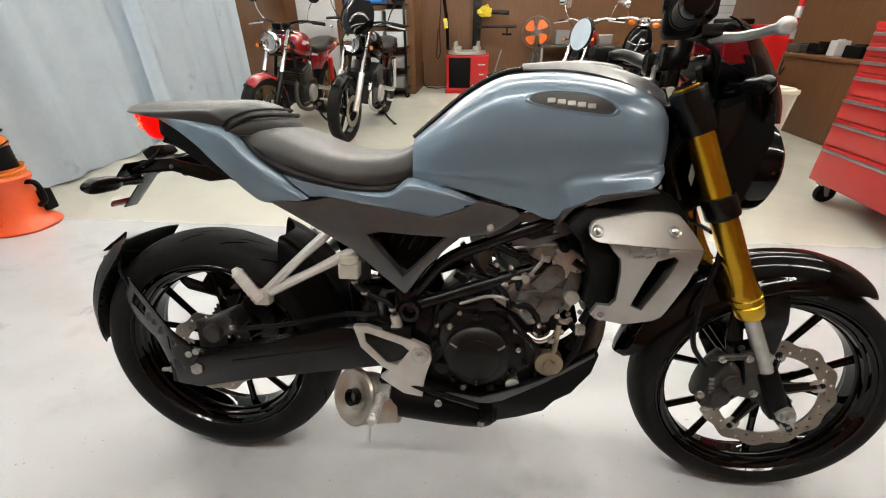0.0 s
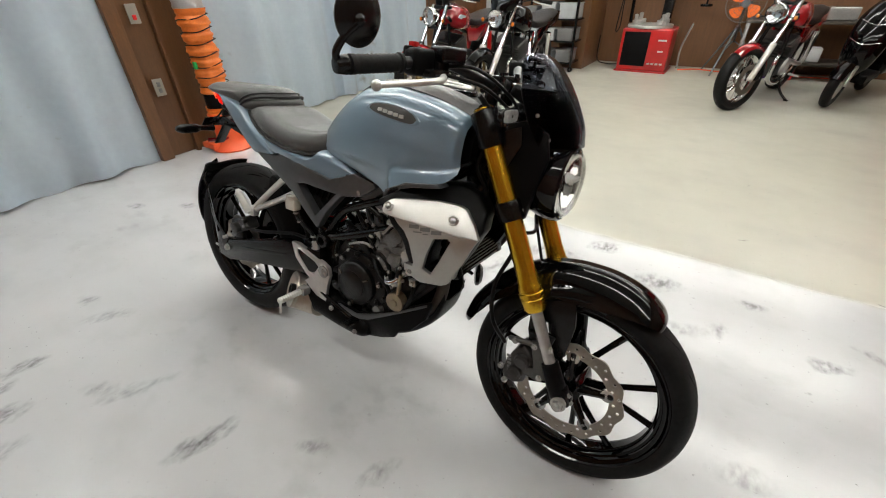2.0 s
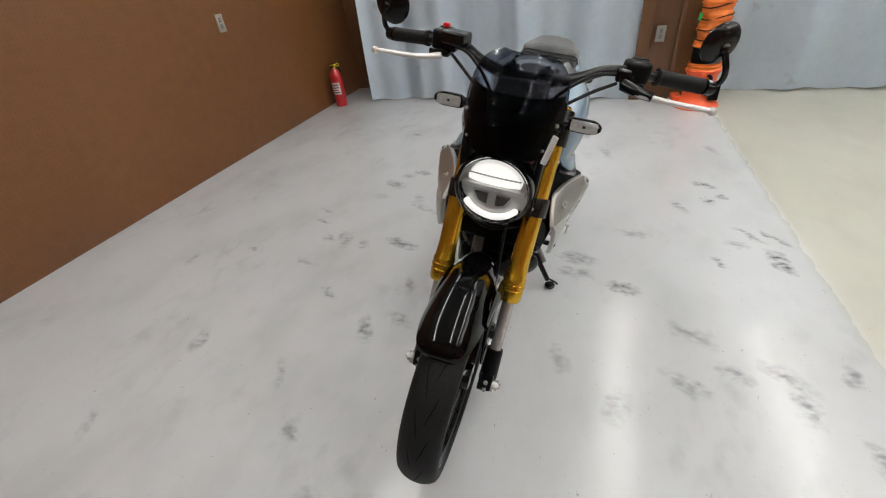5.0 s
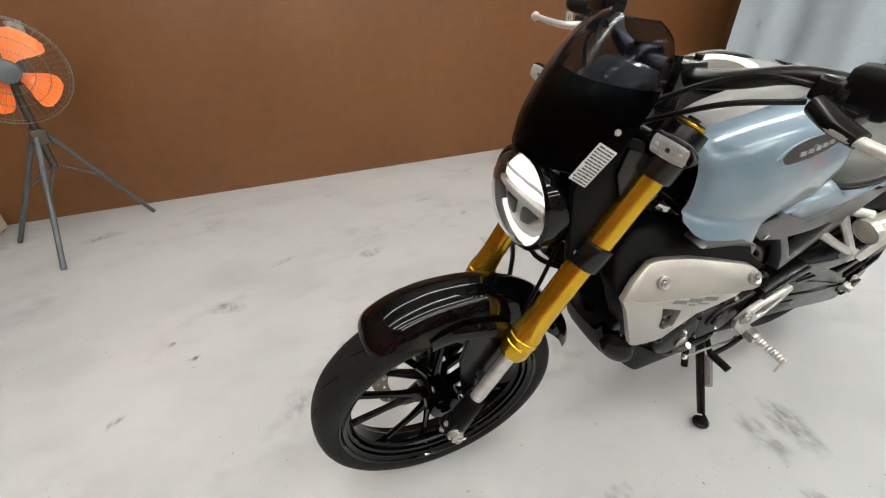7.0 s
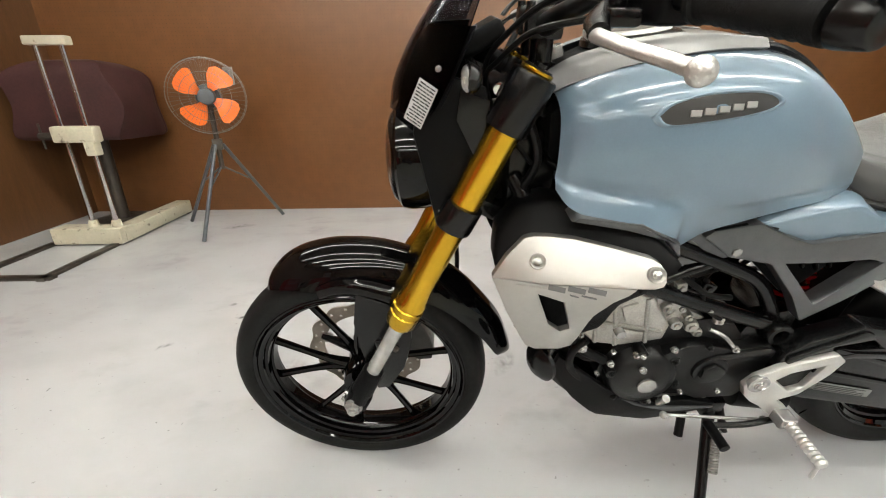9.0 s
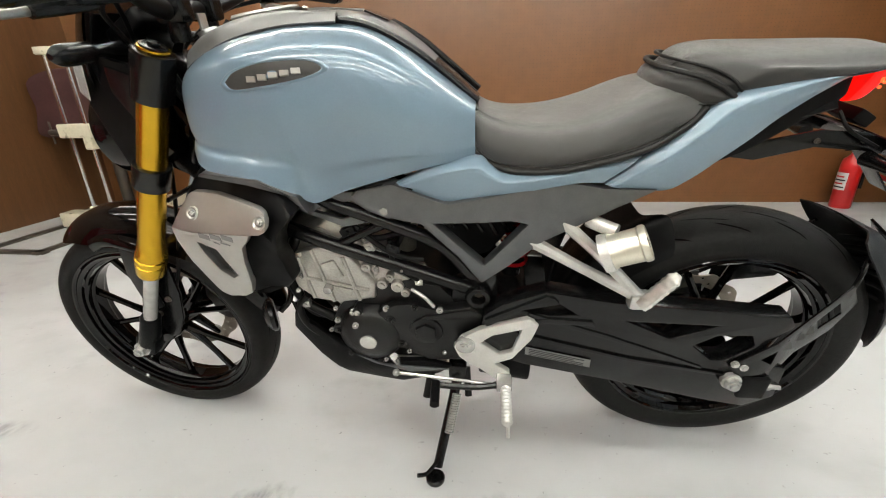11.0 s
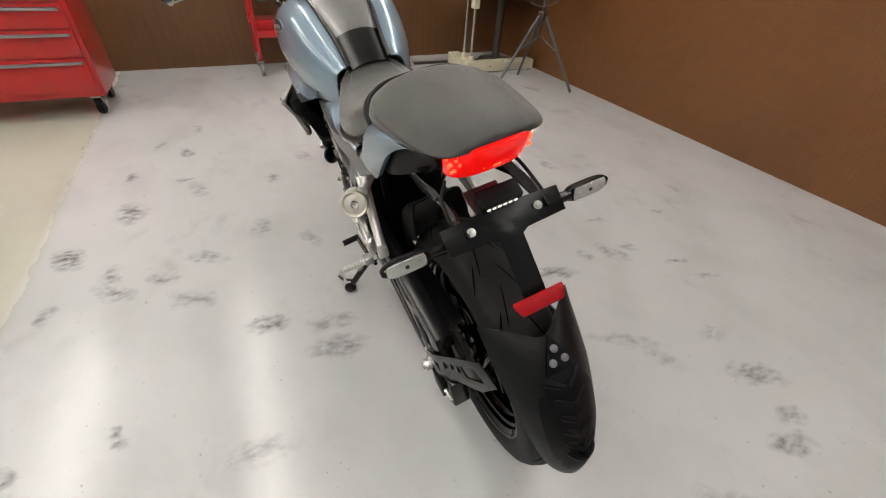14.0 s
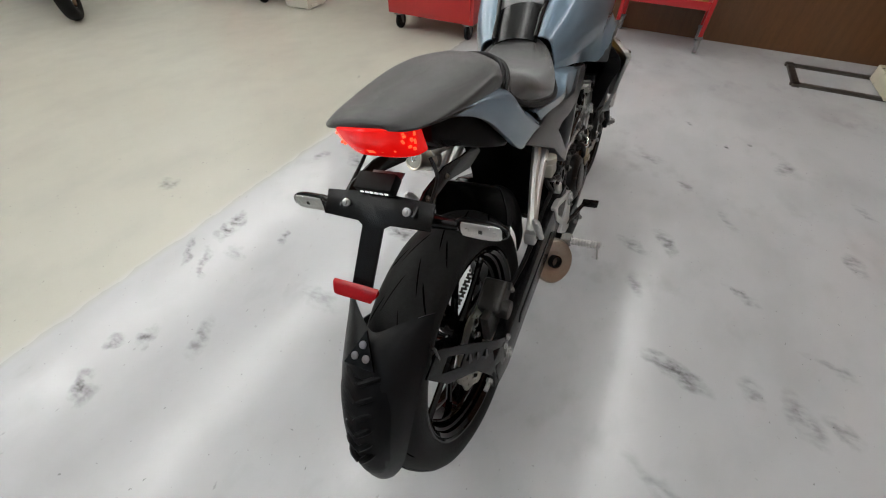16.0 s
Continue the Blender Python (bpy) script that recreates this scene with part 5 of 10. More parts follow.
# tail bracket, rear signals, reflector
for s in (1, -1):
    bm = bmesh.new()
    plate(bm, [(0.1, 0.755), (0.11, 0.735), (0.06, 0.728), (-0.02, 0.748), (-0.085, 0.742), (-0.118, 0.736), (-0.125, 0.752), (-0.085, 0.77), (-0.02, 0.775), (0.04, 0.762)], 0.066, 0.07, bevel=0.001)
    tb = bp("bracket_arm", flip(bm, s), BLACK_SATIN, label="flat black steel arm under the tail")
    for q in (-0.02, -0.085):
        bm = bmesh.new()
        bolt(bm, (q, 0.0715, 0.758), 0.0038, (0, 1, 0), 0.0025)
        bp("bolt", flip(bm, s), STEEL_DARK, tb)
    bm = bmesh.new()
    tube(bm, [(-0.04, 0.06, 0.8), (-0.055, 0.075, 0.775), (-0.1, 0.08, 0.75)], 0.003, n=6)
    bp("wire", flip(bm, s), CABLE_BLACK, tb)
bm = bmesh.new()
sheet(bm, [[(x, f * 0.03 + 0.012, z) for f in (-1, 0, 1)] for x, z in ((-0.055, 0.778), (-0.075, 0.772), (-0.1, 0.765), (-0.108, 0.757))], 8, 4, 0.002)
bp("tail_tray", bm, TRAY_STEEL, label="dark steel tray lit red under the tail light")
bm = bmesh.new()
out = [(-0.1, -0.022), (-0.1, 0.018), (-0.03, 0.022), (0.03, 0.022), (0.1, 0.018), (0.1, -0.022), (0.03, -0.024), (0.02, -0.03), (0.019, -0.13), (-0.019, -0.13), (-0.02, -0.03), (-0.03, -0.024)]
plate(bm, out, -0.0015, 0.0015, bevel=0.0006, m=Matrix.Translation((-0.115, 0.004, 0.75)) @ Matrix.Rotation(radians(42), 4, "Y") @ Matrix.Rotation(radians(90), 4, "Z"))
plate_ob = bp("tail_plate", bm, PLATE_BLACK, label="black T-shaped steel plate under the tail light")
for s in (1, -1):
    bm = bmesh.new()
    bolt(bm, (-0.118, 0.004 + s * 0.057, 0.753), 0.0062, (-0.75, 0, 0.65), 0.003)
    bp("bolt", bm, STEEL, plate_ob)
bm = bmesh.new()
box(bm, (-0.098, 0.004, 0.782), (0.03, 0.07, 0.02), 0.004, Matrix.Rotation(radians(-30), 4, "Y"))
bp("lamp_housing", bm, BLACK, plate_ob)
bm = bmesh.new()
for i in range(6):
    box(bm, (-0.1105, 0.004 + (i - 2.5) * 0.009, 0.7745), (0.003, 0.006, 0.005), 0.001)
bp("led_strip", bm, LAMP_WHITE, plate_ob, "lit white lamp strip", kind="stuff")
bm = bmesh.new()
sheet(bm, [[(-0.212 + dx * 0.6 + dz * 0.8, y * (0.042 - 1.1 * max(0, -dz)) + 0.006, 0.664 + dz) for dx, dz in ((0.001, 0.0085), (-0.005, 0.005), (-0.007, -0.005), (-0.002, -0.0085), (0.006, 0))] for y in (-1, -0.85, 0, 0.85, 1)], 14, 16, wrap=True)
bp("reflector", bm, RED_REFLEX, plate_ob, "red plastic reflector")


def signal(name, x, y0, y1, z, s, back, front):
    """A flat turn signal on a stalk, with a clear lens over a bulb row."""
    d = -1 if back else 1
    span = y1 - y0
    bm = bmesh.new()
    tube(bm, [(x, s * (y0 - 0.05), z), (x, s * (y0 - 0.022), z), (x, s * (y0 + 0.004), z)], [0.0125, 0.0095, 0.0085], n=14)
    rows = []
    for f, h, t in ((-0.06, 0.006, 0.007), (0.1, 0.0128, 0.0125), (0.3, 0.0138, 0.0135), (0.74, 0.0138, 0.012), (0.94, 0.009, 0.009), (1.02, 0.004, 0.005)):
        y = s * (y0 + span * f)
        rows.append([(x - d * t, y, z), (x - d * t * 0.7, y, z + h * 0.75), (x + d * 0.0035, y, z + h), (x + d * 0.0035, y, z - h), (x - d * t * 0.7, y, z - h * 0.75)])
    sheet(bm, rows, 20, 20, wrap=True)
    ob = bp(name, bm, BLACK_SATIN, label="slim black turn signal with a clear lens", front=front)
    bm = bmesh.new()
    rows = []
    for f, h, t in ((0.02, 0.005, 0.006), (0.12, 0.0116, 0.0095), (0.3, 0.0125, 0.012), (0.74, 0.0125, 0.012), (0.92, 0.0075, 0.009), (0.99, 0.0035, 0.006)):
        y = s * (y0 + span * f)
        rows.append([(x + d * 0.004, y, z + h), (x + d * t * 0.75, y, z + h * 0.86), (x + d * t, y, z + h * 0.45), (x + d * t, y, z - h * 0.45), (x + d * t * 0.75, y, z - h * 0.86), (x + d * 0.004, y, z - h)])
    sheet(bm, rows, 20, 24, wrap=True)
    bp("lens", bm, CLEAR_LENS, ob, "clear faceted lens", front).visible_shadow = False
    mid = s * (y0 + span * 0.52)
    bm = bmesh.new()
    for e in (-1, 1):
        box(bm, (x + d * 0.0052, mid, z + e * 0.0075), (0.002, span * 0.74, 0.0062), 0.0008)
    box(bm, (x + d * 0.0046, mid, z), (0.0016, span * 0.78, 0.014), 0.0006)
    bp("reflector", bm, ALU if back else LENS_SILVER, ob, "silver reflector behind the lens", front)
    for f in (0.26, 0.52, 0.78):
        bm = bmesh.new()
        box(bm, (x + d * 0.006, s * (y0 + span * f), z), (0.003, 0.006, 0.005), 0.001)
        bp("bulb_cell", bm, ALU if f != 0.52 else CALIPER, ob, "small dark lamp cell", front)


for s in (1, -1):
    signal("rear_signal", -0.1, 0.122, 0.2, 0.73, s, True, False)
    signal("front_signal", 1.073, 0.112, 0.182, 0.921, s, False, True)

# frame, engine and lower parts
for s in (1, -1):
    bm = bmesh.new()
    tube(bm, [(0.5, 0.098, 0.478), (0.6, 0.1, 0.516), (0.82, 0.104, 0.604), (0.93, 0.085, 0.66), (1.0, 0.04, 0.76)], 0.0145, n=12)
    fr = bp("frame_tube", flip(bm, s), BLACK_SATIN, label="black main frame tube")
    bm = bmesh.new()
    tube(bm, [(0.495, 0.09, 0.49), (0.565, 0.096, 0.58), (0.66, 0.1, 0.628), (0.8, 0.098, 0.69), (0.95, 0.06, 0.8)], 0.013, n=12)
    bp("frame_brace", flip(bm, s), BLACK_SATIN, fr)
    bm = bmesh.new()
    tube(bm, [(0.66, 0.1, 0.628), (0.72, 0.1, 0.6), (0.76, 0.102, 0.58)], 0.01, n=10)
    bp("frame_gusset", flip(bm, s), BLACK_SATIN, fr)
    bm = bmesh.new()
    plate(bm, [(0.64, 0.64), (0.7, 0.69), (0.79, 0.69), (0.82, 0.655), (0.74, 0.62)], 0.096, 0.106, [[(0.69, 0.652), (0.715, 0.672), (0.77, 0.668), (0.79, 0.652), (0.74, 0.636)]], bevel=0.002)
    bp("frame_bracket", flip(bm, s), GREY_DARK, fr)
    bm = bmesh.new()
    plate(bm, [(0.46, 0.52), (0.54, 0.5), (0.56, 0.42), (0.545, 0.3), (0.48, 0.27), (0.47, 0.36), (0.455, 0.43)], 0.07, 0.1, bevel=0.008)
    bp("pivot_plate", flip(bm, s), BLACK_SATIN, fr)
    bm = bmesh.new()
    lathe(bm, [(0.012, 0.0), (0.024, 0.0), (0.026, 0.01), (0.025, 0.03), (0.022, 0.034), (0.014, 0.034), (0.012, 0.012)], (0.494, 0.088, 0.472), n=24)
    bp("pivot_collar", flip(bm, s), BLACK_SATIN, fr)
    bm = bmesh.new()
    cyl(bm, (0.494, 0.09, 0.472), (0.494, 0.103, 0.472), 0.0115, n=6)
    bp("pivot_bolt", flip(bm, s), STEEL_DARK, fr)

bm = bmesh.new()
sheet(bm, [[(x, 0.1 * k, z) for x, z in ((0.55, 0.46), (0.6, 0.5), (0.72, 0.47), (0.79, 0.42), (0.8, 0.34), (0.74, 0.285), (0.62, 0.27), (0.55, 0.3), (0.52, 0.38))] for k in (-1, -0.9, 0, 0.9, 1)], 10, 54, wrap=True)
engine = bp("engine", bm, ENGINE_BLACK, label="black and silver single-cylinder engine")
CYL = Matrix.Translation((0.755, 0, 0.51)) @ Matrix.Rotation(radians(33), 4, "Y")
bm = bmesh.new()
box(bm, (0, 0, 0), (0.13, 0.18, 0.11), 0.012, seg=3)
for z in (-0.05, 0.052):
    box(bm, (0, 0, z), (0.14, 0.192, 0.01), 0.002)
for x in (-0.05, 0.0, 0.05):
    for y in (-0.091, 0.091):
        box(bm, (x, y, 0), (0.008, 0.006, 0.1), 0.002)
box(bm, (0.0, 0.078, 0.01), (0.07, 0.02, 0.09), 0.006)
bmesh.ops.transform(bm, matrix=CYL, verts=bm.verts)
bp("cylinder", bm, ENGINE, engine, "bare alloy cylinder block")
bm = bmesh.new()
box(bm, (0, 0, 0.085), (0.13, 0.185, 0.07), 0.014, seg=3)
box(bm, (0, 0, 0.13), (0.1, 0.15, 0.03), 0.01, seg=3)
cyl(bm, (0.0, -0.07, 0.085), (0.0, -0.095, 0.085), 0.03, n=20, bevel=0.003)
cyl(bm, (0.0, 0.07, 0.085), (0.0, 0.095, 0.085), 0.032, n=20, bevel=0.003)
for x in (-0.045, 0.045):
    for y in (-0.07, 0.07):
        cyl(bm, (x, y, 0.13), (x, y, 0.152), 0.008, n=8)
bmesh.ops.transform(bm, matrix=CYL, verts=bm.verts)
bp("cylinder_head", bm, ENGINE, engine, "alloy cylinder head")
bm = bmesh.new()
plate(bm, [(0.868, 0.53), (0.85, 0.562), (0.8, 0.577), (0.742, 0.556), (0.698, 0.49), (0.702, 0.456), (0.78, 0.442), (0.83, 0.45), (0.862, 0.48)], 0.085, 0.108, bevel=0.006, seg=3)
for p0, p1 in (((0.86, 0.51), (0.712, 0.478)), ((0.815, 0.572), (0.79, 0.447)), ((0.845, 0.56), (0.83, 0.455)), ((0.755, 0.556), (0.735, 0.452))):
    e0, e1 = Vector((p0[0], 0, p0[1])), Vector((p1[0], 0, p1[1]))
    tube(bm, [e0 + Vector((0, 0.1075, 0)), e1 + Vector((0, 0.1075, 0))], 0.0048, n=8)
plate(bm, [(0.8, 0.54), (0.772, 0.55), (0.758, 0.512), (0.785, 0.505)], 0.106, 0.113, bevel=0.003)
plate(bm, [(0.79, 0.49), (0.745, 0.48), (0.75, 0.462), (0.785, 0.465)], 0.106, 0.113, bevel=0.003)
bp("cylinder_side", bm, ENGINE, engine, "bare ribbed alloy casting")
bm = bmesh.new()
plate(bm, [(0.732, 0.548), (0.7, 0.545), (0.672, 0.52), (0.63, 0.5), (0.622, 0.47), (0.66, 0.455), (0.708, 0.456)], 0.075, 0.096, [[(0.69, 0.515), (0.71, 0.52), (0.702, 0.5)]], bevel=0.005)
for q, r in (((0.712, 0.53), 0.011), ((0.685, 0.49), 0.012), ((0.655, 0.485), 0.014), ((0.64, 0.47), 0.01), ((0.668, 0.508), 0.009)):
    cyl(bm, (q[0], 0.09, q[1]), (q[0], 0.108, q[1]), r, r * 0.9, n=16, bevel=0.002)
    cyl(bm, (q[0], 0.1, q[1]), (q[0], 0.112, q[1]), r * 0.5, n=8)
bp("head_side", bm, ENGINE, engine, "alloy casting with round bosses")
bm = bmesh.new()
cyl(bm, (0.655, -0.02, 0.5), (0.64, -0.02, 0.615), 0.02, n=20, bevel=0.003)
box(bm, (0.64, -0.01, 0.625), (0.05, 0.08, 0.035), 0.008)
bp("throttle_body", bm, ENGINE, engine)
for name, c, r, h, m_ in (("cam_cap", (0.0, -0.1, 0.1), 0.034, 0.02, ENGINE), ("water_outlet", (0.048, -0.1, 0.05), 0.017, 0.03, STEEL), ("sensor", (-0.05, -0.1, 0.03), 0.01, 0.03, STEEL), ("plug_cap", (-0.03, -0.1, 0.125), 0.012, 0.035, BLACK),
                           ("sensor", (0.045, 0.1, 0.0), 0.01, 0.026, STEEL)):
    bm = bmesh.new()
    e = 1 if c[1] > 0 else -1
    cyl(bm, (c[0], c[1] - e * 0.012, c[2]), (c[0], c[1] + e * h, c[2]), r, r * 0.9, n=24, bevel=0.003)
    if r > 0.028:
        for k in range(3):
            a = radians(120 * k + 40)
            cyl(bm, (c[0] + r * math.cos(a), c[1], c[2] + r * math.sin(a)), (c[0] + r * math.cos(a), c[1] + e * (h + 0.004), c[2] + r * math.sin(a)), 0.006, n=8)
    bmesh.ops.transform(bm, matrix=CYL, verts=bm.verts)
    bp(name, bm, m_, engine)
for pts, r, m_, nm in (([(0.7, -0.1, 0.49), (0.735, -0.118, 0.5), (0.76, -0.115, 0.47), (0.765, -0.108, 0.41)], 0.008, CABLE_BLACK, "hose"),
                       ([(0.8, -0.1, 0.6), (0.86, -0.112, 0.585), (0.885, -0.105, 0.53), (0.875, -0.1, 0.46), (0.83, -0.1, 0.4)], 0.011, CABLE_BLACK, "hose"),
                       ([(0.64, -0.09, 0.56), (0.6, -0.1, 0.535), (0.56, -0.098, 0.5), (0.545, -0.1, 0.45)], 0.006, CABLE_BLACK, "cable"),
                       ([(0.66, -0.085, 0.6), (0.72, -0.1, 0.62), (0.8, -0.1, 0.63)], 0.005, STEEL, "pipe"),
                       ([(0.6, -0.105, 0.49), (0.66, -0.115, 0.515), (0.7, -0.112, 0.51)], 0.004, STEEL, "pipe"),
                       ([(0.79, -0.115, 0.36), (0.8, -0.122, 0.4), (0.805, -0.118, 0.46)], 0.006, BRASS, "pipe"),
                       ([(0.63, 0.08, 0.6), (0.69, 0.085, 0.585), (0.74, 0.085, 0.6)], 0.006, CABLE_BLACK, "hose"),
                       ([(0.6, 0.085, 0.52), (0.64, 0.09, 0.54), (0.69, 0.09, 0.56), (0.72, 0.08, 0.59)], 0.008, STEEL, "pipe"),
                       ([(0.84, 0.09, 0.6), (0.875, 0.1, 0.52), (0.86, 0.1, 0.44), (0.8, 0.105, 0.4)], 0.01, CABLE_BLACK, "hose")):
    bm = bmesh.new()
    tube(bm, pts, r, n=10)
    bp(nm, bm, m_, engine)
for q in ((0.765, -0.112, 0.425), (0.79, -0.12, 0.43), (0.88, -0.11, 0.5), (0.86, -0.108, 0.58), (0.845, 0.1, 0.56)):
    bm = bmesh.new()
    lathe(bm, [(0.009, -0.005), (0.0125, -0.005), (0.0125, 0.005), (0.009, 0.005)], q, axis="z", n=18)
    box(bm, (q[0], q[1] + (0.013 if q[1] > 0 else -0.013), q[2]), (0.01, 0.008, 0.008), 0.001)
    bp("hose_clamp", bm, STEEL, engine, "steel hose clamp")
bm = bmesh.new()
cyl(bm, (0.792, -0.1, 0.372), (0.792, -0.128, 0.37), 0.03, n=28, bevel=0.004)
cyl(bm, (0.792, -0.126, 0.37), (0.792, -0.134, 0.37), 0.013, n=6, bevel=0.001)
bp("water_pump", bm, BRASS, engine, "round bronze-grey pump cover")
bm = bmesh.new()
plate(bm, [(0.56, 0.5), (0.6, 0.53), (0.66, 0.525), (0.68, 0.48), (0.62, 0.465)], -0.104, -0.094, [[(0.59, 0.505), (0.62, 0.515), (0.64, 0.495), (0.61, 0.485)]], bevel=0.002)
bp("engine_hanger", bm, BLACK_SATIN, engine)
# dark casting on the clutch side of the cylinder
bm = bmesh.new()
plate(bm, [(0.708, 0.49), (0.724, 0.545), (0.76, 0.592), (0.815, 0.604), (0.846, 0.57), (0.83, 0.51), (0.79, 0.462), (0.74, 0.452)], -0.116, -0.088, bevel=0.007, seg=3)
for p0, p1 in (((0.724, 0.53), (0.838, 0.545)), ((0.716, 0.505), (0.83, 0.518))):
    tube(bm, [(p0[0], -0.1155, p0[1]), (p1[0], -0.1155, p1[1])], 0.0045, n=8)
plate(bm, [(0.752, 0.49), (0.765, 0.515), (0.806, 0.522), (0.8, 0.49), (0.78, 0.474)], -0.123, -0.114, bevel=0.004)
cyl(bm, (0.785, -0.112, 0.572), (0.785, -0.127, 0.572), 0.021, n=24, bevel=0.003)
bp("cylinder_casting", bm, ENGINE_DARK, engine, "dark grey ribbed casting")
for q in ((0.73, -0.119, 0.552), (0.832, -0.119, 0.58), (0.8, -0.119, 0.48), (0.752, -0.119, 0.466), (0.812, -0.119, 0.444), (0.84, -0.1, 0.42), (0.826, -0.1, 0.476), (0.76, -0.116, 0.435)):
    bm = bmesh.new()
    bolt(bm, q, 0.0052, (0, -1, 0.2), 0.004)
    bp("case_bolt", bm, STEEL, engine)
bm = bmesh.new()
tube(bm, [(0.745, -0.112, 0.432), (0.765, -0.126, 0.426), (0.787, -0.124, 0.436), (0.795, -0.112, 0.45)], 0.0075, n=10)
bp("water_pipe", bm, CHROME, engine, "bright bent water pipe")
for pts in ([(0.83, -0.11, 0.46), (0.85, -0.118, 0.43), (0.835, -0.118, 0.38), (0.8, -0.11, 0.335)], [(0.70, -0.108, 0.47), (0.73, -0.124, 0.44), (0.765, -0.12, 0.4), (0.77, -0.11, 0.33)]):
    bm = bmesh.new()
    tube(bm, pts, 0.0065, n=10)
    bp("hose", bm, CABLE_BLACK, engine)
# covers
bm = bmesh.new()
lathe(bm, [(0, 0), (0.04, 0), (0.062, -0.004), (0.07, -0.012), (0.072, -0.03), (0.082, -0.034), (0.084, -0.05), (0, -0.05)], (0.64, -0.138, 0.378), n=48, m=Matrix.Diagonal((1, -1, 1, 1)) @ Matrix.Diagonal((1, 1, 1, 1)))
cv = bp("clutch_cover", bm, ENGINE_BLACK, engine, "round satin black clutch cover")
bm = bmesh.new()
plate(bm, [(0.62, 0.373), (0.66, 0.377), (0.66, 0.38), (0.62, 0.376)], -0.1395, -0.1375)
for a in (30, 150, 270):
    c = Vector((0.64 + 0.05 * math.cos(radians(a)), -0.1375, 0.378 + 0.05 * math.sin(radians(a))))
    tube(bm, [c, c + Vector((0.016 * math.cos(radians(a)), 0.004, 0.016 * math.sin(radians(a))))], 0.003, n=6)
bp("cover_rib", bm, STEEL_DARK, engine, kind="stuff")
bm = bmesh.new()
plate(bm, [(0.56, 0.44), (0.6, 0.475), (0.68, 0.47), (0.74, 0.43), (0.75, 0.35), (0.7, 0.3), (0.6, 0.29), (0.55, 0.33)], -0.112, -0.09, bevel=0.006)
bp("right_case", bm, ENGINE_BLACK, engine)
bm = bmesh.new()
lathe(bm, [(0, 0), (0.016, 0), (0.018, -0.003), (0.04, -0.005), (0.06, -0.012), (0.068, -0.022), (0.074, -0.05), (0, -0.05)], (0.722, 0.14, 0.365), n=48)
bp("alternator_cover", bm, ENGINE_BLACK, engine, "round black alternator cover")
bm = bmesh.new()
cyl(bm, (0.722, 0.139, 0.365), (0.722, 0.143, 0.365), 0.018, n=28, bevel=0.001)
bp("timing_cap", bm, STEEL, engine, "bare steel cap")
for k in range(6):
    a = radians(60 * k + 15)
    bm = bmesh.new()
    cyl(bm, (0.722 + 0.069 * math.cos(a), 0.1, 0.365 + 0.069 * math.sin(a)), (0.722 + 0.069 * math.cos(a), 0.126, 0.365 + 0.069 * math.sin(a)), 0.011, n=14, bevel=0.002)
    bp("cover_boss", bm, ENGINE_BLACK, engine)
    bm = bmesh.new()
    bolt(bm, (0.722 + 0.069 * math.cos(a), 0.127, 0.365 + 0.069 * math.sin(a)), 0.0055, (0, 1, 0), 0.003)
    bp("case_bolt", bm, STEEL if k == 1 else ENGINE_BLACK, engine)
bm = bmesh.new()
cyl(bm, (0.6, 0.128, 0.39), (0.6, 0.138, 0.39), 0.024, n=6, bevel=0.003)
bp("hex_plug", bm, ENGINE_BLACK, engine)
bm = bmesh.new()
cyl(bm, (0.49, 0.075, 0.27), (0.38, 0.085, 0.262), 0.036, n=22, bevel=0.006)
bp("silencer_end", bm, BLACK, engine, "black rounded silencer end")
bm = bmesh.new()
plate(bm, [(0.56, 0.29), (0.7, 0.29), (0.7, 0.262), (0.6, 0.255)], 0.1, 0.112, bevel=0.003)
bp("sump_side", bm, ENGINE, engine, "bare alloy sump side")
bm = bmesh.new()
plate(bm, [(0.482, 0.43), (0.505, 0.452), (0.57, 0.44), (0.62, 0.455), (0.66, 0.452), (0.7, 0.43), (0.665, 0.34), (0.6, 0.3), (0.52, 0.305), (0.49, 0.35)], 0.09, 0.124, bevel=0.008)
plate(bm, [(0.495, 0.442), (0.51, 0.448), (0.6, 0.43), (0.61, 0.424), (0.6, 0.418), (0.5, 0.43)], 0.123, 0.129, bevel=0.002)
cyl(bm, (0.6, 0.12, 0.39), (0.6, 0.13, 0.39), 0.034, n=24, bevel=0.004)
bp("sprocket_cover", bm, ENGINE_BLACK, engine, "black front sprocket cover")
for q in ((0.742, 0.143, 0.412), (0.75, 0.122, 0.43), (0.79, 0.115, 0.4), (0.79, 0.115, 0.33), (0.68, 0.12, 0.44), (0.62, 0.126, 0.45), (0.655, 0.126, 0.35), (0.57, 0.126, 0.445),
          (0.58, -0.115, 0.44), (0.72, -0.115, 0.44), (0.745, -0.115, 0.36), (0.69, -0.115, 0.31), (0.59, -0.115, 0.31), (0.565, -0.115, 0.36), (0.78, -0.1, 0.45), (0.76, -0.1, 0.4), (0.83, -0.09, 0.5), (0.7, -0.1, 0.5)):
    bm = bmesh.new()
    bolt(bm, q, 0.0062, (0, 1 if q[1] > 0 else -1, 0), 0.004)
    bp("case_bolt", bm, ENGINE_BLACK if q[1] == -0.115 and q[2] < 0.435 or q in ((0.655, 0.126, 0.35), (0.62, 0.126, 0.45)) else STEEL, engine)
bm = bmesh.new()
cyl(bm, (0.72, -0.095, 0.31), (0.72, -0.118, 0.308), 0.016, n=24, bevel=0.003)
bp("oil_filler", bm, STEEL, engine, "grey alloy plug")
bm = bmesh.new()
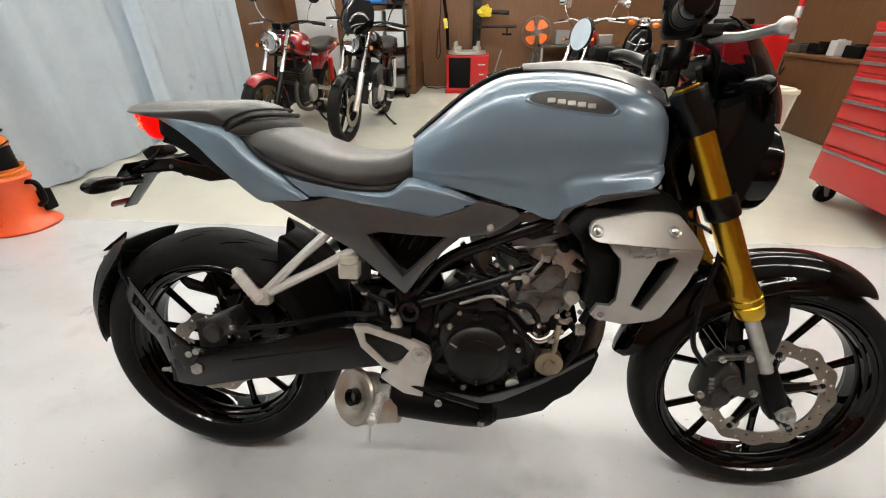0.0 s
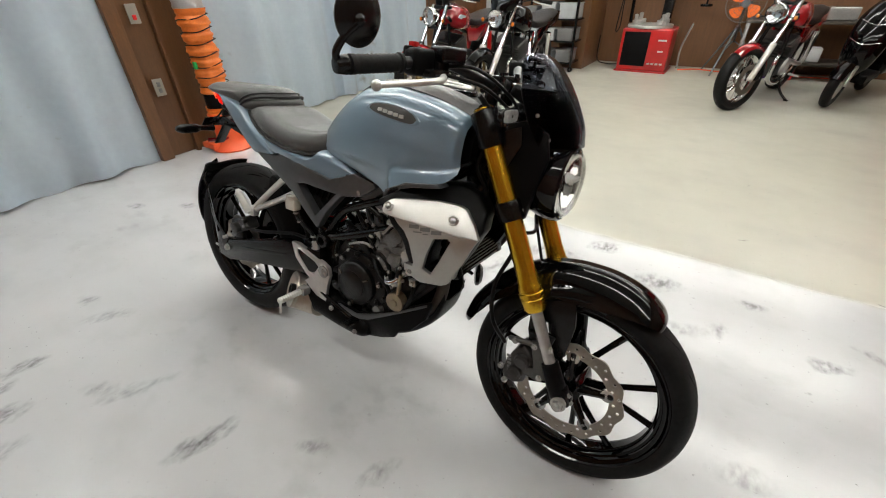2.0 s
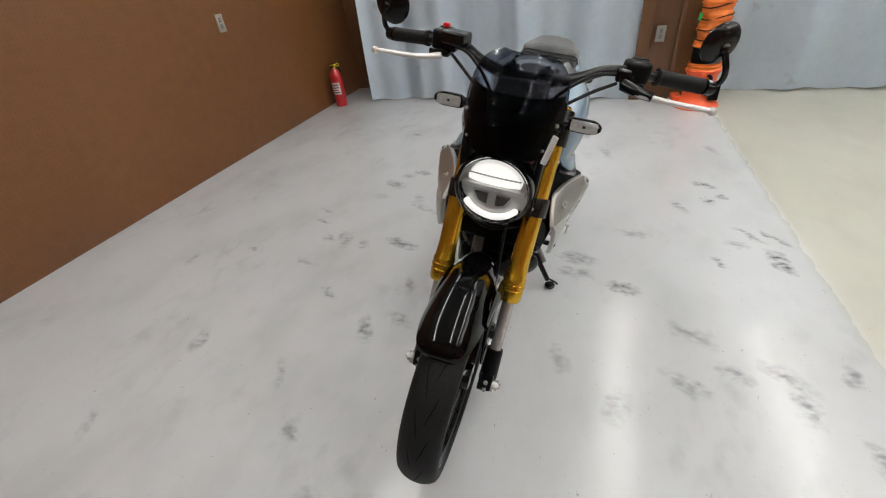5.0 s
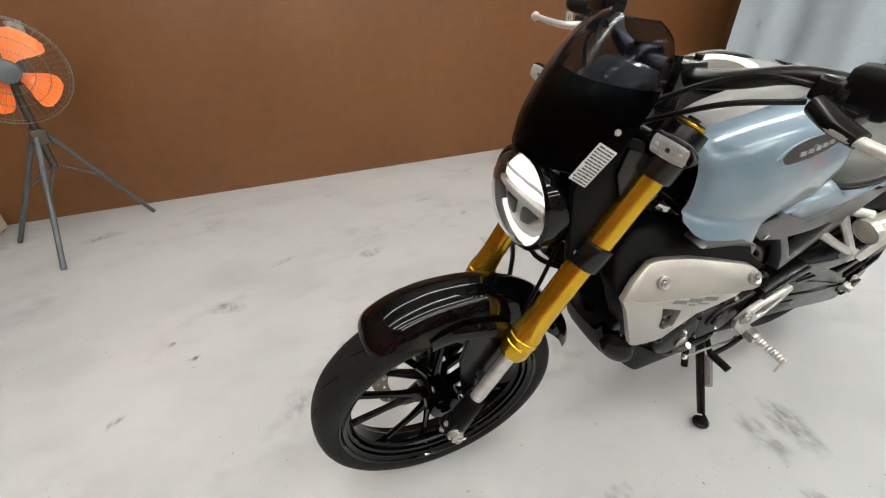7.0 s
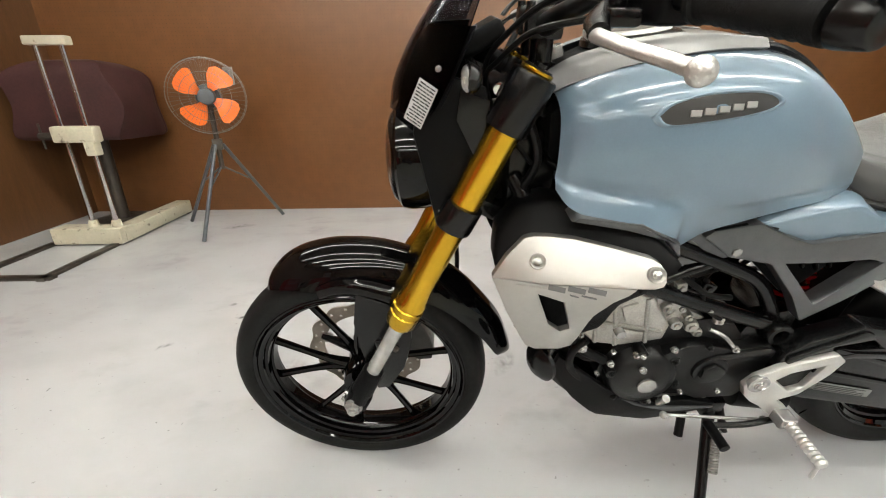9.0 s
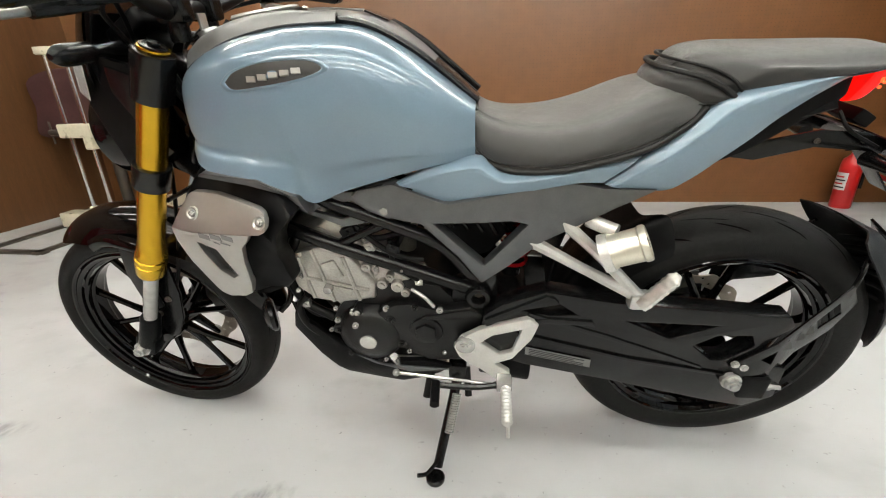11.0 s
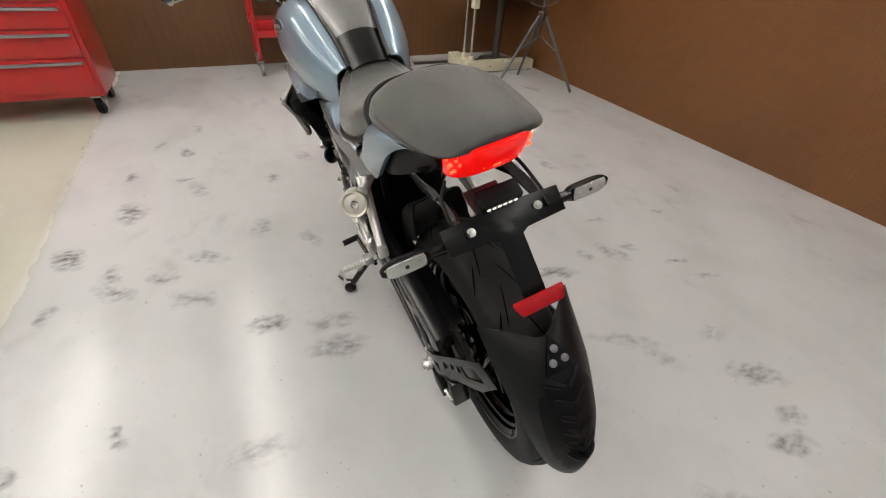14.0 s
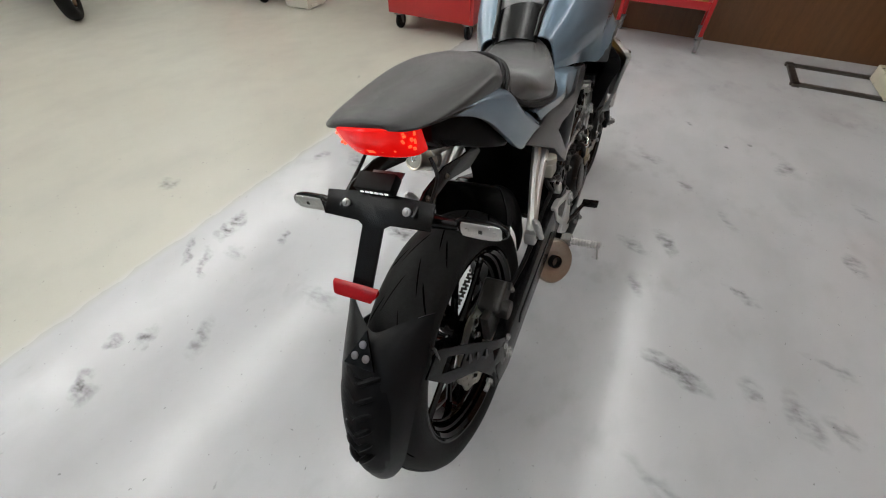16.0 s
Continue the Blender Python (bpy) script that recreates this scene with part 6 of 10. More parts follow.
cyl(bm, (0.566, -0.12, 0.35), (0.566, -0.132, 0.35), 0.016, n=20, bevel=0.002)
bp("sight_glass", bm, BLACK_GLOSS, engine)
bm = bmesh.new()
tube(bm, [(0.78, -0.08, 0.36), (0.79, -0.11, 0.42), (0.8, -0.105, 0.5), (0.84, -0.07, 0.58)], 0.011, n=10)
tube(bm, [(0.82, -0.06, 0.55), (0.87, -0.09, 0.52), (0.9, -0.1, 0.56)], 0.012, n=10)
tube(bm, [(0.8, 0.09, 0.4), (0.84, 0.1, 0.41), (0.885, 0.085, 0.46), (0.91, 0.08, 0.54)], 0.01, n=10)
tube(bm, [(0.6, -0.09, 0.62), (0.64, -0.09, 0.56), (0.68, -0.085, 0.52), (0.7, -0.08, 0.46)], 0.006, n=8)
tube(bm, [(0.62, 0.07, 0.63), (0.65, 0.075, 0.57), (0.68, 0.07, 0.54)], 0.006, n=8)
bp("hose", bm, CABLE_BLACK, engine, "black rubber hose", kind="stuff")
for z in (0.43, 0.47):
    bm = bmesh.new()
    tube(bm, [(0.76 + (z - 0.43), -0.1, z), (0.775 + (z - 0.43), -0.118, z - 0.003), (0.79 + (z - 0.43), -0.11, z)], 0.006, n=8)
    bp("hose_clip", bm, STEEL, engine)
# smaller engine fittings: clutch cover bolts, master cylinder, wiring, connectors and clips
for k in range(9):
    a = radians(40 * k + 12)
    q = Vector((0.64 + 0.089 * math.cos(a), -0.113, 0.378 + 0.089 * math.sin(a)))
    bm = bmesh.new()
    cyl(bm, q + Vector((0, 0.012, 0)), q - Vector((0, 0.006, 0)), 0.0105, 0.0095, n=14, bevel=0.002)
    bp("case_boss", bm, ENGINE_BLACK, engine)
    bm = bmesh.new()
    bolt(bm, q - Vector((0, 0.007, 0)), 0.0052, (0, -1, 0), 0.003)
    bp("case_bolt", bm, STEEL if k % 3 == 0 else ENGINE_BLACK, engine)
bm = bmesh.new()
lathe(bm, [(0.0, 0), (0.043, 0.0), (0.046, 0.002), (0.045, 0.004), (0.04, 0.0025), (0, 0.0025)], (0.64, -0.141, 0.378), n=44)
bp("cover_disc", bm, ENGINE_BLACK, cv, "smooth round centre of the clutch cover")
bm = bmesh.new()
cyl(bm, (0.478, -0.116, 0.392), (0.462, -0.116, 0.462), 0.011, n=16, bevel=0.002)
box(bm, (0.47, -0.116, 0.43), (0.034, 0.02, 0.018), 0.003, Matrix.Rotation(radians(12), 4, "Y"))
mcyl = bp("master_cylinder", bm, ALU, label="small alloy rear brake master cylinder")
bm = bmesh.new()
cyl(bm, (0.482, -0.116, 0.392), (0.497, -0.118, 0.318), 0.0042, n=10)
cyl(bm, (0.489, -0.116, 0.36), (0.491, -0.116, 0.35), 0.008, n=6)
bp("push_rod", bm, STEEL, mcyl, "steel push rod")
bm = bmesh.new()
tube(bm, [(0.462, -0.116, 0.462), (0.452, -0.122, 0.49), (0.42, -0.122, 0.505), (0.385, -0.116, 0.52), (0.375, -0.115, 0.545)], 0.0055, n=10)
bp("hose", bm, CABLE_BLACK, mcyl)
for q in ((0.458, -0.12, 0.478), (0.4, -0.12, 0.512), (0.378, -0.116, 0.535)):
    bm = bmesh.new()
    lathe(bm, [(0.006, -0.003), (0.0085, -0.003), (0.0085, 0.003), (0.006, 0.003)], q, axis="z", n=14)
    bp("clip", bm, STEEL, mcyl)
# angular facets of the dark casting and the pipes over it
for pts, y0, y1 in (([(0.74, 0.55), (0.77, 0.585), (0.8, 0.59), (0.79, 0.545), (0.765, 0.53)], -0.124, -0.113), ([(0.803, 0.535), (0.815, 0.58), (0.84, 0.572), (0.834, 0.53)], -0.122, -0.113),
                    ([(0.73, 0.5), (0.742, 0.523), (0.765, 0.52), (0.75, 0.478), (0.736, 0.475)], -0.121, -0.113), ([(0.806, 0.5), (0.81, 0.518), (0.83, 0.515), (0.822, 0.49)], -0.12, -0.112)):
    bm = bmesh.new()
    plate(bm, pts, y0, y1, bevel=0.003)
    bp("casting_rib", bm, ENGINE_DARK, engine, "", sharp=20)
for pts, r, m_, nm in (([(0.67, -0.1, 0.53), (0.7, -0.112, 0.555), (0.735, -0.118, 0.565), (0.765, -0.112, 0.6)], 0.0045, STEEL, "pipe"), ([(0.62, -0.098, 0.555), (0.66, -0.108, 0.545), (0.69, -0.112, 0.525), (0.705, -0.108, 0.49)], 0.005, CABLE_BLACK, "hose"),
                       ([(0.66, -0.1, 0.63), (0.68, -0.108, 0.59), (0.71, -0.11, 0.565), (0.72, -0.105, 0.53)], 0.0065, CABLE_BLACK, "hose"), ([(0.82, -0.118, 0.6), (0.856, -0.122, 0.575), (0.866, -0.12, 0.52), (0.85, -0.118, 0.47)], 0.008, CABLE_BLACK, "hose"),
                       ([(0.79, -0.11, 0.63), (0.83, -0.112, 0.622), (0.87, -0.105, 0.6)], 0.0055, CABLE_BLACK, "hose"), ([(0.56, -0.102, 0.5), (0.548, -0.108, 0.46), (0.555, -0.11, 0.42)], 0.005, CABLE_BLACK, "cable"),
                       ([(0.6, 0.096, 0.545), (0.65, 0.104, 0.56), (0.7, 0.1, 0.595), (0.74, 0.09, 0.63)], 0.0055, CABLE_BLACK, "hose"), ([(0.58, 0.1, 0.49), (0.62, 0.108, 0.51), (0.655, 0.106, 0.545), (0.66, 0.1, 0.59)], 0.0045, CABLE_BLACK, "cable"),
                       ([(0.845, 0.108, 0.46), (0.868, 0.11, 0.43), (0.862, 0.108, 0.38), (0.82, 0.11, 0.34)], 0.0075, CABLE_BLACK, "hose"), ([(0.58, 0.128, 0.455), (0.6, 0.122, 0.475), (0.625, 0.112, 0.485)], 0.004, STEEL, "pipe")):
    bm = bmesh.new()
    tube(bm, pts, r, n=10)
    bp(nm, bm, m_, engine)
for q, size, turn, m_ in (((0.665, -0.104, 0.568), (0.026, 0.016, 0.018), 20, BLACK_SATIN), ((0.725, -0.11, 0.6), (0.022, 0.016, 0.024), -15, BLACK_SATIN), ((0.6, -0.104, 0.55), (0.03, 0.014, 0.016), 35, BLACK), ((0.69, -0.11, 0.545), (0.014, 0.012, 0.014), 10, ALU),
                          ((0.765, -0.12, 0.605), (0.02, 0.016, 0.014), 12, ENGINE), ((0.848, -0.118, 0.452), (0.02, 0.016, 0.02), 0, STEEL), ((0.655, 0.1, 0.575), (0.024, 0.016, 0.018), -20, BLACK_SATIN), ((0.7, 0.098, 0.575), (0.018, 0.014, 0.02), 15, ENGINE),
                          ((0.735, 0.1, 0.61), (0.03, 0.016, 0.016), 25, BLACK), ((0.61, 0.104, 0.5), (0.016, 0.014, 0.014), 0, ALU), ((0.852, 0.108, 0.44), (0.018, 0.014, 0.016), 0, STEEL)):
    bm = bmesh.new()
    box(bm, q, size, 0.003, Matrix.Rotation(radians(turn), 4, "Y"))
    e = 1 if q[1] > 0 else -1
    cyl(bm, (q[0], q[1] + e * size[1] * 0.4, q[2]), (q[0], q[1] + e * (size[1] * 0.5 + 0.004), q[2]), min(size[0], size[2]) * 0.28, n=12, bevel=0.0008)
    bp("connector", bm, m_, engine)
for q in ((0.672, -0.112, 0.583), (0.70, -0.116, 0.58), (0.742, -0.122, 0.57), (0.782, -0.124, 0.598), (0.836, -0.12, 0.604), (0.854, -0.124, 0.545), (0.69, -0.116, 0.512), (0.725, -0.119, 0.487), (0.765, -0.124, 0.458), (0.846, -0.112, 0.488), (0.6, -0.112, 0.472), (0.552, -0.112, 0.44),
          (0.64, 0.112, 0.53), (0.69, 0.112, 0.532), (0.716, 0.11, 0.56), (0.845, 0.11, 0.51), (0.86, 0.112, 0.475), (0.79, 0.112, 0.43), (0.81, 0.112, 0.37), (0.565, 0.128, 0.33), (0.64, 0.128, 0.33), (0.695, 0.126, 0.3)):
    bm = bmesh.new()
    bolt(bm, q, 0.0046, (0, 1 if q[1] > 0 else -1, 0.15), 0.0035)
    bp("case_bolt", bm, STEEL, engine)
# radiator
bm = bmesh.new()
box(bm, (0, 0, 0), (0.026, 0.24, 0.2), 0.006)
for s in (-1, 1):
    box(bm, (0, s * 0.118, 0), (0.034, 0.03, 0.2), 0.006)
RADM = Matrix.Translation((0.945, 0, 0.605)) @ Matrix.Rotation(radians(-18), 4, "Y")
bmesh.ops.transform(bm, matrix=RADM, verts=bm.verts)
rad = bp("radiator", bm, BLACK_SATIN, label="black finned radiator between silver shrouds")
for k in range(22):
    bm = bmesh.new()
    box(bm, (0.015, 0, -0.09 + k * 0.0085), (0.004, 0.2, 0.003))
    bmesh.ops.transform(bm, matrix=RADM, verts=bm.verts)
    bp("fin", bm, BLACK_SATIN, rad)
bm = bmesh.new()
box(bm, (0.9, 0, 0.62), (0.04, 0.18, 0.16), 0.01)
bp("radiator_fan", bm, BLACK)
SLOT = [(0.914, 0.541), (0.936, 0.53), (0.962, 0.58), (0.984, 0.63), (0.976, 0.637), (0.944, 0.63), (0.926, 0.585)]
for s in (1, -1):
    fold = lambda x: 0.668 - 0.13 * (x - 0.84)
    shy = lambda x, y, z: (x, y + 0.006 + 0.3 * (0.92 - x) * min(1, max(0.15 if x < 0.92 else 0.6, (z - 0.56) / 0.08)) - 0.72 * max(0, z - fold(x)) - 0.2 * max(0, x - 0.985) - 0.16 * max(0, 0.64 - z) - 0.3 * max(0, 0.56 - z) * (x < 0.9), z)
    bm = bmesh.new()
    crease = [(x, fold(x)) for x in (1.039, 0.985, 0.93, 0.885, 0.85)]
    plate(bm, [(0.8165, 0.681), (0.8165, 0.691), (0.822, 0.699), (0.832, 0.7035), (0.877, 0.708), (0.925, 0.711), (0.96, 0.709), (0.98, 0.7065), (0.993, 0.701), (1.019, 0.672)] + [(x, z + 0.0003) for x, z in crease] + [(0.83, 0.6705), (0.82, 0.675)], 0.182, 0.194, bevel=0.0015, warp=shy)
    foot = [(0.905, 0.499), (0.862, 0.499), (0.849, 0.512), (0.857, 0.537), (0.88, 0.535), (0.887, 0.551), (0.882, 0.61)] if s < 0 else [(0.925, 0.512), (0.908, 0.522), (0.9, 0.545), (0.89, 0.6)]
    plate(bm, [(x, z - 0.0003) for x, z in crease[::-1]] + [(1.03, 0.622), (1.014, 0.583), (0.986, 0.527), (0.978, 0.513), (0.962, 0.505)] + foot + [(0.874, 0.638), (0.858, 0.654)],
          0.182, 0.194, [[(0.918, 0.566), (0.931, 0.557), (0.951, 0.572), (0.974, 0.632), (0.936, 0.623)] if s > 0 else SLOT], bevel=0.0015, warp=shy)
    shroud = bp("radiator_shroud", flip(bm, s), SILVER, label="satin silver radiator shroud with a slot", sharp=25)
    bm = bmesh.new()
    if s > 0:
        plate(bm, [(0.951, 0.566), (0.966, 0.566), (0.988, 0.632), (0.976, 0.638)], 0.166, 0.181, warp=shy)
    else:
        plate(bm, [(0.938, 0.528), (0.99, 0.528), (1.008, 0.6), (1.008, 0.63), (0.986, 0.63), (0.964, 0.58)], 0.17, 0.183, warp=shy)
    bp("slot_floor", flip(bm, s), SILVER, shroud)
    for q in ((0.828, 0.687), (0.976, 0.677), (0.868, 0.513))[:2 if s > 0 else 3]:
        at = Vector(shy(q[0], 0.194, q[1]))
        way = Vector((0.15, 1, 0.6 if q[1] > 0.6 else 0.1)).normalized()
        bm = bmesh.new()
        lathe(bm, [(0.0, 0.0005), (0.006, 0.001), (0.0085, 0.0035), (0.0105, 0.0042), (0.0118, 0.003), (0.012, -0.003), (0.0, -0.003)], at, axis="z", n=24, m=way.to_track_quat("Z", "Y").to_matrix().to_4x4())
        dish = bp("bolt_cup", flip(bm, s), SILVER, shroud, "round cup moulded for the bolt")
        bm = bmesh.new()
        bolt(bm, at + way * 0.001, 0.0058, way, 0.004)
        bp("bolt", flip(bm, s), STEEL, dish)
    bm = bmesh.new()
    for x0, x1, z0, z1 in ((0.887, 0.91, 0.648, 0.659), (0.913, 0.936, 0.645, 0.656), (0.939, 0.962, 0.642, 0.653), (0.897, 0.917, 0.639, 0.6435), (0.92, 0.932, 0.637, 0.6415)):
        plate(bm, [(x0, z0), (x1, z0 + 0.002), (x1, z1), (x0, z1 - 0.002)], 0.1945, 0.1952, warp=shy)
    bp("badge_print", flip(bm, s), LABEL_GREY, shroud, "printed grey badge shapes", kind="stuff")
    bm = bmesh.new()
    plate(bm, [(0.782, 0.69), (0.82, 0.718), (0.9, 0.742), (0.955, 0.745), (0.995, 0.73), (1.028, 0.69), (1.034, 0.65), (1.012, 0.595), (0.98, 0.535), (0.955, 0.49), (0.87, 0.492), (0.846, 0.52), (0.84, 0.6), (0.815, 0.655)], 0.12, 0.168, [] if s > 0 else [SLOT], bevel=0.008, warp=lambda x, y, z: shy(x, y - 0.004, z))
    bp("shroud_backing", flip(bm, s), BLACK, shroud, "matt black inner shroud")
    bm = bmesh.new()
    plate(bm, [(0.77, 0.68), (0.8, 0.712), (0.86, 0.73), (0.94, 0.745), (0.93, 0.752), (0.84, 0.74), (0.78, 0.71)], 0.13, 0.172, bevel=0.006)
    bp("shroud_top", flip(bm, s), GREY_DARK, shroud)
# horn
bm = bmesh.new()
lathe(bm, [(0, 0), (0.03, 0), (0.036, 0.004), (0.036, 0.012), (0.024, 0.022), (0, 0.026)], (0.922, 0.116, 0.415), n=28, m=Matrix.Rotation(radians(-60), 4, "Z"))
tube(bm, [(0.915, 0.11, 0.415), (0.895, 0.09, 0.44), (0.9, 0.07, 0.5)], 0.006, n=8)
bp("horn", bm, BLACK_SATIN, label="round black horn below the radiator")
# exhaust
bm = bmesh.new()
tube(bm, [(0.84, -0.02, 0.55), (0.895, -0.04, 0.5), (0.9, -0.05, 0.4), (0.85, -0.05, 0.3), (0.76, -0.06, 0.25), (0.66, -0.08, 0.235)], 0.018, n=14)
ex = bp("exhaust_pipe", bm, STEEL_DARK, label="dark exhaust header pipe")
bm = bmesh.new()
sheet(bm, [[(x, -0.095 + w * math.cos(a), z + h * math.sin(a)) for a in (2 * math.pi * i / 12 for i in range(12))] for x, w, h, z in ((0.69, 0.03, 0.022, 0.222), (0.66, 0.045, 0.04, 0.225), (0.58, 0.05, 0.05, 0.236), (0.48, 0.05, 0.055, 0.25), (0.425, 0.05, 0.055, 0.257))], 18, 26, wrap=True)
bp("muffler", bm, BLACK, ex, "matt black short muffler")
MUFF_N = Vector((-0.5, -0.787, 0.347)).normalized()
MUFF_C = Vector((0.366, -0.137, 0.262))
MUFF_M = MUFF_N.to_track_quat("Z", "Y").to_matrix().to_4x4()
e1 = (Vector((0, 1, 0)) + MUFF_N * 0.787).normalized()
e2 = (-MUFF_N).cross(e1)
bm = bmesh.new()
rows = []
for k in (0.0, 0.12, 0.4, 0.7, 1.0):
    row = []
    for i in range(20):
        a = 2 * math.pi * i / 20
        p = MUFF_C - MUFF_N * 0.008 + (e1 * math.cos(a) + e2 * math.sin(a)) * 0.062
        q = Vector((0.468, -0.1 + 0.048 * math.cos(a), 0.232 + 0.05 * math.sin(a)))
        row.append(tuple(p.lerp(q, k)))
    rows.append(row)
sheet(bm, rows, 18, 48, wrap=True)
bp("muffler_tail", bm, EXHAUST, ex, "bare bronze-tinted steel rear of the muffler")
bm = bmesh.new()
lathe(bm, [(0.019, -0.03), (0.0215, -0.012), (0.03, -0.008), (0.05, 0.0), (0.06, 0.002), (0.064, -0.003), (0.0635, -0.011), (0.058, -0.016), (0.02, -0.045)], MUFF_C, axis="z", n=56, m=MUFF_M)
bp("muffler_cap", bm, EXHAUST, ex, "round brushed steel muffler end")
bm = bmesh.new()
lathe(bm, [(0.0, -0.03), (0.014, -0.03), (0.0145, 0.008), (0.0185, 0.008), (0.019, -0.02), (0.018, -0.035), (0, -0.035)], MUFF_C, axis="z", n=28, m=MUFF_M)
bp("outlet", bm, BLACK, ex)
for q in ((0.56, -0.147, 0.268), (0.655, -0.142, 0.218)):
    bm = bmesh.new()
    bolt(bm, q, 0.0075, (0, -1, 0), 0.004)
    bp("bolt", bm, STEEL, ex)
# belly cowl
for s in (1, -1):
    bm = bmesh.new()
    if s > 0:
        line = [(0.55, 0.285), (0.615, 0.3), (0.7, 0.294), (0.79, 0.34), (0.888, 0.41), (0.9, 0.365), (0.85, 0.3), (0.79, 0.248), (0.72, 0.222), (0.67, 0.206), (0.62, 0.23)]
    else:
        line = [(0.525, 0.272), (0.576, 0.286), (0.65, 0.278), (0.72, 0.305), (0.81, 0.352), (0.894, 0.397), (0.901, 0.383), (0.889, 0.34), (0.848, 0.292), (0.812, 0.276), (0.792, 0.244), (0.74, 0.214), (0.681, 0.19), (0.66, 0.21), (0.589, 0.241)]
    plate(bm, line, 0.112, 0.126, bevel=0.004, warp=lambda x, y, z: (x, y - 0.35 * max(0, 0.27 - z) - 0.25 * max(0, x - 0.8), z))
    cw = bp("belly_panel", flip(bm, s), BLACK, label="matt black belly cowl side")
    # ridge facet in lighter graphite: the sheen it catches is put into its colour
    bm = bmesh.new()
    plate(bm, [(0.555, 0.28), (0.7, 0.288), (0.76, 0.315), (0.72, 0.29), (0.64, 0.268)] if s > 0 else [(0.562, 0.279), (0.58, 0.284), (0.65, 0.276), (0.73, 0.307), (0.81, 0.349), (0.89, 0.391), (0.89, 0.383), (0.79, 0.328), (0.7, 0.274), (0.655, 0.26), (0.61, 0.263)], 0.1255, 0.13, bevel=0.0015, warp=lambda x, y, z: (x, y - 0.25 * max(0, x - 0.8), z))
    bp("belly_ridge_sheen", flip(bm, s), GREY_DARK, cw)
bm = bmesh.new()
sheet(bm, [[(x, -w, z + 0.03), (x, -w * 0.7, z), (x, w * 0.7, z), (x, w, z + 0.03)] for x, w, z in ((0.6, 0.1, 0.225), (0.68, 0.1, 0.202), (0.78, 0.1, 0.232), (0.85, 0.09, 0.272), (0.895, 0.075, 0.32), (0.918, 0.06, 0.385))], 18, 12, 0.003)
bp("belly_tray", bm, BLACK, label="matt black belly cowl underside")

# foot pegs and levers
def outward(bm, s):
    bmesh.ops.translate(bm, vec=(0, 0.016 if s > 0 else 0, 0), verts=bm.verts)
    return bm


for s in (1, -1):
    bm = bmesh.new()
    if s > 0:
        line = [(0.379, 0.436), (0.398, 0.452), (0.49, 0.421), (0.527, 0.397), (0.543, 0.372), (0.532, 0.345), (0.512, 0.325), (0.49, 0.312), (0.455, 0.28), (0.432, 0.282), (0.428, 0.303), (0.46, 0.328), (0.425, 0.345), (0.39, 0.4)]
        gap = [(0.41, 0.424), (0.466, 0.406), (0.488, 0.386), (0.45, 0.354), (0.426, 0.364)]
    else:
        line = [(0.375, 0.44), (0.404, 0.442), (0.477, 0.42), (0.514, 0.408), (0.538, 0.396), (0.544, 0.37), (0.534, 0.34), (0.527, 0.31), (0.522, 0.258), (0.502, 0.262), (0.487, 0.277), (0.45, 0.302), (0.43, 0.318), (0.452, 0.336), (0.437, 0.344), (0.39, 0.39)]
        gap = [(0.401, 0.402), (0.398, 0.425), (0.41, 0.424), (0.478, 0.402), (0.496, 0.388), (0.47, 0.352), (0.446, 0.356)]
    plate(bm, line, 0.122, 0.136, [gap], bevel=0.003)
    hp = bp("heel_plate", flip(outward(bm, s), s), ALU, label="cast alloy foot peg bracket with a triangular guard")
    bm = bmesh.new()
    cyl(bm, (0.519, 0.13, 0.38), (0.519, 0.141, 0.38), 0.02, n=28, bevel=0.002)
    bolt(bm, (0.519, 0.142, 0.38), 0.01, (0, 1, 0), 0.003)
    bp("bolt", flip(outward(bm, s), s), STEEL, hp)
    bm = bmesh.new()
    box(bm, (0.44, 0.15, 0.29), (0.032, 0.03, 0.026), 0.005)
    cyl(bm, (0.428, 0.158, 0.29), (0.452, 0.158, 0.29), 0.008, n=12)
    bp("peg_hinge", flip(outward(bm, s), s), STEEL, hp)
    bm = bmesh.new()
    lathe(bm, [(0, 0)] + [(0.0112 if k % 2 else 0.0092, 0.002 + 0.0042 * k) for k in range(20)] + [(0.008, 0.087), (0, 0.089)], (0.437, 0.158, 0.289), n=14)
    cyl(bm, (0.435, 0.238, 0.284), (0.433, 0.24, 0.242), 0.0035, n=8)
    bp("foot_peg", flip(outward(bm, s), s), ALU, hp, "ribbed alloy foot peg")
    # passenger pegs
    shift = Vector((0.028, 0.014, 0.006)) if s > 0 else Vector()
    bm = bmesh.new()
    tube(bm, [(0.325, 0.104, 0.636), (0.25, 0.118, 0.568), (0.188, 0.132, 0.505)], [0.011, 0.0095, 0.011], n=8)
    tube(bm, [(0.38, 0.104, 0.6), (0.28, 0.118, 0.548), (0.182, 0.132, 0.5)], [0.012, 0.0095, 0.012], n=8)
    box(bm, (0.184, 0.134, 0.497), (0.036, 0.026, 0.03), 0.006)
    bmesh.ops.translate(bm, vec=shift, verts=bm.verts)
    pb = bp("passenger_bracket", flip(bm, s), ALU, label="forked alloy passenger peg bracket")
    bm = bmesh.new()
    tube(bm, [(0.186 - 0.043 * f, 0.152 + 0.006 * f, 0.497 + 0.071 * f) for f in (i / 14 for i in range(15))], [0.012] + [0.0135 if i % 2 else 0.0115 for i in range(12)] + [0.009, 0.006], n=8, steps=30, flat=0.6)
    bmesh.ops.translate(bm, vec=shift, verts=bm.verts)
    bp("passenger_peg", flip(bm, s), ALU, pb, "folded alloy passenger peg")
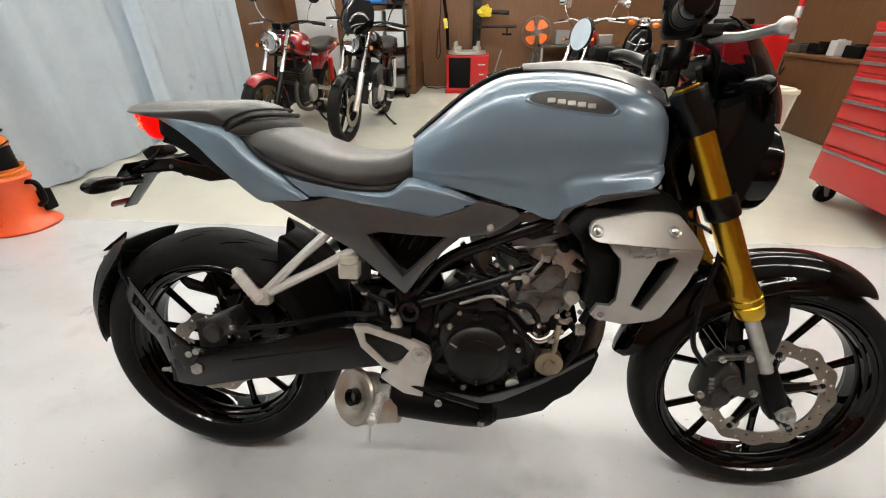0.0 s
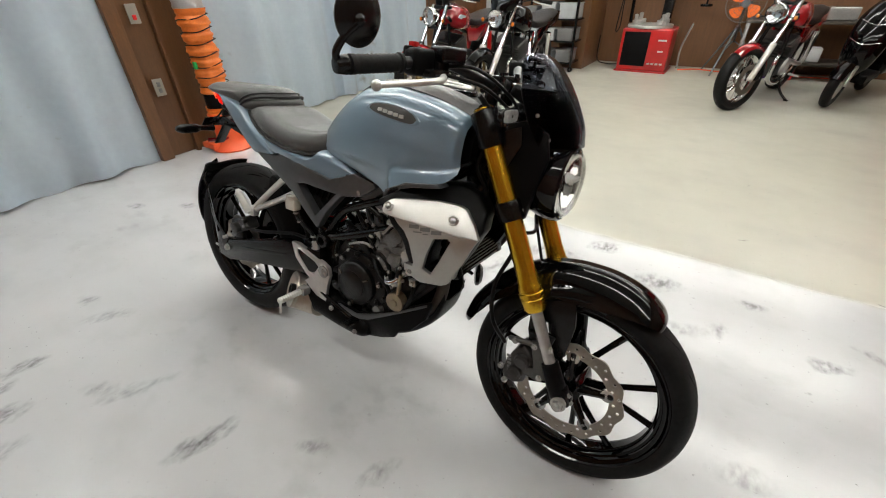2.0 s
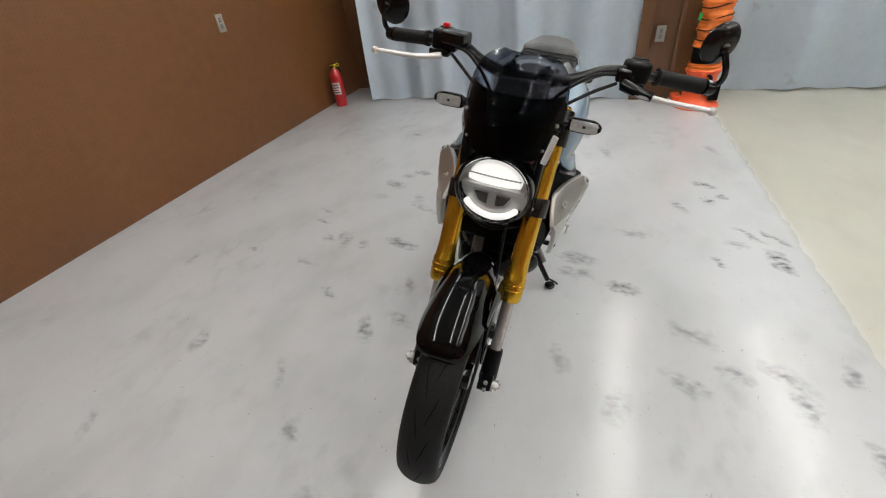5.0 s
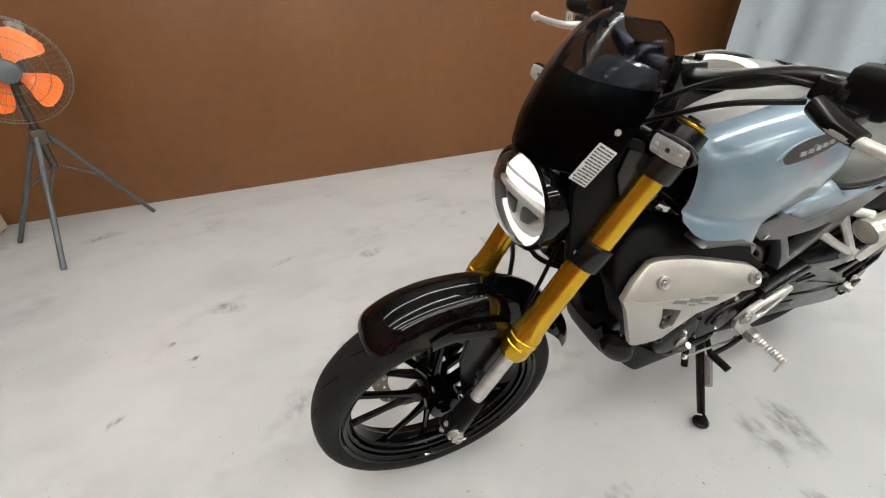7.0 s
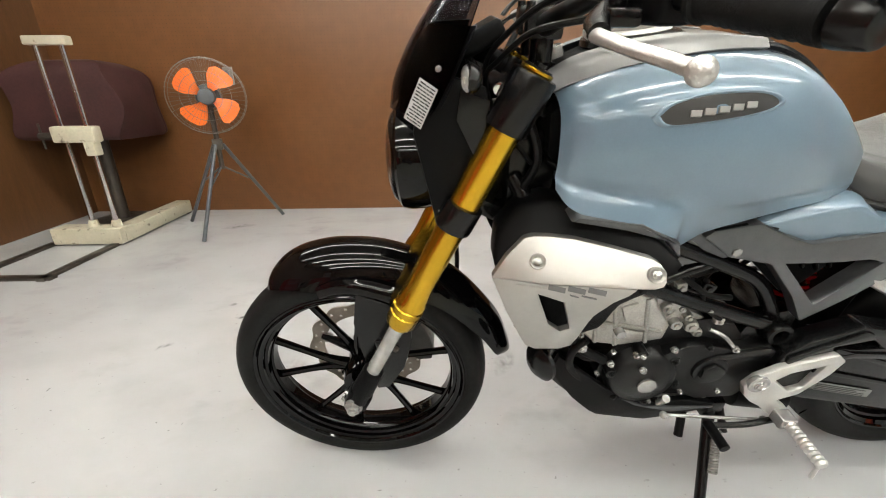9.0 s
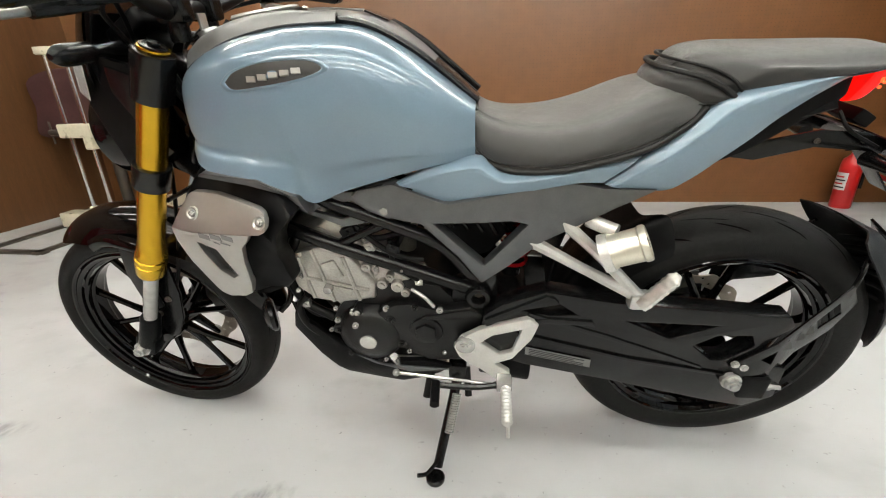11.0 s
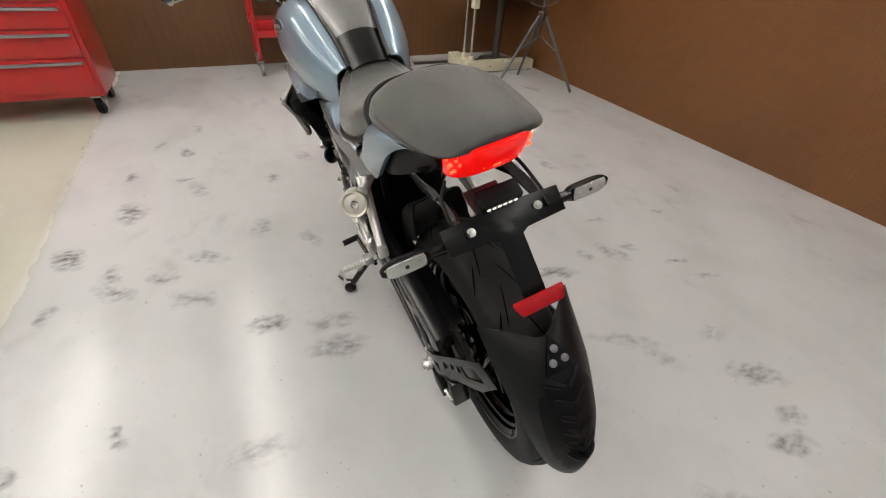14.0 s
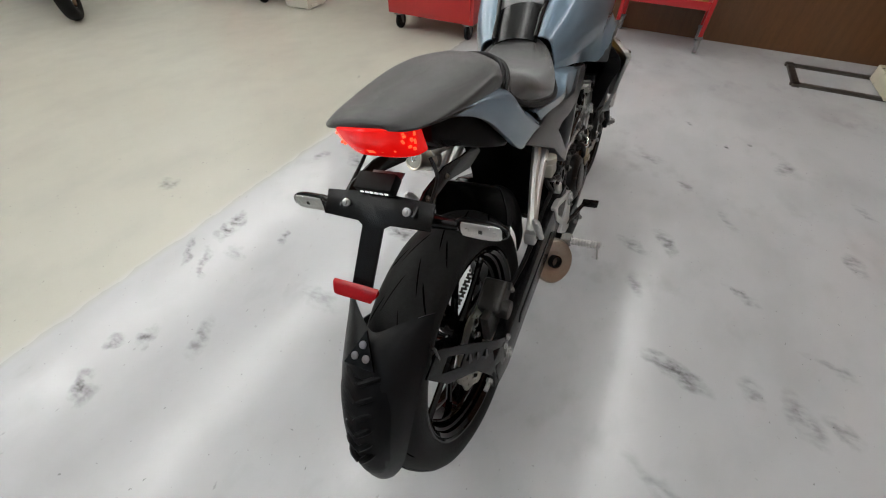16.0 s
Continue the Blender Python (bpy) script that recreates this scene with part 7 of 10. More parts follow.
    bm = bmesh.new()
    bolt(bm, (0.18, 0.149, 0.5), 0.006, (0, 1, 0), 0.003)
    bmesh.ops.translate(bm, vec=shift, verts=bm.verts)
    bp("bolt", flip(bm, s), STEEL, pb)
bm = bmesh.new()
tube(bm, [(0.43, 0.15, 0.268), (0.5, 0.158, 0.262), (0.585, 0.165, 0.272)], 0.0065, n=8)
sl = bp("shift_lever", bm, BLACK_SATIN, label="black gear shift lever")
bm = bmesh.new()
tube(bm, [(0.583, 0.16, 0.274), (0.58, 0.215, 0.272)], 0.01, n=12)
bp("rubber_tip", bm, BLACK, sl)
bm = bmesh.new()
tube(bm, [(0.455, 0.147, 0.26), (0.67, 0.148, 0.285)], 0.0035, n=8)
for x, z in ((0.455, 0.26), (0.67, 0.285)):
    ball(bm, (x, 0.148, z), 0.0085, u=12, v=8)
cyl(bm, (0.67, 0.12, 0.285), (0.672, 0.14, 0.325), 0.008, n=10)
bp("shift_rod", bm, STEEL, sl, "polished shift rod")
bm = bmesh.new()
tube(bm, [(0.5, -0.13, 0.3), (0.57, -0.14, 0.285), (0.655, -0.15, 0.27)], 0.0065, n=8)
box(bm, (0.663, -0.17, 0.272), (0.03, 0.05, 0.012), 0.003)
bp("brake_pedal", bm, BLACK_SATIN, label="black rear brake pedal")
CAN_C = Vector((0.231, 0.172, 0.635))
CAN_M = Vector((-0.82, 0.18, 0.42)).to_track_quat("Y", "Z").to_matrix().to_4x4()
bm = bmesh.new()
lathe(bm, [(0.0235, -0.004), (0.0245, 0.0), (0.0275, 0.001), (0.0295, -0.002), (0.0295, -0.009), (0.0275, -0.011), (0.0275, -0.05), (0.029, -0.052), (0.029, -0.066), (0.022, -0.07), (0, -0.07), (0, -0.006), (0.0235, -0.006)], CAN_C, n=40, m=CAN_M)
can = bp("lock_canister", bm, CAN_ALLOY, label="pale metal cylinder clamped beside the tail")
bm = bmesh.new()
lathe(bm, [(0, -0.001), (0.009, -0.0012), (0.018, -0.0025), (0.0238, -0.004), (0.0238, -0.006), (0, -0.006)], CAN_C, n=36, m=CAN_M)
bp("end_glass", bm, CAN_GLASS, can, "cloudy clear end window")
bm = bmesh.new()
lathe(bm, [(0.0055, 0.0), (0.008, 0.0005), (0.009, -0.0005), (0.0085, -0.003), (0.0055, -0.003)], CAN_C, n=24, m=CAN_M)
bp("end_ring", bm, CHROME, can)
bm = bmesh.new()
lathe(bm, [(0.0285, -0.055), (0.032, -0.055), (0.032, -0.07), (0.0285, -0.07)], CAN_C, n=30, m=CAN_M)
tube(bm, [(0.27, 0.14, 0.635), (0.31, 0.11, 0.64)], 0.012, n=10)
bp("canister_clamp", bm, ALU)
bm = bmesh.new()
box(bm, (0.37, -0.118, 0.562), (0.042, 0.03, 0.036), 0.006, seg=3)
res = bp("fluid_reservoir", bm, RESERVOIR, label="translucent brake fluid reservoir")
bm = bmesh.new()
cyl(bm, (0.37, -0.118, 0.578), (0.37, -0.118, 0.592), 0.02, n=24, bevel=0.002)
bp("lid", bm, RESERVOIR, res)
bm = bmesh.new()
tube(bm, [(0.372, -0.115, 0.545), (0.4, -0.105, 0.5), (0.42, -0.11, 0.46), (0.35, -0.112, 0.455), (0.2, -0.115, 0.42), (0.09, -0.105, 0.4)], 0.006, n=8)
bp("brake_hose", bm, CABLE_BLACK, label="black rear brake hose")
bm = bmesh.new()
cyl(bm, (0.43, 0.02, 0.47), (0.4, 0.01, 0.66), 0.022, n=18, bevel=0.002)
shock = bp("rear_shock", bm, BLACK_SATIN, label="rear shock with a red spring")
bm = bmesh.new()
axm, ln = axis_matrix((0.428, 0.02, 0.49), (0.402, 0.01, 0.65))
tube(bm, [tuple(axm @ Vector((0.028 * math.cos(i * 0.5), 0.028 * math.sin(i * 0.5), -ln / 2 + ln * i / 90))) for i in range(91)], 0.0045, n=6, steps=182)
bp("spring", bm, RED_BIKE, shock, "red coil spring")
# rear caliper
bm = bmesh.new()
box(bm, (0.06, -0.085, 0.405), (0.075, 0.055, 0.05), 0.01, Matrix.Rotation(radians(-25), 4, "Y"), seg=3)
cyl(bm, (0.045, -0.1, 0.395), (0.045, -0.128, 0.393), 0.021, n=22, bevel=0.003)
box(bm, (0.02, -0.09, 0.375), (0.06, 0.02, 0.07), 0.006)
cyl(bm, (0.085, -0.1, 0.425), (0.085, -0.118, 0.425), 0.009, n=12)
rc = bp("rear_caliper", bm, CALIPER, label="dark grey rear brake caliper above the axle")
bm = bmesh.new()
bolt(bm, (0.09, -0.118, 0.41), 0.006, (0, -1, 0), 0.003)
bp("bolt", bm, STEEL, rc)
# side stand
bm = bmesh.new()
tube(bm, [(0.54, 0.105, 0.255), (0.546, 0.13, 0.215), (0.58, 0.235, 0.088)], [0.013, 0.0115, 0.0105], n=12)
lathe(bm, [(0, -0.006), (0.019, -0.006), (0.021, -0.003), (0.021, 0.004), (0.018, 0.007), (0, 0.008)], (0.585, 0.25, 0.0665), axis="z", n=24, m=Matrix.Rotation(radians(11.77), 4, "X"))
tube(bm, [(0.582, 0.232, 0.098), (0.6, 0.262, 0.104), (0.618, 0.272, 0.112)], 0.0045, n=8)
box(bm, (0.54, 0.105, 0.255), (0.04, 0.03, 0.05), 0.006)
st = bp("side_stand", bm, BLACK_SATIN, label="black steel side stand, folded out")
bm = bmesh.new()
axm, ln = axis_matrix((0.54, 0.148, 0.226), (0.556, 0.2, 0.158))
pts = [axm @ Vector((0.0085 * math.cos(i * 0.9), 0.0085 * math.sin(i * 0.9), -ln / 2 + ln * i / 110)) for i in range(111)]
tube(bm, [tuple(p) for p in pts], 0.0022, n=5, steps=111)
bp("spring", bm, STEEL, st, "steel return spring")
bm = bmesh.new()
tube(bm, [(0.52, 0.1, 0.26), (0.515, 0.14, 0.21)], 0.008, n=10)
tube(bm, [(0.6, 0.11, 0.25), (0.61, 0.14, 0.2)], 0.009, n=10)
bp("drain_hose", bm, CABLE_BLACK, kind="stuff")

# front end
def on_fork(z, y=0.0, ahead=0.0):
    """A point on the fork's line at a height, moved ahead at right angles to it."""
    return Vector((1.297 - (z - 0.266) * 0.4733 + ahead * 0.904, y, z + ahead * 0.428))


for s in (1, -1):
    FY = s * 0.094
    bm = bmesh.new()
    d = (on_fork(0.9) - on_fork(0.5)).normalized()
    base = on_fork(0.494, FY)
    prof = [(0.0, 0), (0.0245, 0), (0.028, 0.008), (0.0288, 0.03), (0.027, 0.032), (0.027, 0.0355), (0.0295, 0.0375), (0.0295, 0.046), (0.0272, 0.048), (0.0272, 0.0515), (0.029, 0.0535), (0.0285, 0.061), (0.026, 0.068), (0.0238, 0.1), (0.0238, 0.46), (0.0, 0.46)]
    lathe(bm, prof, base, axis="z", n=36, m=d.to_track_quat("Z", "Y").to_matrix().to_4x4())
    leg = bp("fork_tube", bm, GOLD, label="gold anodised upside-down fork tube", front=True)
    bm = bmesh.new()
    cyl(bm, on_fork(0.352, FY), on_fork(0.5, FY), 0.0148, n=28)
    bp("fork_slider", bm, STEEL, leg, "polished fork slider", True)
    bm = bmesh.new()
    cyl(bm, on_fork(0.37, FY), on_fork(0.285, FY), 0.021, 0.024, n=24, bevel=0.004)
    cyl(bm, (FA[0], FY - s * 0.02, FA[2]), (FA[0], FY + s * 0.004, FA[2]), 0.024, n=24, bevel=0.003)
    box(bm, on_fork(0.3, FY, 0.0) + Vector((0.006, 0, -0.012)), (0.05, 0.034, 0.05), 0.008, Matrix.Rotation(radians(-25), 4, "Y"))
    bp("axle_lug", bm, BLACK, leg, "black axle lug", True)
    for dz in (-0.03, -0.012):
        bm = bmesh.new()
        bolt(bm, on_fork(0.3 + dz, FY, 0.026), 0.0055, (0.9, 0, 0.42), 0.004)
        bp("pinch_bolt", bm, STEEL, leg, "", True)
    bm = bmesh.new()
    cyl(bm, on_fork(0.919, FY), on_fork(0.9232, FY), 0.0225, n=24, bevel=0.001)
    bp("fork_collar", bm, GOLD, leg, "gold ring above the clamp", True)
    bm = bmesh.new()
    cyl(bm, on_fork(0.9225, FY), on_fork(0.9255, FY), 0.0195, n=24, bevel=0.001)
    cyl(bm, on_fork(0.925, FY), on_fork(0.93, FY), 0.009, n=6)
    bp("fork_cap", bm, BLACK_SATIN, leg, "", True)
for name, z, h, w in (("upper_clamp", 0.884, 0.042, 0.035), ("lower_clamp", 0.716, 0.024, 0.0345)):
    bm = bmesh.new()
    dq = d.to_track_quat("Z", "Y").to_matrix().to_4x4()
    for s in (1, -1):
        c = on_fork(z, s * 0.094)
        cyl(bm, c - d * h, c + d * h * 0.9, w - 0.004, n=28, bevel=0.004)
    c = on_fork(z, 0, -0.02)
    box(bm, c, (0.06, 0.19, 0.03), 0.008, dq)
    cl = bp(name, bm, BLACK_SATIN, label="black fork clamp", front=True)
    for s in (1, -1):
        bm = bmesh.new()
        cq = on_fork(z, s * 0.072, 0.031)
        cyl(bm, cq - Vector((0, 0.012, 0)), cq + Vector((0, 0.012, 0)), 0.0085, n=14, bevel=0.001)
        bp("clamp_bolt", bm, CHROME, cl, "", True)
bm = bmesh.new()
cyl(bm, on_fork(0.7, 0, -0.035), on_fork(0.92, 0, -0.035), 0.028, n=24, bevel=0.003)
cyl(bm, on_fork(0.915, 0, -0.035), on_fork(0.935, 0, -0.035), 0.017, n=6, bevel=0.001)
bp("steering_head", bm, BLACK_SATIN, front=True)

# front mudguard
bm = bmesh.new()
rows = []
for a, w, rc, re in ((55.5, 0.026, 0.3, 0.296), (57, 0.044, 0.31, 0.298), (61, 0.058, 0.321, 0.297), (68, 0.066, 0.33, 0.286), (76, 0.07, 0.334, 0.272), (86, 0.071, 0.335, 0.262), (100, 0.068, 0.335, 0.26), (115, 0.061, 0.333, 0.268),
                     (130, 0.058, 0.33, 0.276), (150, 0.055, 0.328, 0.286), (163, 0.046, 0.327, 0.296), (168, 0.026, 0.327, 0.306)):
    rows.append([((rc - (rc - re) * abs(f) ** 3) * math.cos(radians(a)) + FA[0] - 0.011, f * w - 0.006, FA[2] - 0.006 + (rc - (rc - re) * abs(f) ** 3) * math.sin(radians(a))) for f in (-1, -0.94, -0.8, -0.55, -0.25, 0, 0.25, 0.55, 0.8, 0.94, 1)])
sheet(bm, rows, 60, 34, 0.003)
fm = bp("front_mudguard", bm, BLACK_GLOSS, label="gloss black front mudguard", front=True, sharp=60)
for s in (1, -1):
    bm = bmesh.new()
    sheet(bm, [[(FA[0] + r * math.cos(radians(a)), y, FA[2] + r * math.sin(radians(a))) for r, y in ((r0, 0.066), (r0 - 0.012, 0.07 + bulge * 0.5), (r0 - 0.026, 0.068 + bulge), (r0 - 0.03, 0.06 + bulge))] for a, r0, bulge in
               ((80, 0.275, 0.0), (88, 0.287, 0.004), (98, 0.292, 0.01), (108, 0.29, 0.012), (116, 0.284, 0.008))], 20, 12, 0.003)
    bp("mudguard_wing", flip(bm, s), BLACK_GLOSS, fm, "creased gloss black wing reaching to the fork", True)
    bm = bmesh.new()
    plate(bm, [(1.27, 0.54), (1.17, 0.5), (1.172, 0.42), (1.19, 0.35), (1.225, 0.29), (1.25, 0.285), (1.262, 0.33), (1.275, 0.4), (1.282, 0.47)], 0.062, 0.07, [[(1.2, 0.45), (1.226, 0.46), (1.23, 0.43), (1.206, 0.42)]] if s < 0 else (), bevel=0.002)
    bp("mudguard_stay", flip(bm, s), BLACK_SATIN, fm, "broad black mudguard stay inside the fork leg", True)
    bm = bmesh.new()
    cyl(bm, (1.236, 0.071, 0.425), (1.228, 0.077, 0.385), 0.0085, n=16, bevel=0.002)
    bp("stay_boss", flip(bm, s), ENGINE_BLACK, fm, "", True)
    for q in ((1.245, 0.36), (1.205, 0.405)):
        bm = bmesh.new()
        bolt(bm, (q[0], 0.0715, q[1]), 0.0065, (0, 1, 0), 0.004)
        bp("bolt", flip(bm, s), STEEL_DARK, fm, "", True)
# front caliper and hose
bm = bmesh.new()
arc_at = lambda r, a: (FA[0] + r * math.cos(radians(a)), FA[2] + r * math.sin(radians(a)))
body = [arc_at(0.158, a) for a in (138, 146, 154, 162, 170, 178, 186)] + [arc_at(0.128, 189)] + [arc_at(0.1, a) for a in (183, 172, 160, 148)] + [arc_at(0.125, 138)]
plate(bm, body, -0.098, -0.064, bevel=0.009, seg=3)
plate(bm, body, -0.054, -0.034, bevel=0.006)
plate(bm, [arc_at(0.16, a) for a in (144, 152, 162, 172, 182)] + [arc_at(0.148, a) for a in (182, 172, 162, 152, 144)], -0.098, -0.036, bevel=0.004)
for a in (152, 172):
    q = arc_at(0.127, a)
    cyl(bm, (q[0], -0.09, q[1]), (q[0], -0.108, q[1]), 0.021, 0.0195, n=24, bevel=0.004)
    cyl(bm, (q[0], -0.105, q[1]), (q[0], -0.1095, q[1]), 0.013, n=20, bevel=0.001)
plate(bm, [(1.193, 0.405), (1.223, 0.42), (1.250, 0.37), (1.256, 0.32), (1.228, 0.3), (1.188, 0.305), (1.178, 0.325), (1.213, 0.335), (1.203, 0.375)], -0.1, -0.086, bevel=0.004)
tube(bm, [(1.138, -0.088, 0.385), (1.168, -0.1, 0.398), (1.203, -0.096, 0.4)], 0.007, n=10)
fc = bp("front_caliper", bm, CALIPER, label="dark grey front brake caliper behind the fork leg", front=True)
bm = bmesh.new()
for k in range(4):
    box(bm, (1.146 + 0.002 * k, -0.0985, 0.34 - k * 0.011), (0.011, 0.001, 0.007), 0.0)
bp("caliper_mark", bm, LABEL_GREY, fc, "", True, kind="stuff")
for q in ((1.156, 0.392), (1.146, 0.262), (1.130, 0.3), (1.206, 0.398), (1.233, 0.315), (1.243, 0.405)):
    bm = bmesh.new()
    bolt(bm, (q[0], -0.101, q[1]), 0.0075, (0, -1, 0), 0.004)
    bp("bolt", bm, STEEL, fc, "", True)
bm = bmesh.new()
tube(bm, [(1.128, -0.095, 0.37), (1.088, -0.105, 0.43), (1.083, -0.11, 0.53), (1.108, -0.085, 0.63), (1.078, -0.05, 0.72), (1.048, -0.05, 0.85), (0.988, -0.12, 0.95)], 0.0055, n=8)
bp("brake_hose", bm, CABLE_BLACK, label="black front brake hose", front=True)
bm = bmesh.new()
tube(bm, [(1.248, 0.06, 0.36), (1.178, 0.05, 0.45), (1.118, 0.04, 0.62), (1.088, 0.03, 0.75)], 0.004, n=8)
tube(bm, [(1.088, -0.08, 0.66), (1.118, 0, 0.645), (1.088, 0.08, 0.66)], 0.005, n=8)
bp("sensor_wire", bm, CABLE_BLACK, front=True)

# headlight
HM = Matrix.Translation((1.168, 0, 0.778)) @ Matrix.Rotation(radians(2), 4, "Y")
bm = bmesh.new()
lathe(bm, [(0.082, 0.012), (0.087, 0.008), (0.089, -0.004), (0.087, -0.03), (0.078, -0.065), (0.055, -0.095), (0.0, -0.105), (0.0, -0.1), (0.052, -0.09), (0.074, -0.06), (0.08, -0.02), (0.079, 0.004)], (0, 0, 0), axis="x", n=56)
bmesh.ops.transform(bm, matrix=HM, verts=bm.verts)
hl = bp("headlight", bm, BLACK_GLOSS, label="round gloss black headlight with a lit upper element", front=True)
bm = bmesh.new()
lathe(bm, [(0.0795, 0.004), (0.078, 0.014), (0.07, 0.022), (0.055, 0.028), (0.03, 0.032), (0.0, 0.033), (0.0, 0.029), (0.055, 0.024), (0.076, 0.01), (0.076, 0.004)], (0, 0, 0), axis="x", n=56)
bmesh.ops.transform(bm, matrix=HM, verts=bm.verts)
bp("lens", bm, CLEAR_LENS, hl, "clear domed headlight lens", True).visible_shadow = False


def hl_piece(name, pts, x0, x1, material, label=""):
    bm = bmesh.new()
    plate(bm, [(p[0], p[1]) for p in pts], 0, x1 - x0, bevel=0.002)
    m = HM @ Matrix(((0, 1, 0, x0), (1, 0, 0, 0), (0, 0, 1, 0), (0, 0, 0, 1)))
    bmesh.ops.transform(bm, matrix=m, verts=bm.verts)
    bp(name, bm, material, hl, label, True)


arc = lambda a0, a1, r, n=14: [(r * math.cos(radians(a0 + (a1 - a0) * i / n)), r * math.sin(radians(a0 + (a1 - a0) * i / n))) for i in range(n + 1)]
hl_piece("reflector_back", arc(0, 340, 0.074, 30), -0.02, -0.01, LENS_SILVER)
hl_piece("upper_lamp", arc(28, 152, 0.064) + [(-0.058, 0.018), (-0.03, 0.014), (0.03, 0.014), (0.058, 0.018)], -0.008, 0.003, LAMP_WHITE, "lit white upper lamp")
hl_piece("lamp_rib", [(-0.056, 0.0335), (0.056, 0.0335), (0.055, 0.036), (-0.055, 0.036)], 0.001, 0.006, GLASS_CLEAR)
hl_piece("lamp_shelf", [(-0.068, 0.012), (0.068, 0.012), (0.069, 0.001), (-0.069, 0.001)], -0.006, 0.008, LENS_SILVER, "silver shelf between the lamps")
hl_piece("lower_lamp", arc(-160, -20, 0.056) + [(0.056, -0.004), (-0.056, -0.004)], -0.01, -0.002, LENS_SILVER, "grey lower lamp bowl")
for e in (-1, 1):
    hl_piece("cross_reflector", [(e * 0.01, -0.01), (e * 0.042, -0.01), (e * 0.03, -0.032), (e * 0.01, -0.038)], -0.004, 0.004, CALIPER)
hl_piece("light_ring", arc(-148, -32, 0.073) + arc(-32, -148, 0.0645), -0.006, 0.006, LAMP_WHITE, "lit white lower ring")

# screen and its side plates
bm = bmesh.new()
rows = []
for z, xc, w, xe in ((0.862, 1.19, 0.09, 1.125), (0.9, 1.182, 0.103, 1.105), (0.94, 1.163, 0.106, 1.088), (0.98, 1.138, 0.102, 1.072), (1.008, 1.116, 0.092, 1.062), (1.028, 1.096, 0.074, 1.056), (1.04, 1.078, 0.046, 1.054)):
    rows.append([(xe + (xc - xe) * (1 - abs(f) ** 2.8), f * w, z) for f in (-1, -0.92, -0.75, -0.4, 0, 0.4, 0.75, 0.92, 1)])
sheet(bm, rows, 30, 26, 0.003)
screen = bp("screen", bm, SMOKE, label="small smoked fly screen over the headlight", front=True, sharp=60)
bm = bmesh.new()
rows = []
for z, xc, w, xe in ((0.855, 1.178, 0.085, 1.118), (0.9, 1.17, 0.097, 1.099), (0.94, 1.151, 0.1, 1.082), (0.972, 1.131, 0.096, 1.068)):
    rows.append([(xe + (xc - xe) * (1 - abs(f) ** 2.8), f * w, z) for f in (-1, -0.92, -0.75, -0.4, 0, 0.4, 0.75, 0.92, 1)])
sheet(bm, rows, 14, 20, 0.003)
bp("screen_base", bm, BLACK, screen, "black panel behind the screen", True)
for s in (1, -1):
    for q in ((1.141, 0.081, 0.878), (1.113, 0.095, 0.924)):
        bm = bmesh.new()
        bolt(bm, q, 0.0038, (0.5, 1, 0), 0.003)
        bp("screw", flip(bm, s), STEEL, screen, "", True)
    bm = bmesh.new()
    plate(bm, [(1.05, 0.9), (1.1, 0.915), (1.14, 0.89), (1.15, 0.84), (1.13, 0.75), (1.12, 0.7), (1.09, 0.71), (1.065, 0.79), (1.04, 0.85)], 0.076, 0.09, bevel=0.004)
    hb = bp("headlight_bracket", flip(bm, s), BLACK, label="matt black headlight side bracket", front=True)
    bm = bmesh.new()
    bolt(bm, (1.11, 0.092, 0.72), 0.0055, (0, 1, 0), 0.003)
    bp("screw", flip(bm, s), STEEL, hb, "", True)
    bm = bmesh.new()
    plate(bm, [(1.045, 0.885), (1.085, 0.9), (1.09, 0.86), (1.065, 0.81), (1.05, 0.84)], 0.09, 0.098, bevel=0.003)
    bp("bracket_cap", flip(bm, s), BLACK_SATIN, hb, "", True)
bm = bmesh.new()
LQ = Matrix.Translation((1.1376, 0.0945, 0.8805)) @ Matrix.Rotation(radians(-24), 4, "Z") @ Matrix.Rotation(radians(-27), 4, "Y")
plate(bm, [(-0.0145, -0.03), (0.0145, -0.03), (0.0145, 0.03), (-0.0145, 0.03)], 0, 0.0008, m=LQ)
bp("spec_label", bm, WHITE_LABEL, screen, "white printed label", True)
bm = bmesh.new()
rng = random.Random(4)
for k in range(13):
    z, x = -0.0275 + k * 0.0044, -0.0125
    while x < 0.009:
        e = min(0.0125, x + rng.uniform(0.003, 0.009))
        plate(bm, [(x, z), (e, z), (e, z + rng.choice((0.0016, 0.0024))), (x, z + 0.0016)], 0.0008, 0.0012, m=LQ)
        x = e + 0.0012
bp("label_line", bm, LABEL_INK, screen, "", True, kind="stuff")

# instrument and handlebar
bm = bmesh.new()
box(bm, (1.063, 0, 0.95), (0.028, 0.11, 0.08), 0.01, Matrix.Rotation(radians(-62), 4, "Y"), seg=3)
tube(bm, [(1.02, 0, 0.915), (1.06, 0, 0.94)], 0.014, n=10)
ins = bp("instrument", bm, BLACK, label="black digital instrument pod", front=True)
bm = bmesh.new()
box(bm, (1.0505, 0, 0.963), (0.004, 0.094, 0.062), 0.001, Matrix.Rotation(radians(-62), 4, "Y"))
bp("display", bm, SCREEN_BLACK, ins, "dark glossy display", True)
bm = bmesh.new()
ball(bm, (1.043, 0.03, 0.967), 0.0022, u=8, v=6)
bp("neutral_led", bm, GREEN_LED, ins, "green indicator light", True)
bm = bmesh.new()
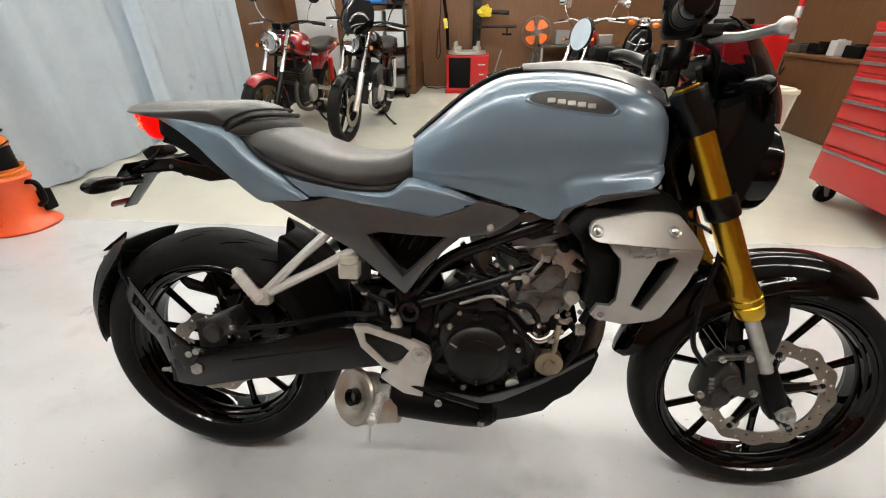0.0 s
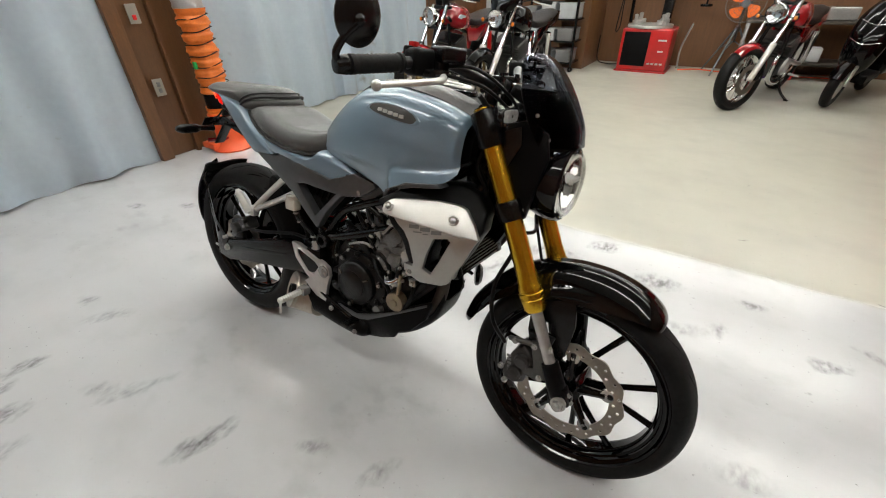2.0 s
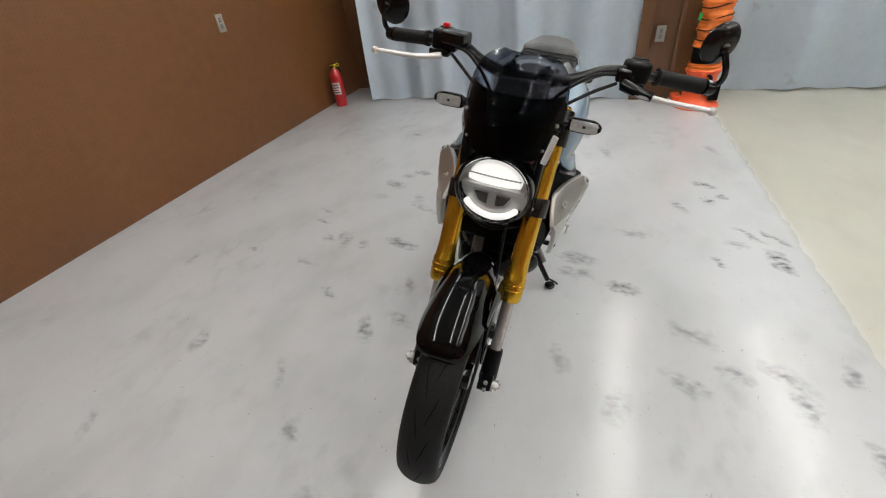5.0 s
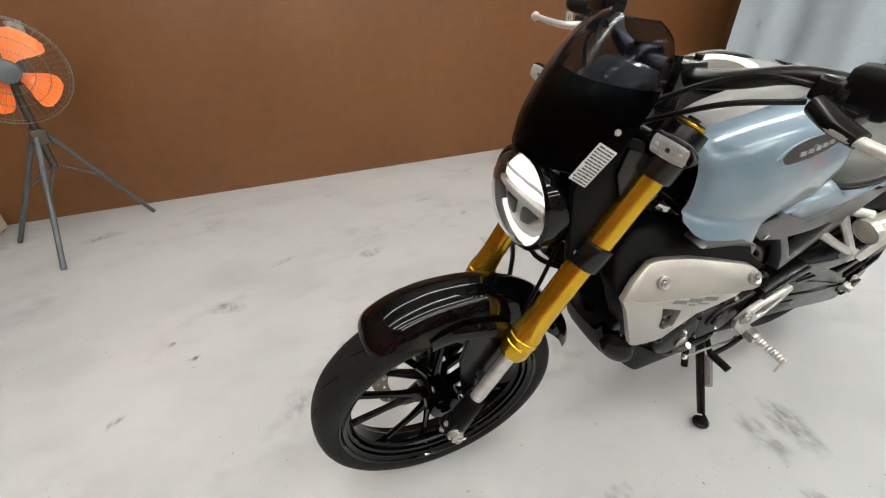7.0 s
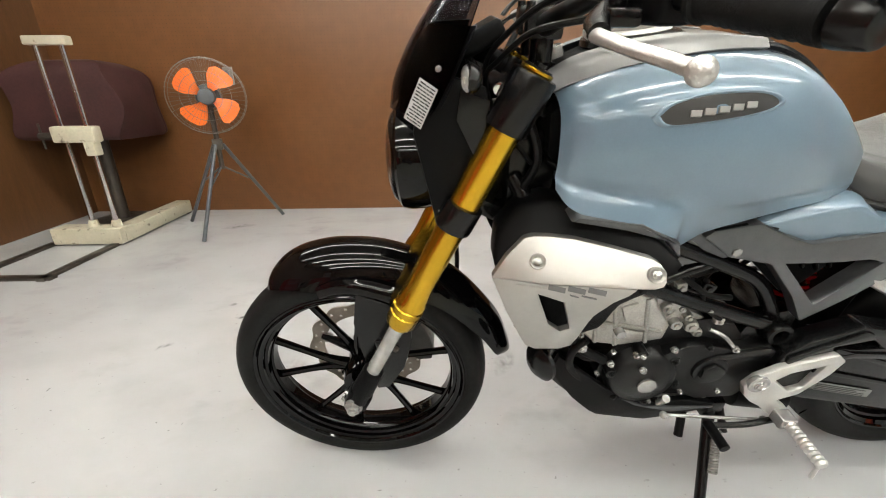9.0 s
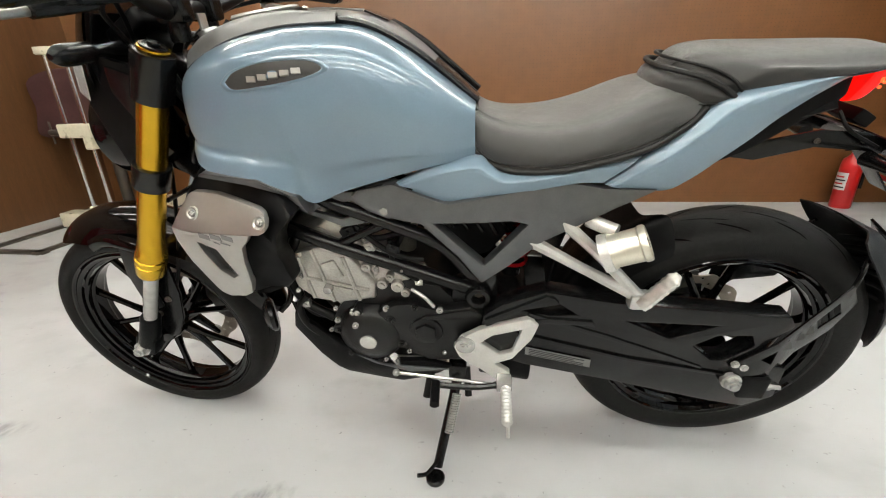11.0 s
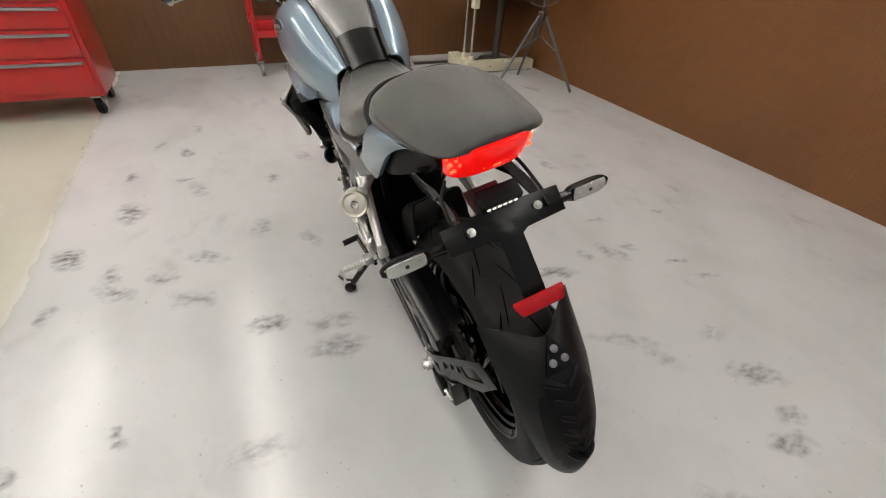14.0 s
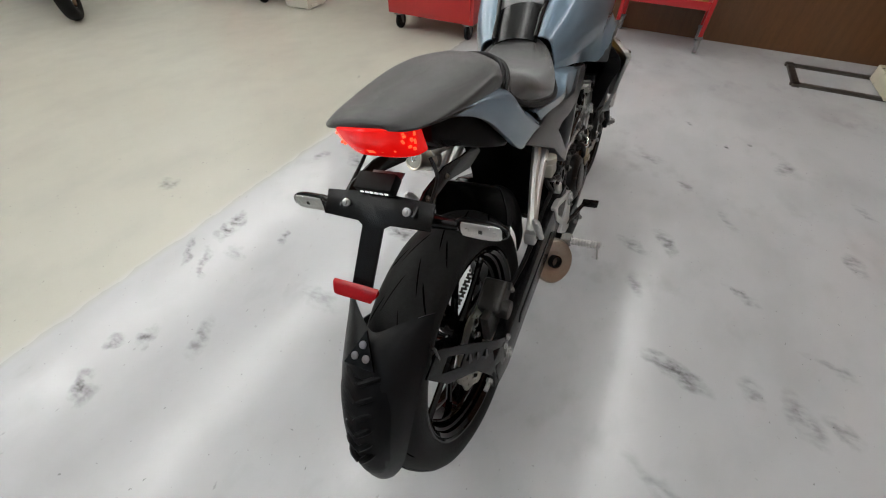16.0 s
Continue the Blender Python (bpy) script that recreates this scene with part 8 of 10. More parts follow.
bar = [(0.862, 0.385, 0.988), (0.9, 0.26, 1.0), (0.935, 0.17, 1.005), (0.965, 0.11, 0.985), (0.975, 0.05, 0.97), (0.975, 0, 0.97), (0.975, -0.05, 0.97), (0.965, -0.11, 0.985), (0.935, -0.17, 1.005), (0.9, -0.26, 1.0), (0.862, -0.385, 0.988)]
tube(bm, bar, [0.011, 0.011, 0.0115, 0.014, 0.014, 0.014, 0.0115, 0.011, 0.011], n=14, steps=60)
hbar = bp("handlebar", bm, BAR_BLACK, label="black tapered handlebar", front=True)
for s in (1, -1):
    bm = bmesh.new()
    cyl(bm, (0.975, 0.04, 0.925), (0.975, 0.04, 0.96), 0.016, n=16, bevel=0.002)
    box(bm, (0.975, 0.04, 0.972), (0.05, 0.034, 0.04), 0.008)
    for e in (-1, 1):
        cyl(bm, (0.975 + e * 0.019, 0.04, 0.985), (0.975 + e * 0.019, 0.04, 0.997), 0.006, n=10)
    bp("bar_clamp", flip(bm, s), BLACK_SATIN, hbar, "", True)
    bm = bmesh.new()
    a, b = Vector((0.897, 0.27, 0.999)), Vector((0.866, 0.378, 0.989))
    lathe(bm, [(0.0, 0), (0.0185, 0), (0.0185, 0.006), (0.016, 0.008)] + [(0.0155 + 0.0012 * (i % 2), 0.012 + i * 0.0045) for i in range(20)] + [(0.017, 0.108), (0.0, 0.112)], a, axis="z", n=24, m=(b - a).to_track_quat("Z", "Y").to_matrix().to_4x4())
    bp("grip", flip(bm, s), RUBBER, hbar, "black ribbed rubber grip", True)
    bm = bmesh.new()
    cyl(bm, b, b + (b - a).normalized() * 0.022, 0.017, 0.014, n=20, bevel=0.002)
    bp("bar_end", flip(bm, s), BLACK_SATIN, hbar, "", True)
    bm = bmesh.new()
    box(bm, (0.908, 0.225, 1.003), (0.044, 0.055, 0.05), 0.012, Matrix.Rotation(radians(16), 4, "Z"), seg=3)
    box(bm, (0.89, 0.228, 1.02), (0.018, 0.035, 0.022), 0.005, Matrix.Rotation(radians(16), 4, "Z"))
    if s > 0:
        box(bm, (0.885, 0.215, 0.99), (0.02, 0.02, 0.018), 0.004)
    bp("switch_block", flip(bm, s), BLACK, hbar, "black switch block", True)
    bm = bmesh.new()
    box(bm, (0.931, 0.2, 1.0), (0.04, 0.03, 0.028), 0.007, seg=3)
    box(bm, (0.945, 0.222, 0.985), (0.03, 0.05, 0.016), 0.005)
    if s < 0:
        box(bm, (0.945, 0.185, 1.02), (0.045, 0.062, 0.03), 0.007, Matrix.Rotation(radians(14), 4, "Z"), seg=3)
    else:
        tube(bm, [(0.95, 0.205, 0.985), (0.966, 0.235, 0.979), (0.973, 0.268, 0.974)], [0.014, 0.012, 0.0095], n=12)
        cyl(bm, (0.945, 0.215, 0.992), (0.945, 0.215, 1.006), 0.008, n=12, bevel=0.001)
    bp("lever_perch", flip(bm, s), BLACK_SATIN, hbar, "", True)
    bm = bmesh.new()
    tube(bm, [(0.958, 0.215, 0.98), (0.975, 0.25, 0.975), (0.97, 0.31, 0.97), (0.955, 0.37, 0.965), (0.95, 0.392, 0.963)], [0.0085, 0.0068, 0.0058, 0.0056, 0.0062], n=10, flat=0.8)
    ball(bm, (0.95, 0.394, 0.963), 0.0092, u=14, v=10)
    bp("lever", flip(bm, s), ALU, hbar, "bare alloy hand lever", True)
    # bar end mirror
    mc = Vector((0.88, 0.37, 1.078)) if s > 0 else Vector((0.893, 0.374, 1.062))
    mk = 0.9 if s > 0 else 1.0
    mm = Matrix.Rotation(radians(32 if s > 0 else 6), 4, "Z") @ Matrix.Rotation(radians(6), 4, "Y")
    bm = bmesh.new()
    tube(bm, [(0.862, 0.39, 0.99), (0.868, 0.404, 1.005), (0.884, 0.4, 1.03), tuple(mc + Vector((0.006, 0.012, -0.012)))], 0.0065, n=10)
    ball(bm, mc + Vector((0.006, 0.008, -0.006)), 0.011, u=12, v=8)
    lathe(bm, [(0.0, 0.012), (0.02, 0.01), (0.04 * mk, 0.004), (0.047 * mk, -0.002), (0.046 * mk, -0.006), (0.0, -0.006)], mc, axis="x", n=40, m=mm)
    mr_ = bp("mirror", flip(bm, s), BLACK_SATIN, label="small round black bar-end mirror", front=True)
    bm = bmesh.new()
    lathe(bm, [(0.0, -0.0062), (0.043 * mk, -0.0062), (0.043 * mk, -0.0075), (0.0, -0.0075)], mc, axis="x", n=40, m=mm)
    bp("glass", flip(bm, s), MIRROR, mr_, "mirror glass", True)
    bm = bmesh.new()
    for k, dz in enumerate((0.0, 0.016)):
        tube(bm, [(0.94 + 0.01 * k, 0.19, 1.0 - dz), (0.985 + 0.02 * k, 0.14, 1.0 - dz * 2), (1.025 + 0.01 * k, 0.085, 0.965 - dz * 2), (1.05, 0.05, 0.92 - dz), (1.03, 0.03, 0.85), (0.97, 0.05, 0.78)], 0.0038, n=8)
    bp("control_cable", flip(bm, s), CABLE_BLACK, hbar, "black control cables", True, kind="stuff")
bm = bmesh.new()
box(bm, (0.892, -0.228, 1.034), (0.014, 0.016, 0.01), 0.003)
bp("kill_switch", bm, RED_BUTTON, hbar, "red switch", True)
bm = bmesh.new()
cyl(bm, (0.95, 0, 0.925), (0.955, 0, 0.94), 0.018, n=20, bevel=0.002)
box(bm, (0.958, 0, 0.95), (0.004, 0.02, 0.03), 0.001)
bp("ignition_lock", bm, STEEL, front=True)
bm = bmesh.new()
tube(bm, [(1.0, 0.06, 0.88), (0.97, 0.07, 0.8), (0.99, 0.05, 0.72), (0.95, 0.06, 0.66)], 0.007, n=8)
tube(bm, [(1.02, -0.06, 0.88), (0.98, -0.08, 0.8), (1.0, -0.06, 0.73), (0.95, -0.08, 0.68)], 0.007, n=8)
tube(bm, [(1.03, -0.02, 0.86), (1.0, -0.05, 0.78), (1.01, 0.0, 0.7)], 0.008, n=8)
bp("wiring_loom", bm, CABLE_BLACK, kind="stuff")
bm = bmesh.new()
box(bm, (0.97, 0, 0.75), (0.08, 0.09, 0.16), 0.02)
bp("head_tube", bm, BLACK_SATIN)


# ---- things along the walls ----
def tool_cabinet(m, w, depth, h, label, pulls):
    """A red roller cabinet; its drawers face -x of its own frame, w is along y."""
    t = thing("tool_cabinet", label, "tool cabinet", "red tool cabinets", m)
    bm = bmesh.new()
    box(bm, (depth / 2, 0, 0.13 + (h - 0.13) / 2), (depth, w, h - 0.13), 0.008)
    box(bm, (depth / 2, 0, h + 0.012), (depth + 0.01, w + 0.01, 0.03), 0.008)
    part("body", bm, RED_TOOL, t)
    z = 0.16
    for i, dh in enumerate(pulls):
        bm = bmesh.new()
        box(bm, (-0.007, 0, z + dh / 2), (0.016, w - 0.05, dh - 0.012), 0.004)
        dr = part("drawer", bm, RED_TOOL, t)
        bm = bmesh.new()
        box(bm, (-0.024, 0, z + dh - 0.03), (0.022, w - 0.08, 0.016), 0.005)
        part("pull", bm, PULL, dr, "full-width metal drawer pull")
        z += dh
    for sx in (0.06, depth - 0.06):
        for sy in (-1, 1):
            y = sy * (w / 2 - 0.07)
            bm = bmesh.new()
            box(bm, (sx, y, 0.118), (0.07, 0.06, 0.012), 0.002)
            for e in (-1, 1):
                plate(bm, [(sx - 0.02, 0.115), (sx + 0.02, 0.115), (sx + 0.03, 0.045), (sx + 0.01, 0.045)], y + e * 0.024 - 0.002, y + e * 0.024 + 0.002)
            f = part("caster_fork", bm, STEEL, t)
            bm = bmesh.new()
            lathe(bm, [(0.012, -0.017), (0.055, -0.017), (0.06, -0.01), (0.06, 0.01), (0.055, 0.017), (0.012, 0.017)], (sx + 0.02, y, 0.06), n=24)
            part("caster_wheel", bm, BLACK, f)
    return t


tool_cabinet(pose(2.73, 1.61, 0), 0.78, 0.46, 0.98, "red steel roller cabinet with seven drawers and purple-grey pulls", (0.2, 0.15, 0.13, 0.12, 0.08, 0.07, 0.07))
tool_cabinet(pose(2.72, 3.82, 0), 0.78, 0.48, 0.95, "red steel roller cabinet standing beside a cream waste bin", (0.17, 0.13, 0.1, 0.1, 0.1, 0.09, 0.1))
bm = bmesh.new()
box(bm, (3.0, 4.0, 1.0), (0.2, 0.3, 0.05), 0.02, Matrix.Rotation(radians(15), 4, "Z"), seg=3)
tagged(part("tool_pouch", bm, BLACK, None, "flat black pouch lying on a tool cabinet"), category="pouch")

bn = thing("waste_bin", "cream plastic swing waste bin with a rolled rim", "waste bin", m=pose(2.93, 3.08, 0, 0, 0, 6))
bm = bmesh.new()
sheet(bm, [[(sx * w, sy * d_, z) for sx, sy in ((-1, -0.9), (-0.9, -1), (0.9, -1), (1, -0.9), (1, 0.9), (0.9, 1), (-0.9, 1), (-1, 0.9))] for z, w, d_ in ((0.012, 0.135, 0.115), (0.04, 0.14, 0.12), (0.25, 0.152, 0.132), (0.5, 0.165, 0.145))], 8, 48, wrap=True)
part("body", bm, BIN_WHITE, bn)
bm = bmesh.new()
box(bm, (0, 0, 0.512), (0.37, 0.325, 0.04), 0.014, seg=3)
box(bm, (0, 0, 0.536), (0.32, 0.28, 0.016), 0.006)
part("lid", bm, BIN_WHITE, bn)
for sx in (-1, 1):
    for sy in (-1, 1):
        bm = bmesh.new()
        box(bm, (sx * 0.105, sy * 0.09, 0.008), (0.05, 0.045, 0.016), 0.005)
        part("foot", bm, BIN_WHITE, bn)
bm = bmesh.new()
box(bm, (-0.06, -0.128, 0.03), (0.1, 0.02, 0.03), 0.006)
part("pedal", bm, BIN_WHITE, bn)

# service cart with two trays
sc_ = thing("service_cart", "red two-tray steel service cart loaded with tools and rags", "service cart", m=pose(3.6, -0.08, 0))
for z, hh in ((0.3, 0.05), (0.72, 0.07)):
    bm = bmesh.new()
    box(bm, (0, 0, z), (0.36, 0.66, 0.008), 0.002)
    for e in (-1, 1):
        box(bm, (e * 0.178, 0, z + hh / 2), (0.006, 0.66, hh), 0.002)
        box(bm, (0, e * 0.328, z + hh / 2), (0.36, 0.006, hh), 0.002)
    part("tray", bm, RED_TOOL, sc_)
for sx in (-0.17, 0.17):
    for sy in (-0.315, 0.315):
        bm = bmesh.new()
        box(bm, (sx, sy, 0.46), (0.03, 0.03, 0.68), 0.004)
        part("post", bm, RED_TOOL, sc_)
        bm = bmesh.new()
        lathe(bm, [(0.012, -0.014), (0.048, -0.014), (0.052, -0.006), (0.052, 0.006), (0.048, 0.014), (0.012, 0.014)], (sx, sy, 0.053), n=24)
        box(bm, (sx, sy, 0.108), (0.05, 0.045, 0.012), 0.002)
        part("caster", bm, LABEL_GREY, sc_)
bm = bmesh.new()
box(bm, (3.54, 0.05, 0.76), (0.24, 0.3, 0.07), 0.012, Matrix.Rotation(radians(8), 4, "Z"), seg=3)
box(bm, (3.42, 0.05, 0.765), (0.01, 0.1, 0.02), 0.004)
tagged(part("tool_case", bm, BLUE_PLASTIC, None, "blue plastic tool case lying on the cart"), category="tool case")
bm = bmesh.new()
box(bm, (3.6, -0.2, 0.775), (0.2, 0.16, 0.1), 0.012, Matrix.Rotation(radians(-12), 4, "Z"), seg=3)
tagged(part("tool_box", bm, BLACK, None, "black plastic tool box on the cart"), category="tool box")
bm = bmesh.new()
box(bm, (3.56, -0.02, 0.81), (0.12, 0.24, 0.024), 0.008, Matrix.Rotation(radians(20), 4, "Z"))
tagged(part("red_case", bm, RED_TOOL, None, "thin red case lying on the blue tool case"), category="case")
bm = bmesh.new()
box(bm, (3.58, 0.12, 0.36), (0.24, 0.24, 0.11), 0.008)
tagged(part("red_bin", bm, RED_TOOL, None, "red open metal bin on the lower tray"), category="bin")


def crumpled(name, c, size, material, label, category, seed, flat=0.5):
    bm = bmesh.new()
    bmesh.ops.create_icosphere(bm, subdivisions=4, radius=1)
    for v in bm.verts:
        n1 = noise.noise(v.co * 1.7 + Vector((seed, 0, 0))) * 0.5 + noise.noise(v.co * 4 + Vector((0, seed, 0))) * 0.22
        v.co = v.co * (1 + n1)
        v.co = Vector((v.co.x * size[0], v.co.y * size[1], max(-flat, v.co.z) * size[2]))
    low = min(v.co.z for v in bm.verts)
    bmesh.ops.translate(bm, vec=Vector(c) - Vector((0, 0, low)), verts=bm.verts)
    return tagged(part(name, bm, material, None, label, 70), category=category)


crumpled("rag", (3.58, -0.24, 0.305), (0.11, 0.1, 0.09), OCHRE, "crumpled ochre shop rag on the lower tray", "rag", 3)
crumpled("rag", (3.56, -0.08, 0.305), (0.08, 0.07, 0.06), CREAM_METAL, "crumpled pale rag beside the red bin", "rag", 7)


# fans
def pedestal_fan(m, label):
    """An orange-bladed industrial fan on a tripod; it faces +y of its own frame."""
    t = thing("tripod_fan", label, "fan", "tripod fans", m)
    HC = Vector((0, 0, 0.855))
    for a in (0, 1, 2, 3):
        bm = bmesh.new()
        rows = []
        for r in (0.035, 0.08, 0.13, 0.17, 0.188):
            row = []
            for f in (-1, -0.4, 0.3, 1):
                spread = {0.035: 0.3, 0.08: 0.42, 0.13: 0.5, 0.17: 0.46, 0.188: 0.3}[r]
                ang = a * math.pi / 2 + 0.5 + f * spread + r * 1.2
                row.append((HC.x + r * math.cos(ang), 0.012 * f * (1.2 - r * 2), HC.z + r * math.sin(ang)))
            rows.append(row)
        sheet(bm, rows, 12, 12, 0.002)
        part("blade", bm, FAN_ORANGE, t, "orange plastic fan blade")
    bm = bmesh.new()
    lathe(bm, [(0, 0.04), (0.04, 0.035), (0.05, 0.02), (0.05, -0.02), (0, -0.02)], HC, n=28)
    part("hub", bm, FAN_GREY, t)
    bm = bmesh.new()
    lathe(bm, [(0, 0), (0.07, 0), (0.075, -0.02), (0.07, -0.12), (0.04, -0.15), (0, -0.15)], HC + Vector((0, -0.05, 0)), n=24)
    part("motor", bm, FAN_GREY, t)
    bm = bmesh.new()
    for r, y in ((0.222, 0.0), (0.215, 0.04), (0.215, -0.05), (0.14, 0.062), (0.09, 0.068)):
        pts = [(HC.x + r * math.cos(2 * math.pi * i / 48), y, HC.z + r * math.sin(2 * math.pi * i / 48)) for i in range(49)]
        tube(bm, pts, 0.0028 if r > 0.22 else 0.0014, n=5, steps=49, cap=False)
    for i in range(48):
        a = 2 * math.pi * i / 48
        u = Vector((math.cos(a), 0, math.sin(a)))
        tube(bm, [tuple(HC + u * 0.05 + Vector((0, 0.07, 0))), tuple(HC + u * 0.16 + Vector((0, 0.062, 0))), tuple(HC + u * 0.215 + Vector((0, 0.035, 0))), tuple(HC + u * 0.222)], 0.0008, n=4, steps=7, cap=False)
        tube(bm, [tuple(HC + u * 0.07 + Vector((0, -0.06, 0))), tuple(HC + u * 0.215 + Vector((0, -0.045, 0))), tuple(HC + u * 0.222)], 0.0008, n=4, steps=5, cap=False)
    part("guard", bm, WIRE, t, "round wire guard")
    bm = bmesh.new()
    cyl(bm, (0, 0.072, 0.855), (0, 0.078, 0.855), 0.045, n=28, bevel=0.002)
    part("guard_badge", bm, FAN_GREY, t)
    bm = bmesh.new()
    cyl(bm, (0, -0.06, 0.4), (0, -0.06, 0.8), 0.016, n=16)
    box(bm, (0, -0.06, 0.56), (0.06, 0.06, 0.07), 0.01)
    part("post", bm, STEEL_DARK, t)
    for a in (65, 201, 322):
        bm = bmesh.new()
        u = Vector((math.cos(radians(a)), math.sin(radians(a)), 0))
        tube(bm, [tuple(Vector((0, -0.06, 0.56)) + u * 0.03), tuple(Vector((0, -0.06, 0.01)) + u * 0.36)], 0.012, n=10)
        part("leg", bm, FAN_GREY, t)
        bm = bmesh.new()
        tube(bm, [tuple(Vector((0, -0.06, 0.42))), tuple(Vector((0, -0.06, 0.32)) + u * 0.155)], 0.006, n=8)
        part("brace", bm, FAN_GREY, t)
    return t


fan = pedestal_fan(pose(2.53, -1.87, 0, 0, 0, 22), "orange-bladed tripod fan standing by the pegboard wall")
fan_b = copy_thing(fan, pose(1.43, 6.55, 0, 0, 0, 180))
tagged(fan_b, "orange-bladed tripod fan standing at the back wall")

# arbor press stand
pr = thing("press_stand", "chipped cream iron stand with two steel rods", "press stand", m=pose(0, 0, 0))
bm = bmesh.new()
box(bm, (3.1, -1.94, 0.055), (0.11, 0.72, 0.09), 0.01)
part("foot", bm, CREAM_METAL, pr)
bm = bmesh.new()
box(bm, (3.26, -1.6, 0.06), (0.42, 0.12, 0.1), 0.01)
part("base", bm, CREAM_METAL, pr)
for x in (3.1, 3.24):
    bm = bmesh.new()
    cyl(bm, (x, -1.6, 0.1), (x, -1.6, 1.13), 0.014, n=20)
    part("rod", bm, CHROME, pr, "polished steel rod")
    bm = bmesh.new()
    cyl(bm, (x, -1.6, 0.105), (x, -1.6, 0.15), 0.03, 0.024, n=16, bevel=0.003)
    part("socket", bm, CREAM_METAL, pr)
bm = bmesh.new()
box(bm, (3.17, -1.6, 0.66), (0.24, 0.07, 0.09), 0.012)
box(bm, (3.1, -1.6, 0.6), (0.06, 0.06, 0.12), 0.01)
part("slider", bm, CREAM_METAL, pr)
bm = bmesh.new()
cyl(bm, (3.3, -1.6, 0.65), (3.38, -1.6, 0.65), 0.02, n=16, bevel=0.003)
tube(bm, [(3.37, -1.6, 0.58), (3.37, -1.6, 0.72)], 0.006, n=8)
part("crank", bm, STEEL_DARK, pr)
bm = bmesh.new()
box(bm, (3.17, -1.6, 1.14), (0.23, 0.05, 0.045), 0.008)
part("top_bar", bm, CREAM_METAL, pr)

# covered machine behind it
cm = thing("covered_machine", "machine under a dark maroon cover on a steel post", "machine", m=pose(3.42, -2.08, 0))
bm = bmesh.new()
sheet(bm, [[(sx * w + 0.03 * math.sin(z * 20 + sy), sy * d_, z) for sx, sy in ((-1, -0.8), (-0.8, -1), (0.8, -1), (1, -0.8), (1, 0.8), (0.8, 1), (-0.8, 1), (-1, 0.8))] for z, w, d_ in ((0.6, 0.3, 0.2), (0.64, 0.33, 0.22), (0.8, 0.34, 0.22), (0.98, 0.31, 0.2), (1.06, 0.22, 0.14), (1.08, 0.1, 0.06))], 18, 40, wrap=True)
part("cover", bm, MAROON, cm, "dark maroon cloth cover")
bm = bmesh.new()
cyl(bm, (0, 0, 0.01), (0, 0, 0.62), 0.04, n=16)
cyl(bm, (0, 0, 0.0), (0, 0, 0.03), 0.18, n=24, bevel=0.006)
part("post", bm, STEEL_DARK, cm)

# fire extinguisher
fe = thing("fire_extinguisher", "red fire extinguisher with a white label on the floor", "extinguisher", m=pose(-2.05, -2.22, 0, 0, 0, 8))
bm = bmesh.new()
lathe(bm, [(0, 0.0), (0.058, 0.0), (0.062, 0.01), (0.062, 0.3), (0.055, 0.34), (0.025, 0.37), (0.02, 0.385), (0, 0.385)], (0, 0, 0), axis="z", n=32)
part("cylinder", bm, RED_TOOL, fe)
bm = bmesh.new()
lathe(bm, [(0.0625, 0.13), (0.0632, 0.13), (0.0632, 0.25), (0.0625, 0.25)], (0, 0, 0), axis="z", n=24, arc=(-42, 42))
lb_ = part("label", bm, WHITE_LABEL, fe, "white printed label")
for k in range(4):
    bm = bmesh.new()
    lathe(bm, [(0.0632, 0.145 + k * 0.024), (0.0637, 0.145 + k * 0.024), (0.0637, 0.155 + k * 0.024), (0.0632, 0.155 + k * 0.024)], (0, 0, 0), axis="z", n=12, arc=(-34, 34 - 9 * (k % 2)))
    part("label_line", bm, RED_TOOL if k % 2 else LABEL_INK, lb_)
bm = bmesh.new()
box(bm, (0.03, 0, 0.405), (0.1, 0.02, 0.012), 0.003)
box(bm, (0.035, 0, 0.43), (0.11, 0.02, 0.01), 0.003, Matrix.Rotation(radians(-12), 4, "Y"))
part("lever", bm, BLACK, fe, "black squeeze lever")
bm = bmesh.new()
cyl(bm, (0, 0, 0.38), (0, 0, 0.424), 0.017, n=16, bevel=0.003)
cyl(bm, (0.0, -0.03, 0.412), (0.0, 0.03, 0.412), 0.009, n=10)
lathe(bm, [(0.012, -0.003), (0.018, -0.003), (0.018, 0.003), (0.012, 0.003)], (0.0, 0.044, 0.412), axis="x", n=20)
part("valve", bm, YELLOW, fe, "yellow valve and safety pin ring")
bm = bmesh.new()
tube(bm, [(-0.01, 0.01, 0.4), (-0.06, 0.03, 0.36), (-0.072, 0.03, 0.24), (-0.07, 0.03, 0.14)], [0.008, 0.008, 0.009, 0.013], n=10)
part("hose", bm, CABLE_BLACK, fe)


def wall_plate(p, turn, label, n=2):
    t = thing("wall_socket", label, "socket", "wall plates", pose(*p, 0, 0, turn))
    bm = bmesh.new()
    box(bm, (0, 0, 0), (0.07, 0.008, 0.12), 0.003)
    part("plate", bm, OUTLET, t)
    for k in range(n):
        bm = bmesh.new()
        box(bm, (0, -0.006, -0.022 + 0.044 * k), (0.024, 0.006, 0.032), 0.002)
        part("insert", bm, LABEL_GREY if n == 2 else RED_BUTTON, t)


wall_plate((-0.868, Y0 + 0.005, 0.965), 180, "pale wall socket on the pegboard wall")
wall_plate((2.6, Y0 + 0.005, 0.99), 180, "pale wall socket behind the tripod fan")
wall_plate((-2.138, 0.86, 0.53), 90, "pale wall socket on the boxed column")
wall_plate((-2.138, 0.87, 1.01), 90, "pale plate with a red button on the boxed column", 1)
wall_plate((1.95, Y1 - 0.005, 1.25), 0, "pale wall socket on the back wall")

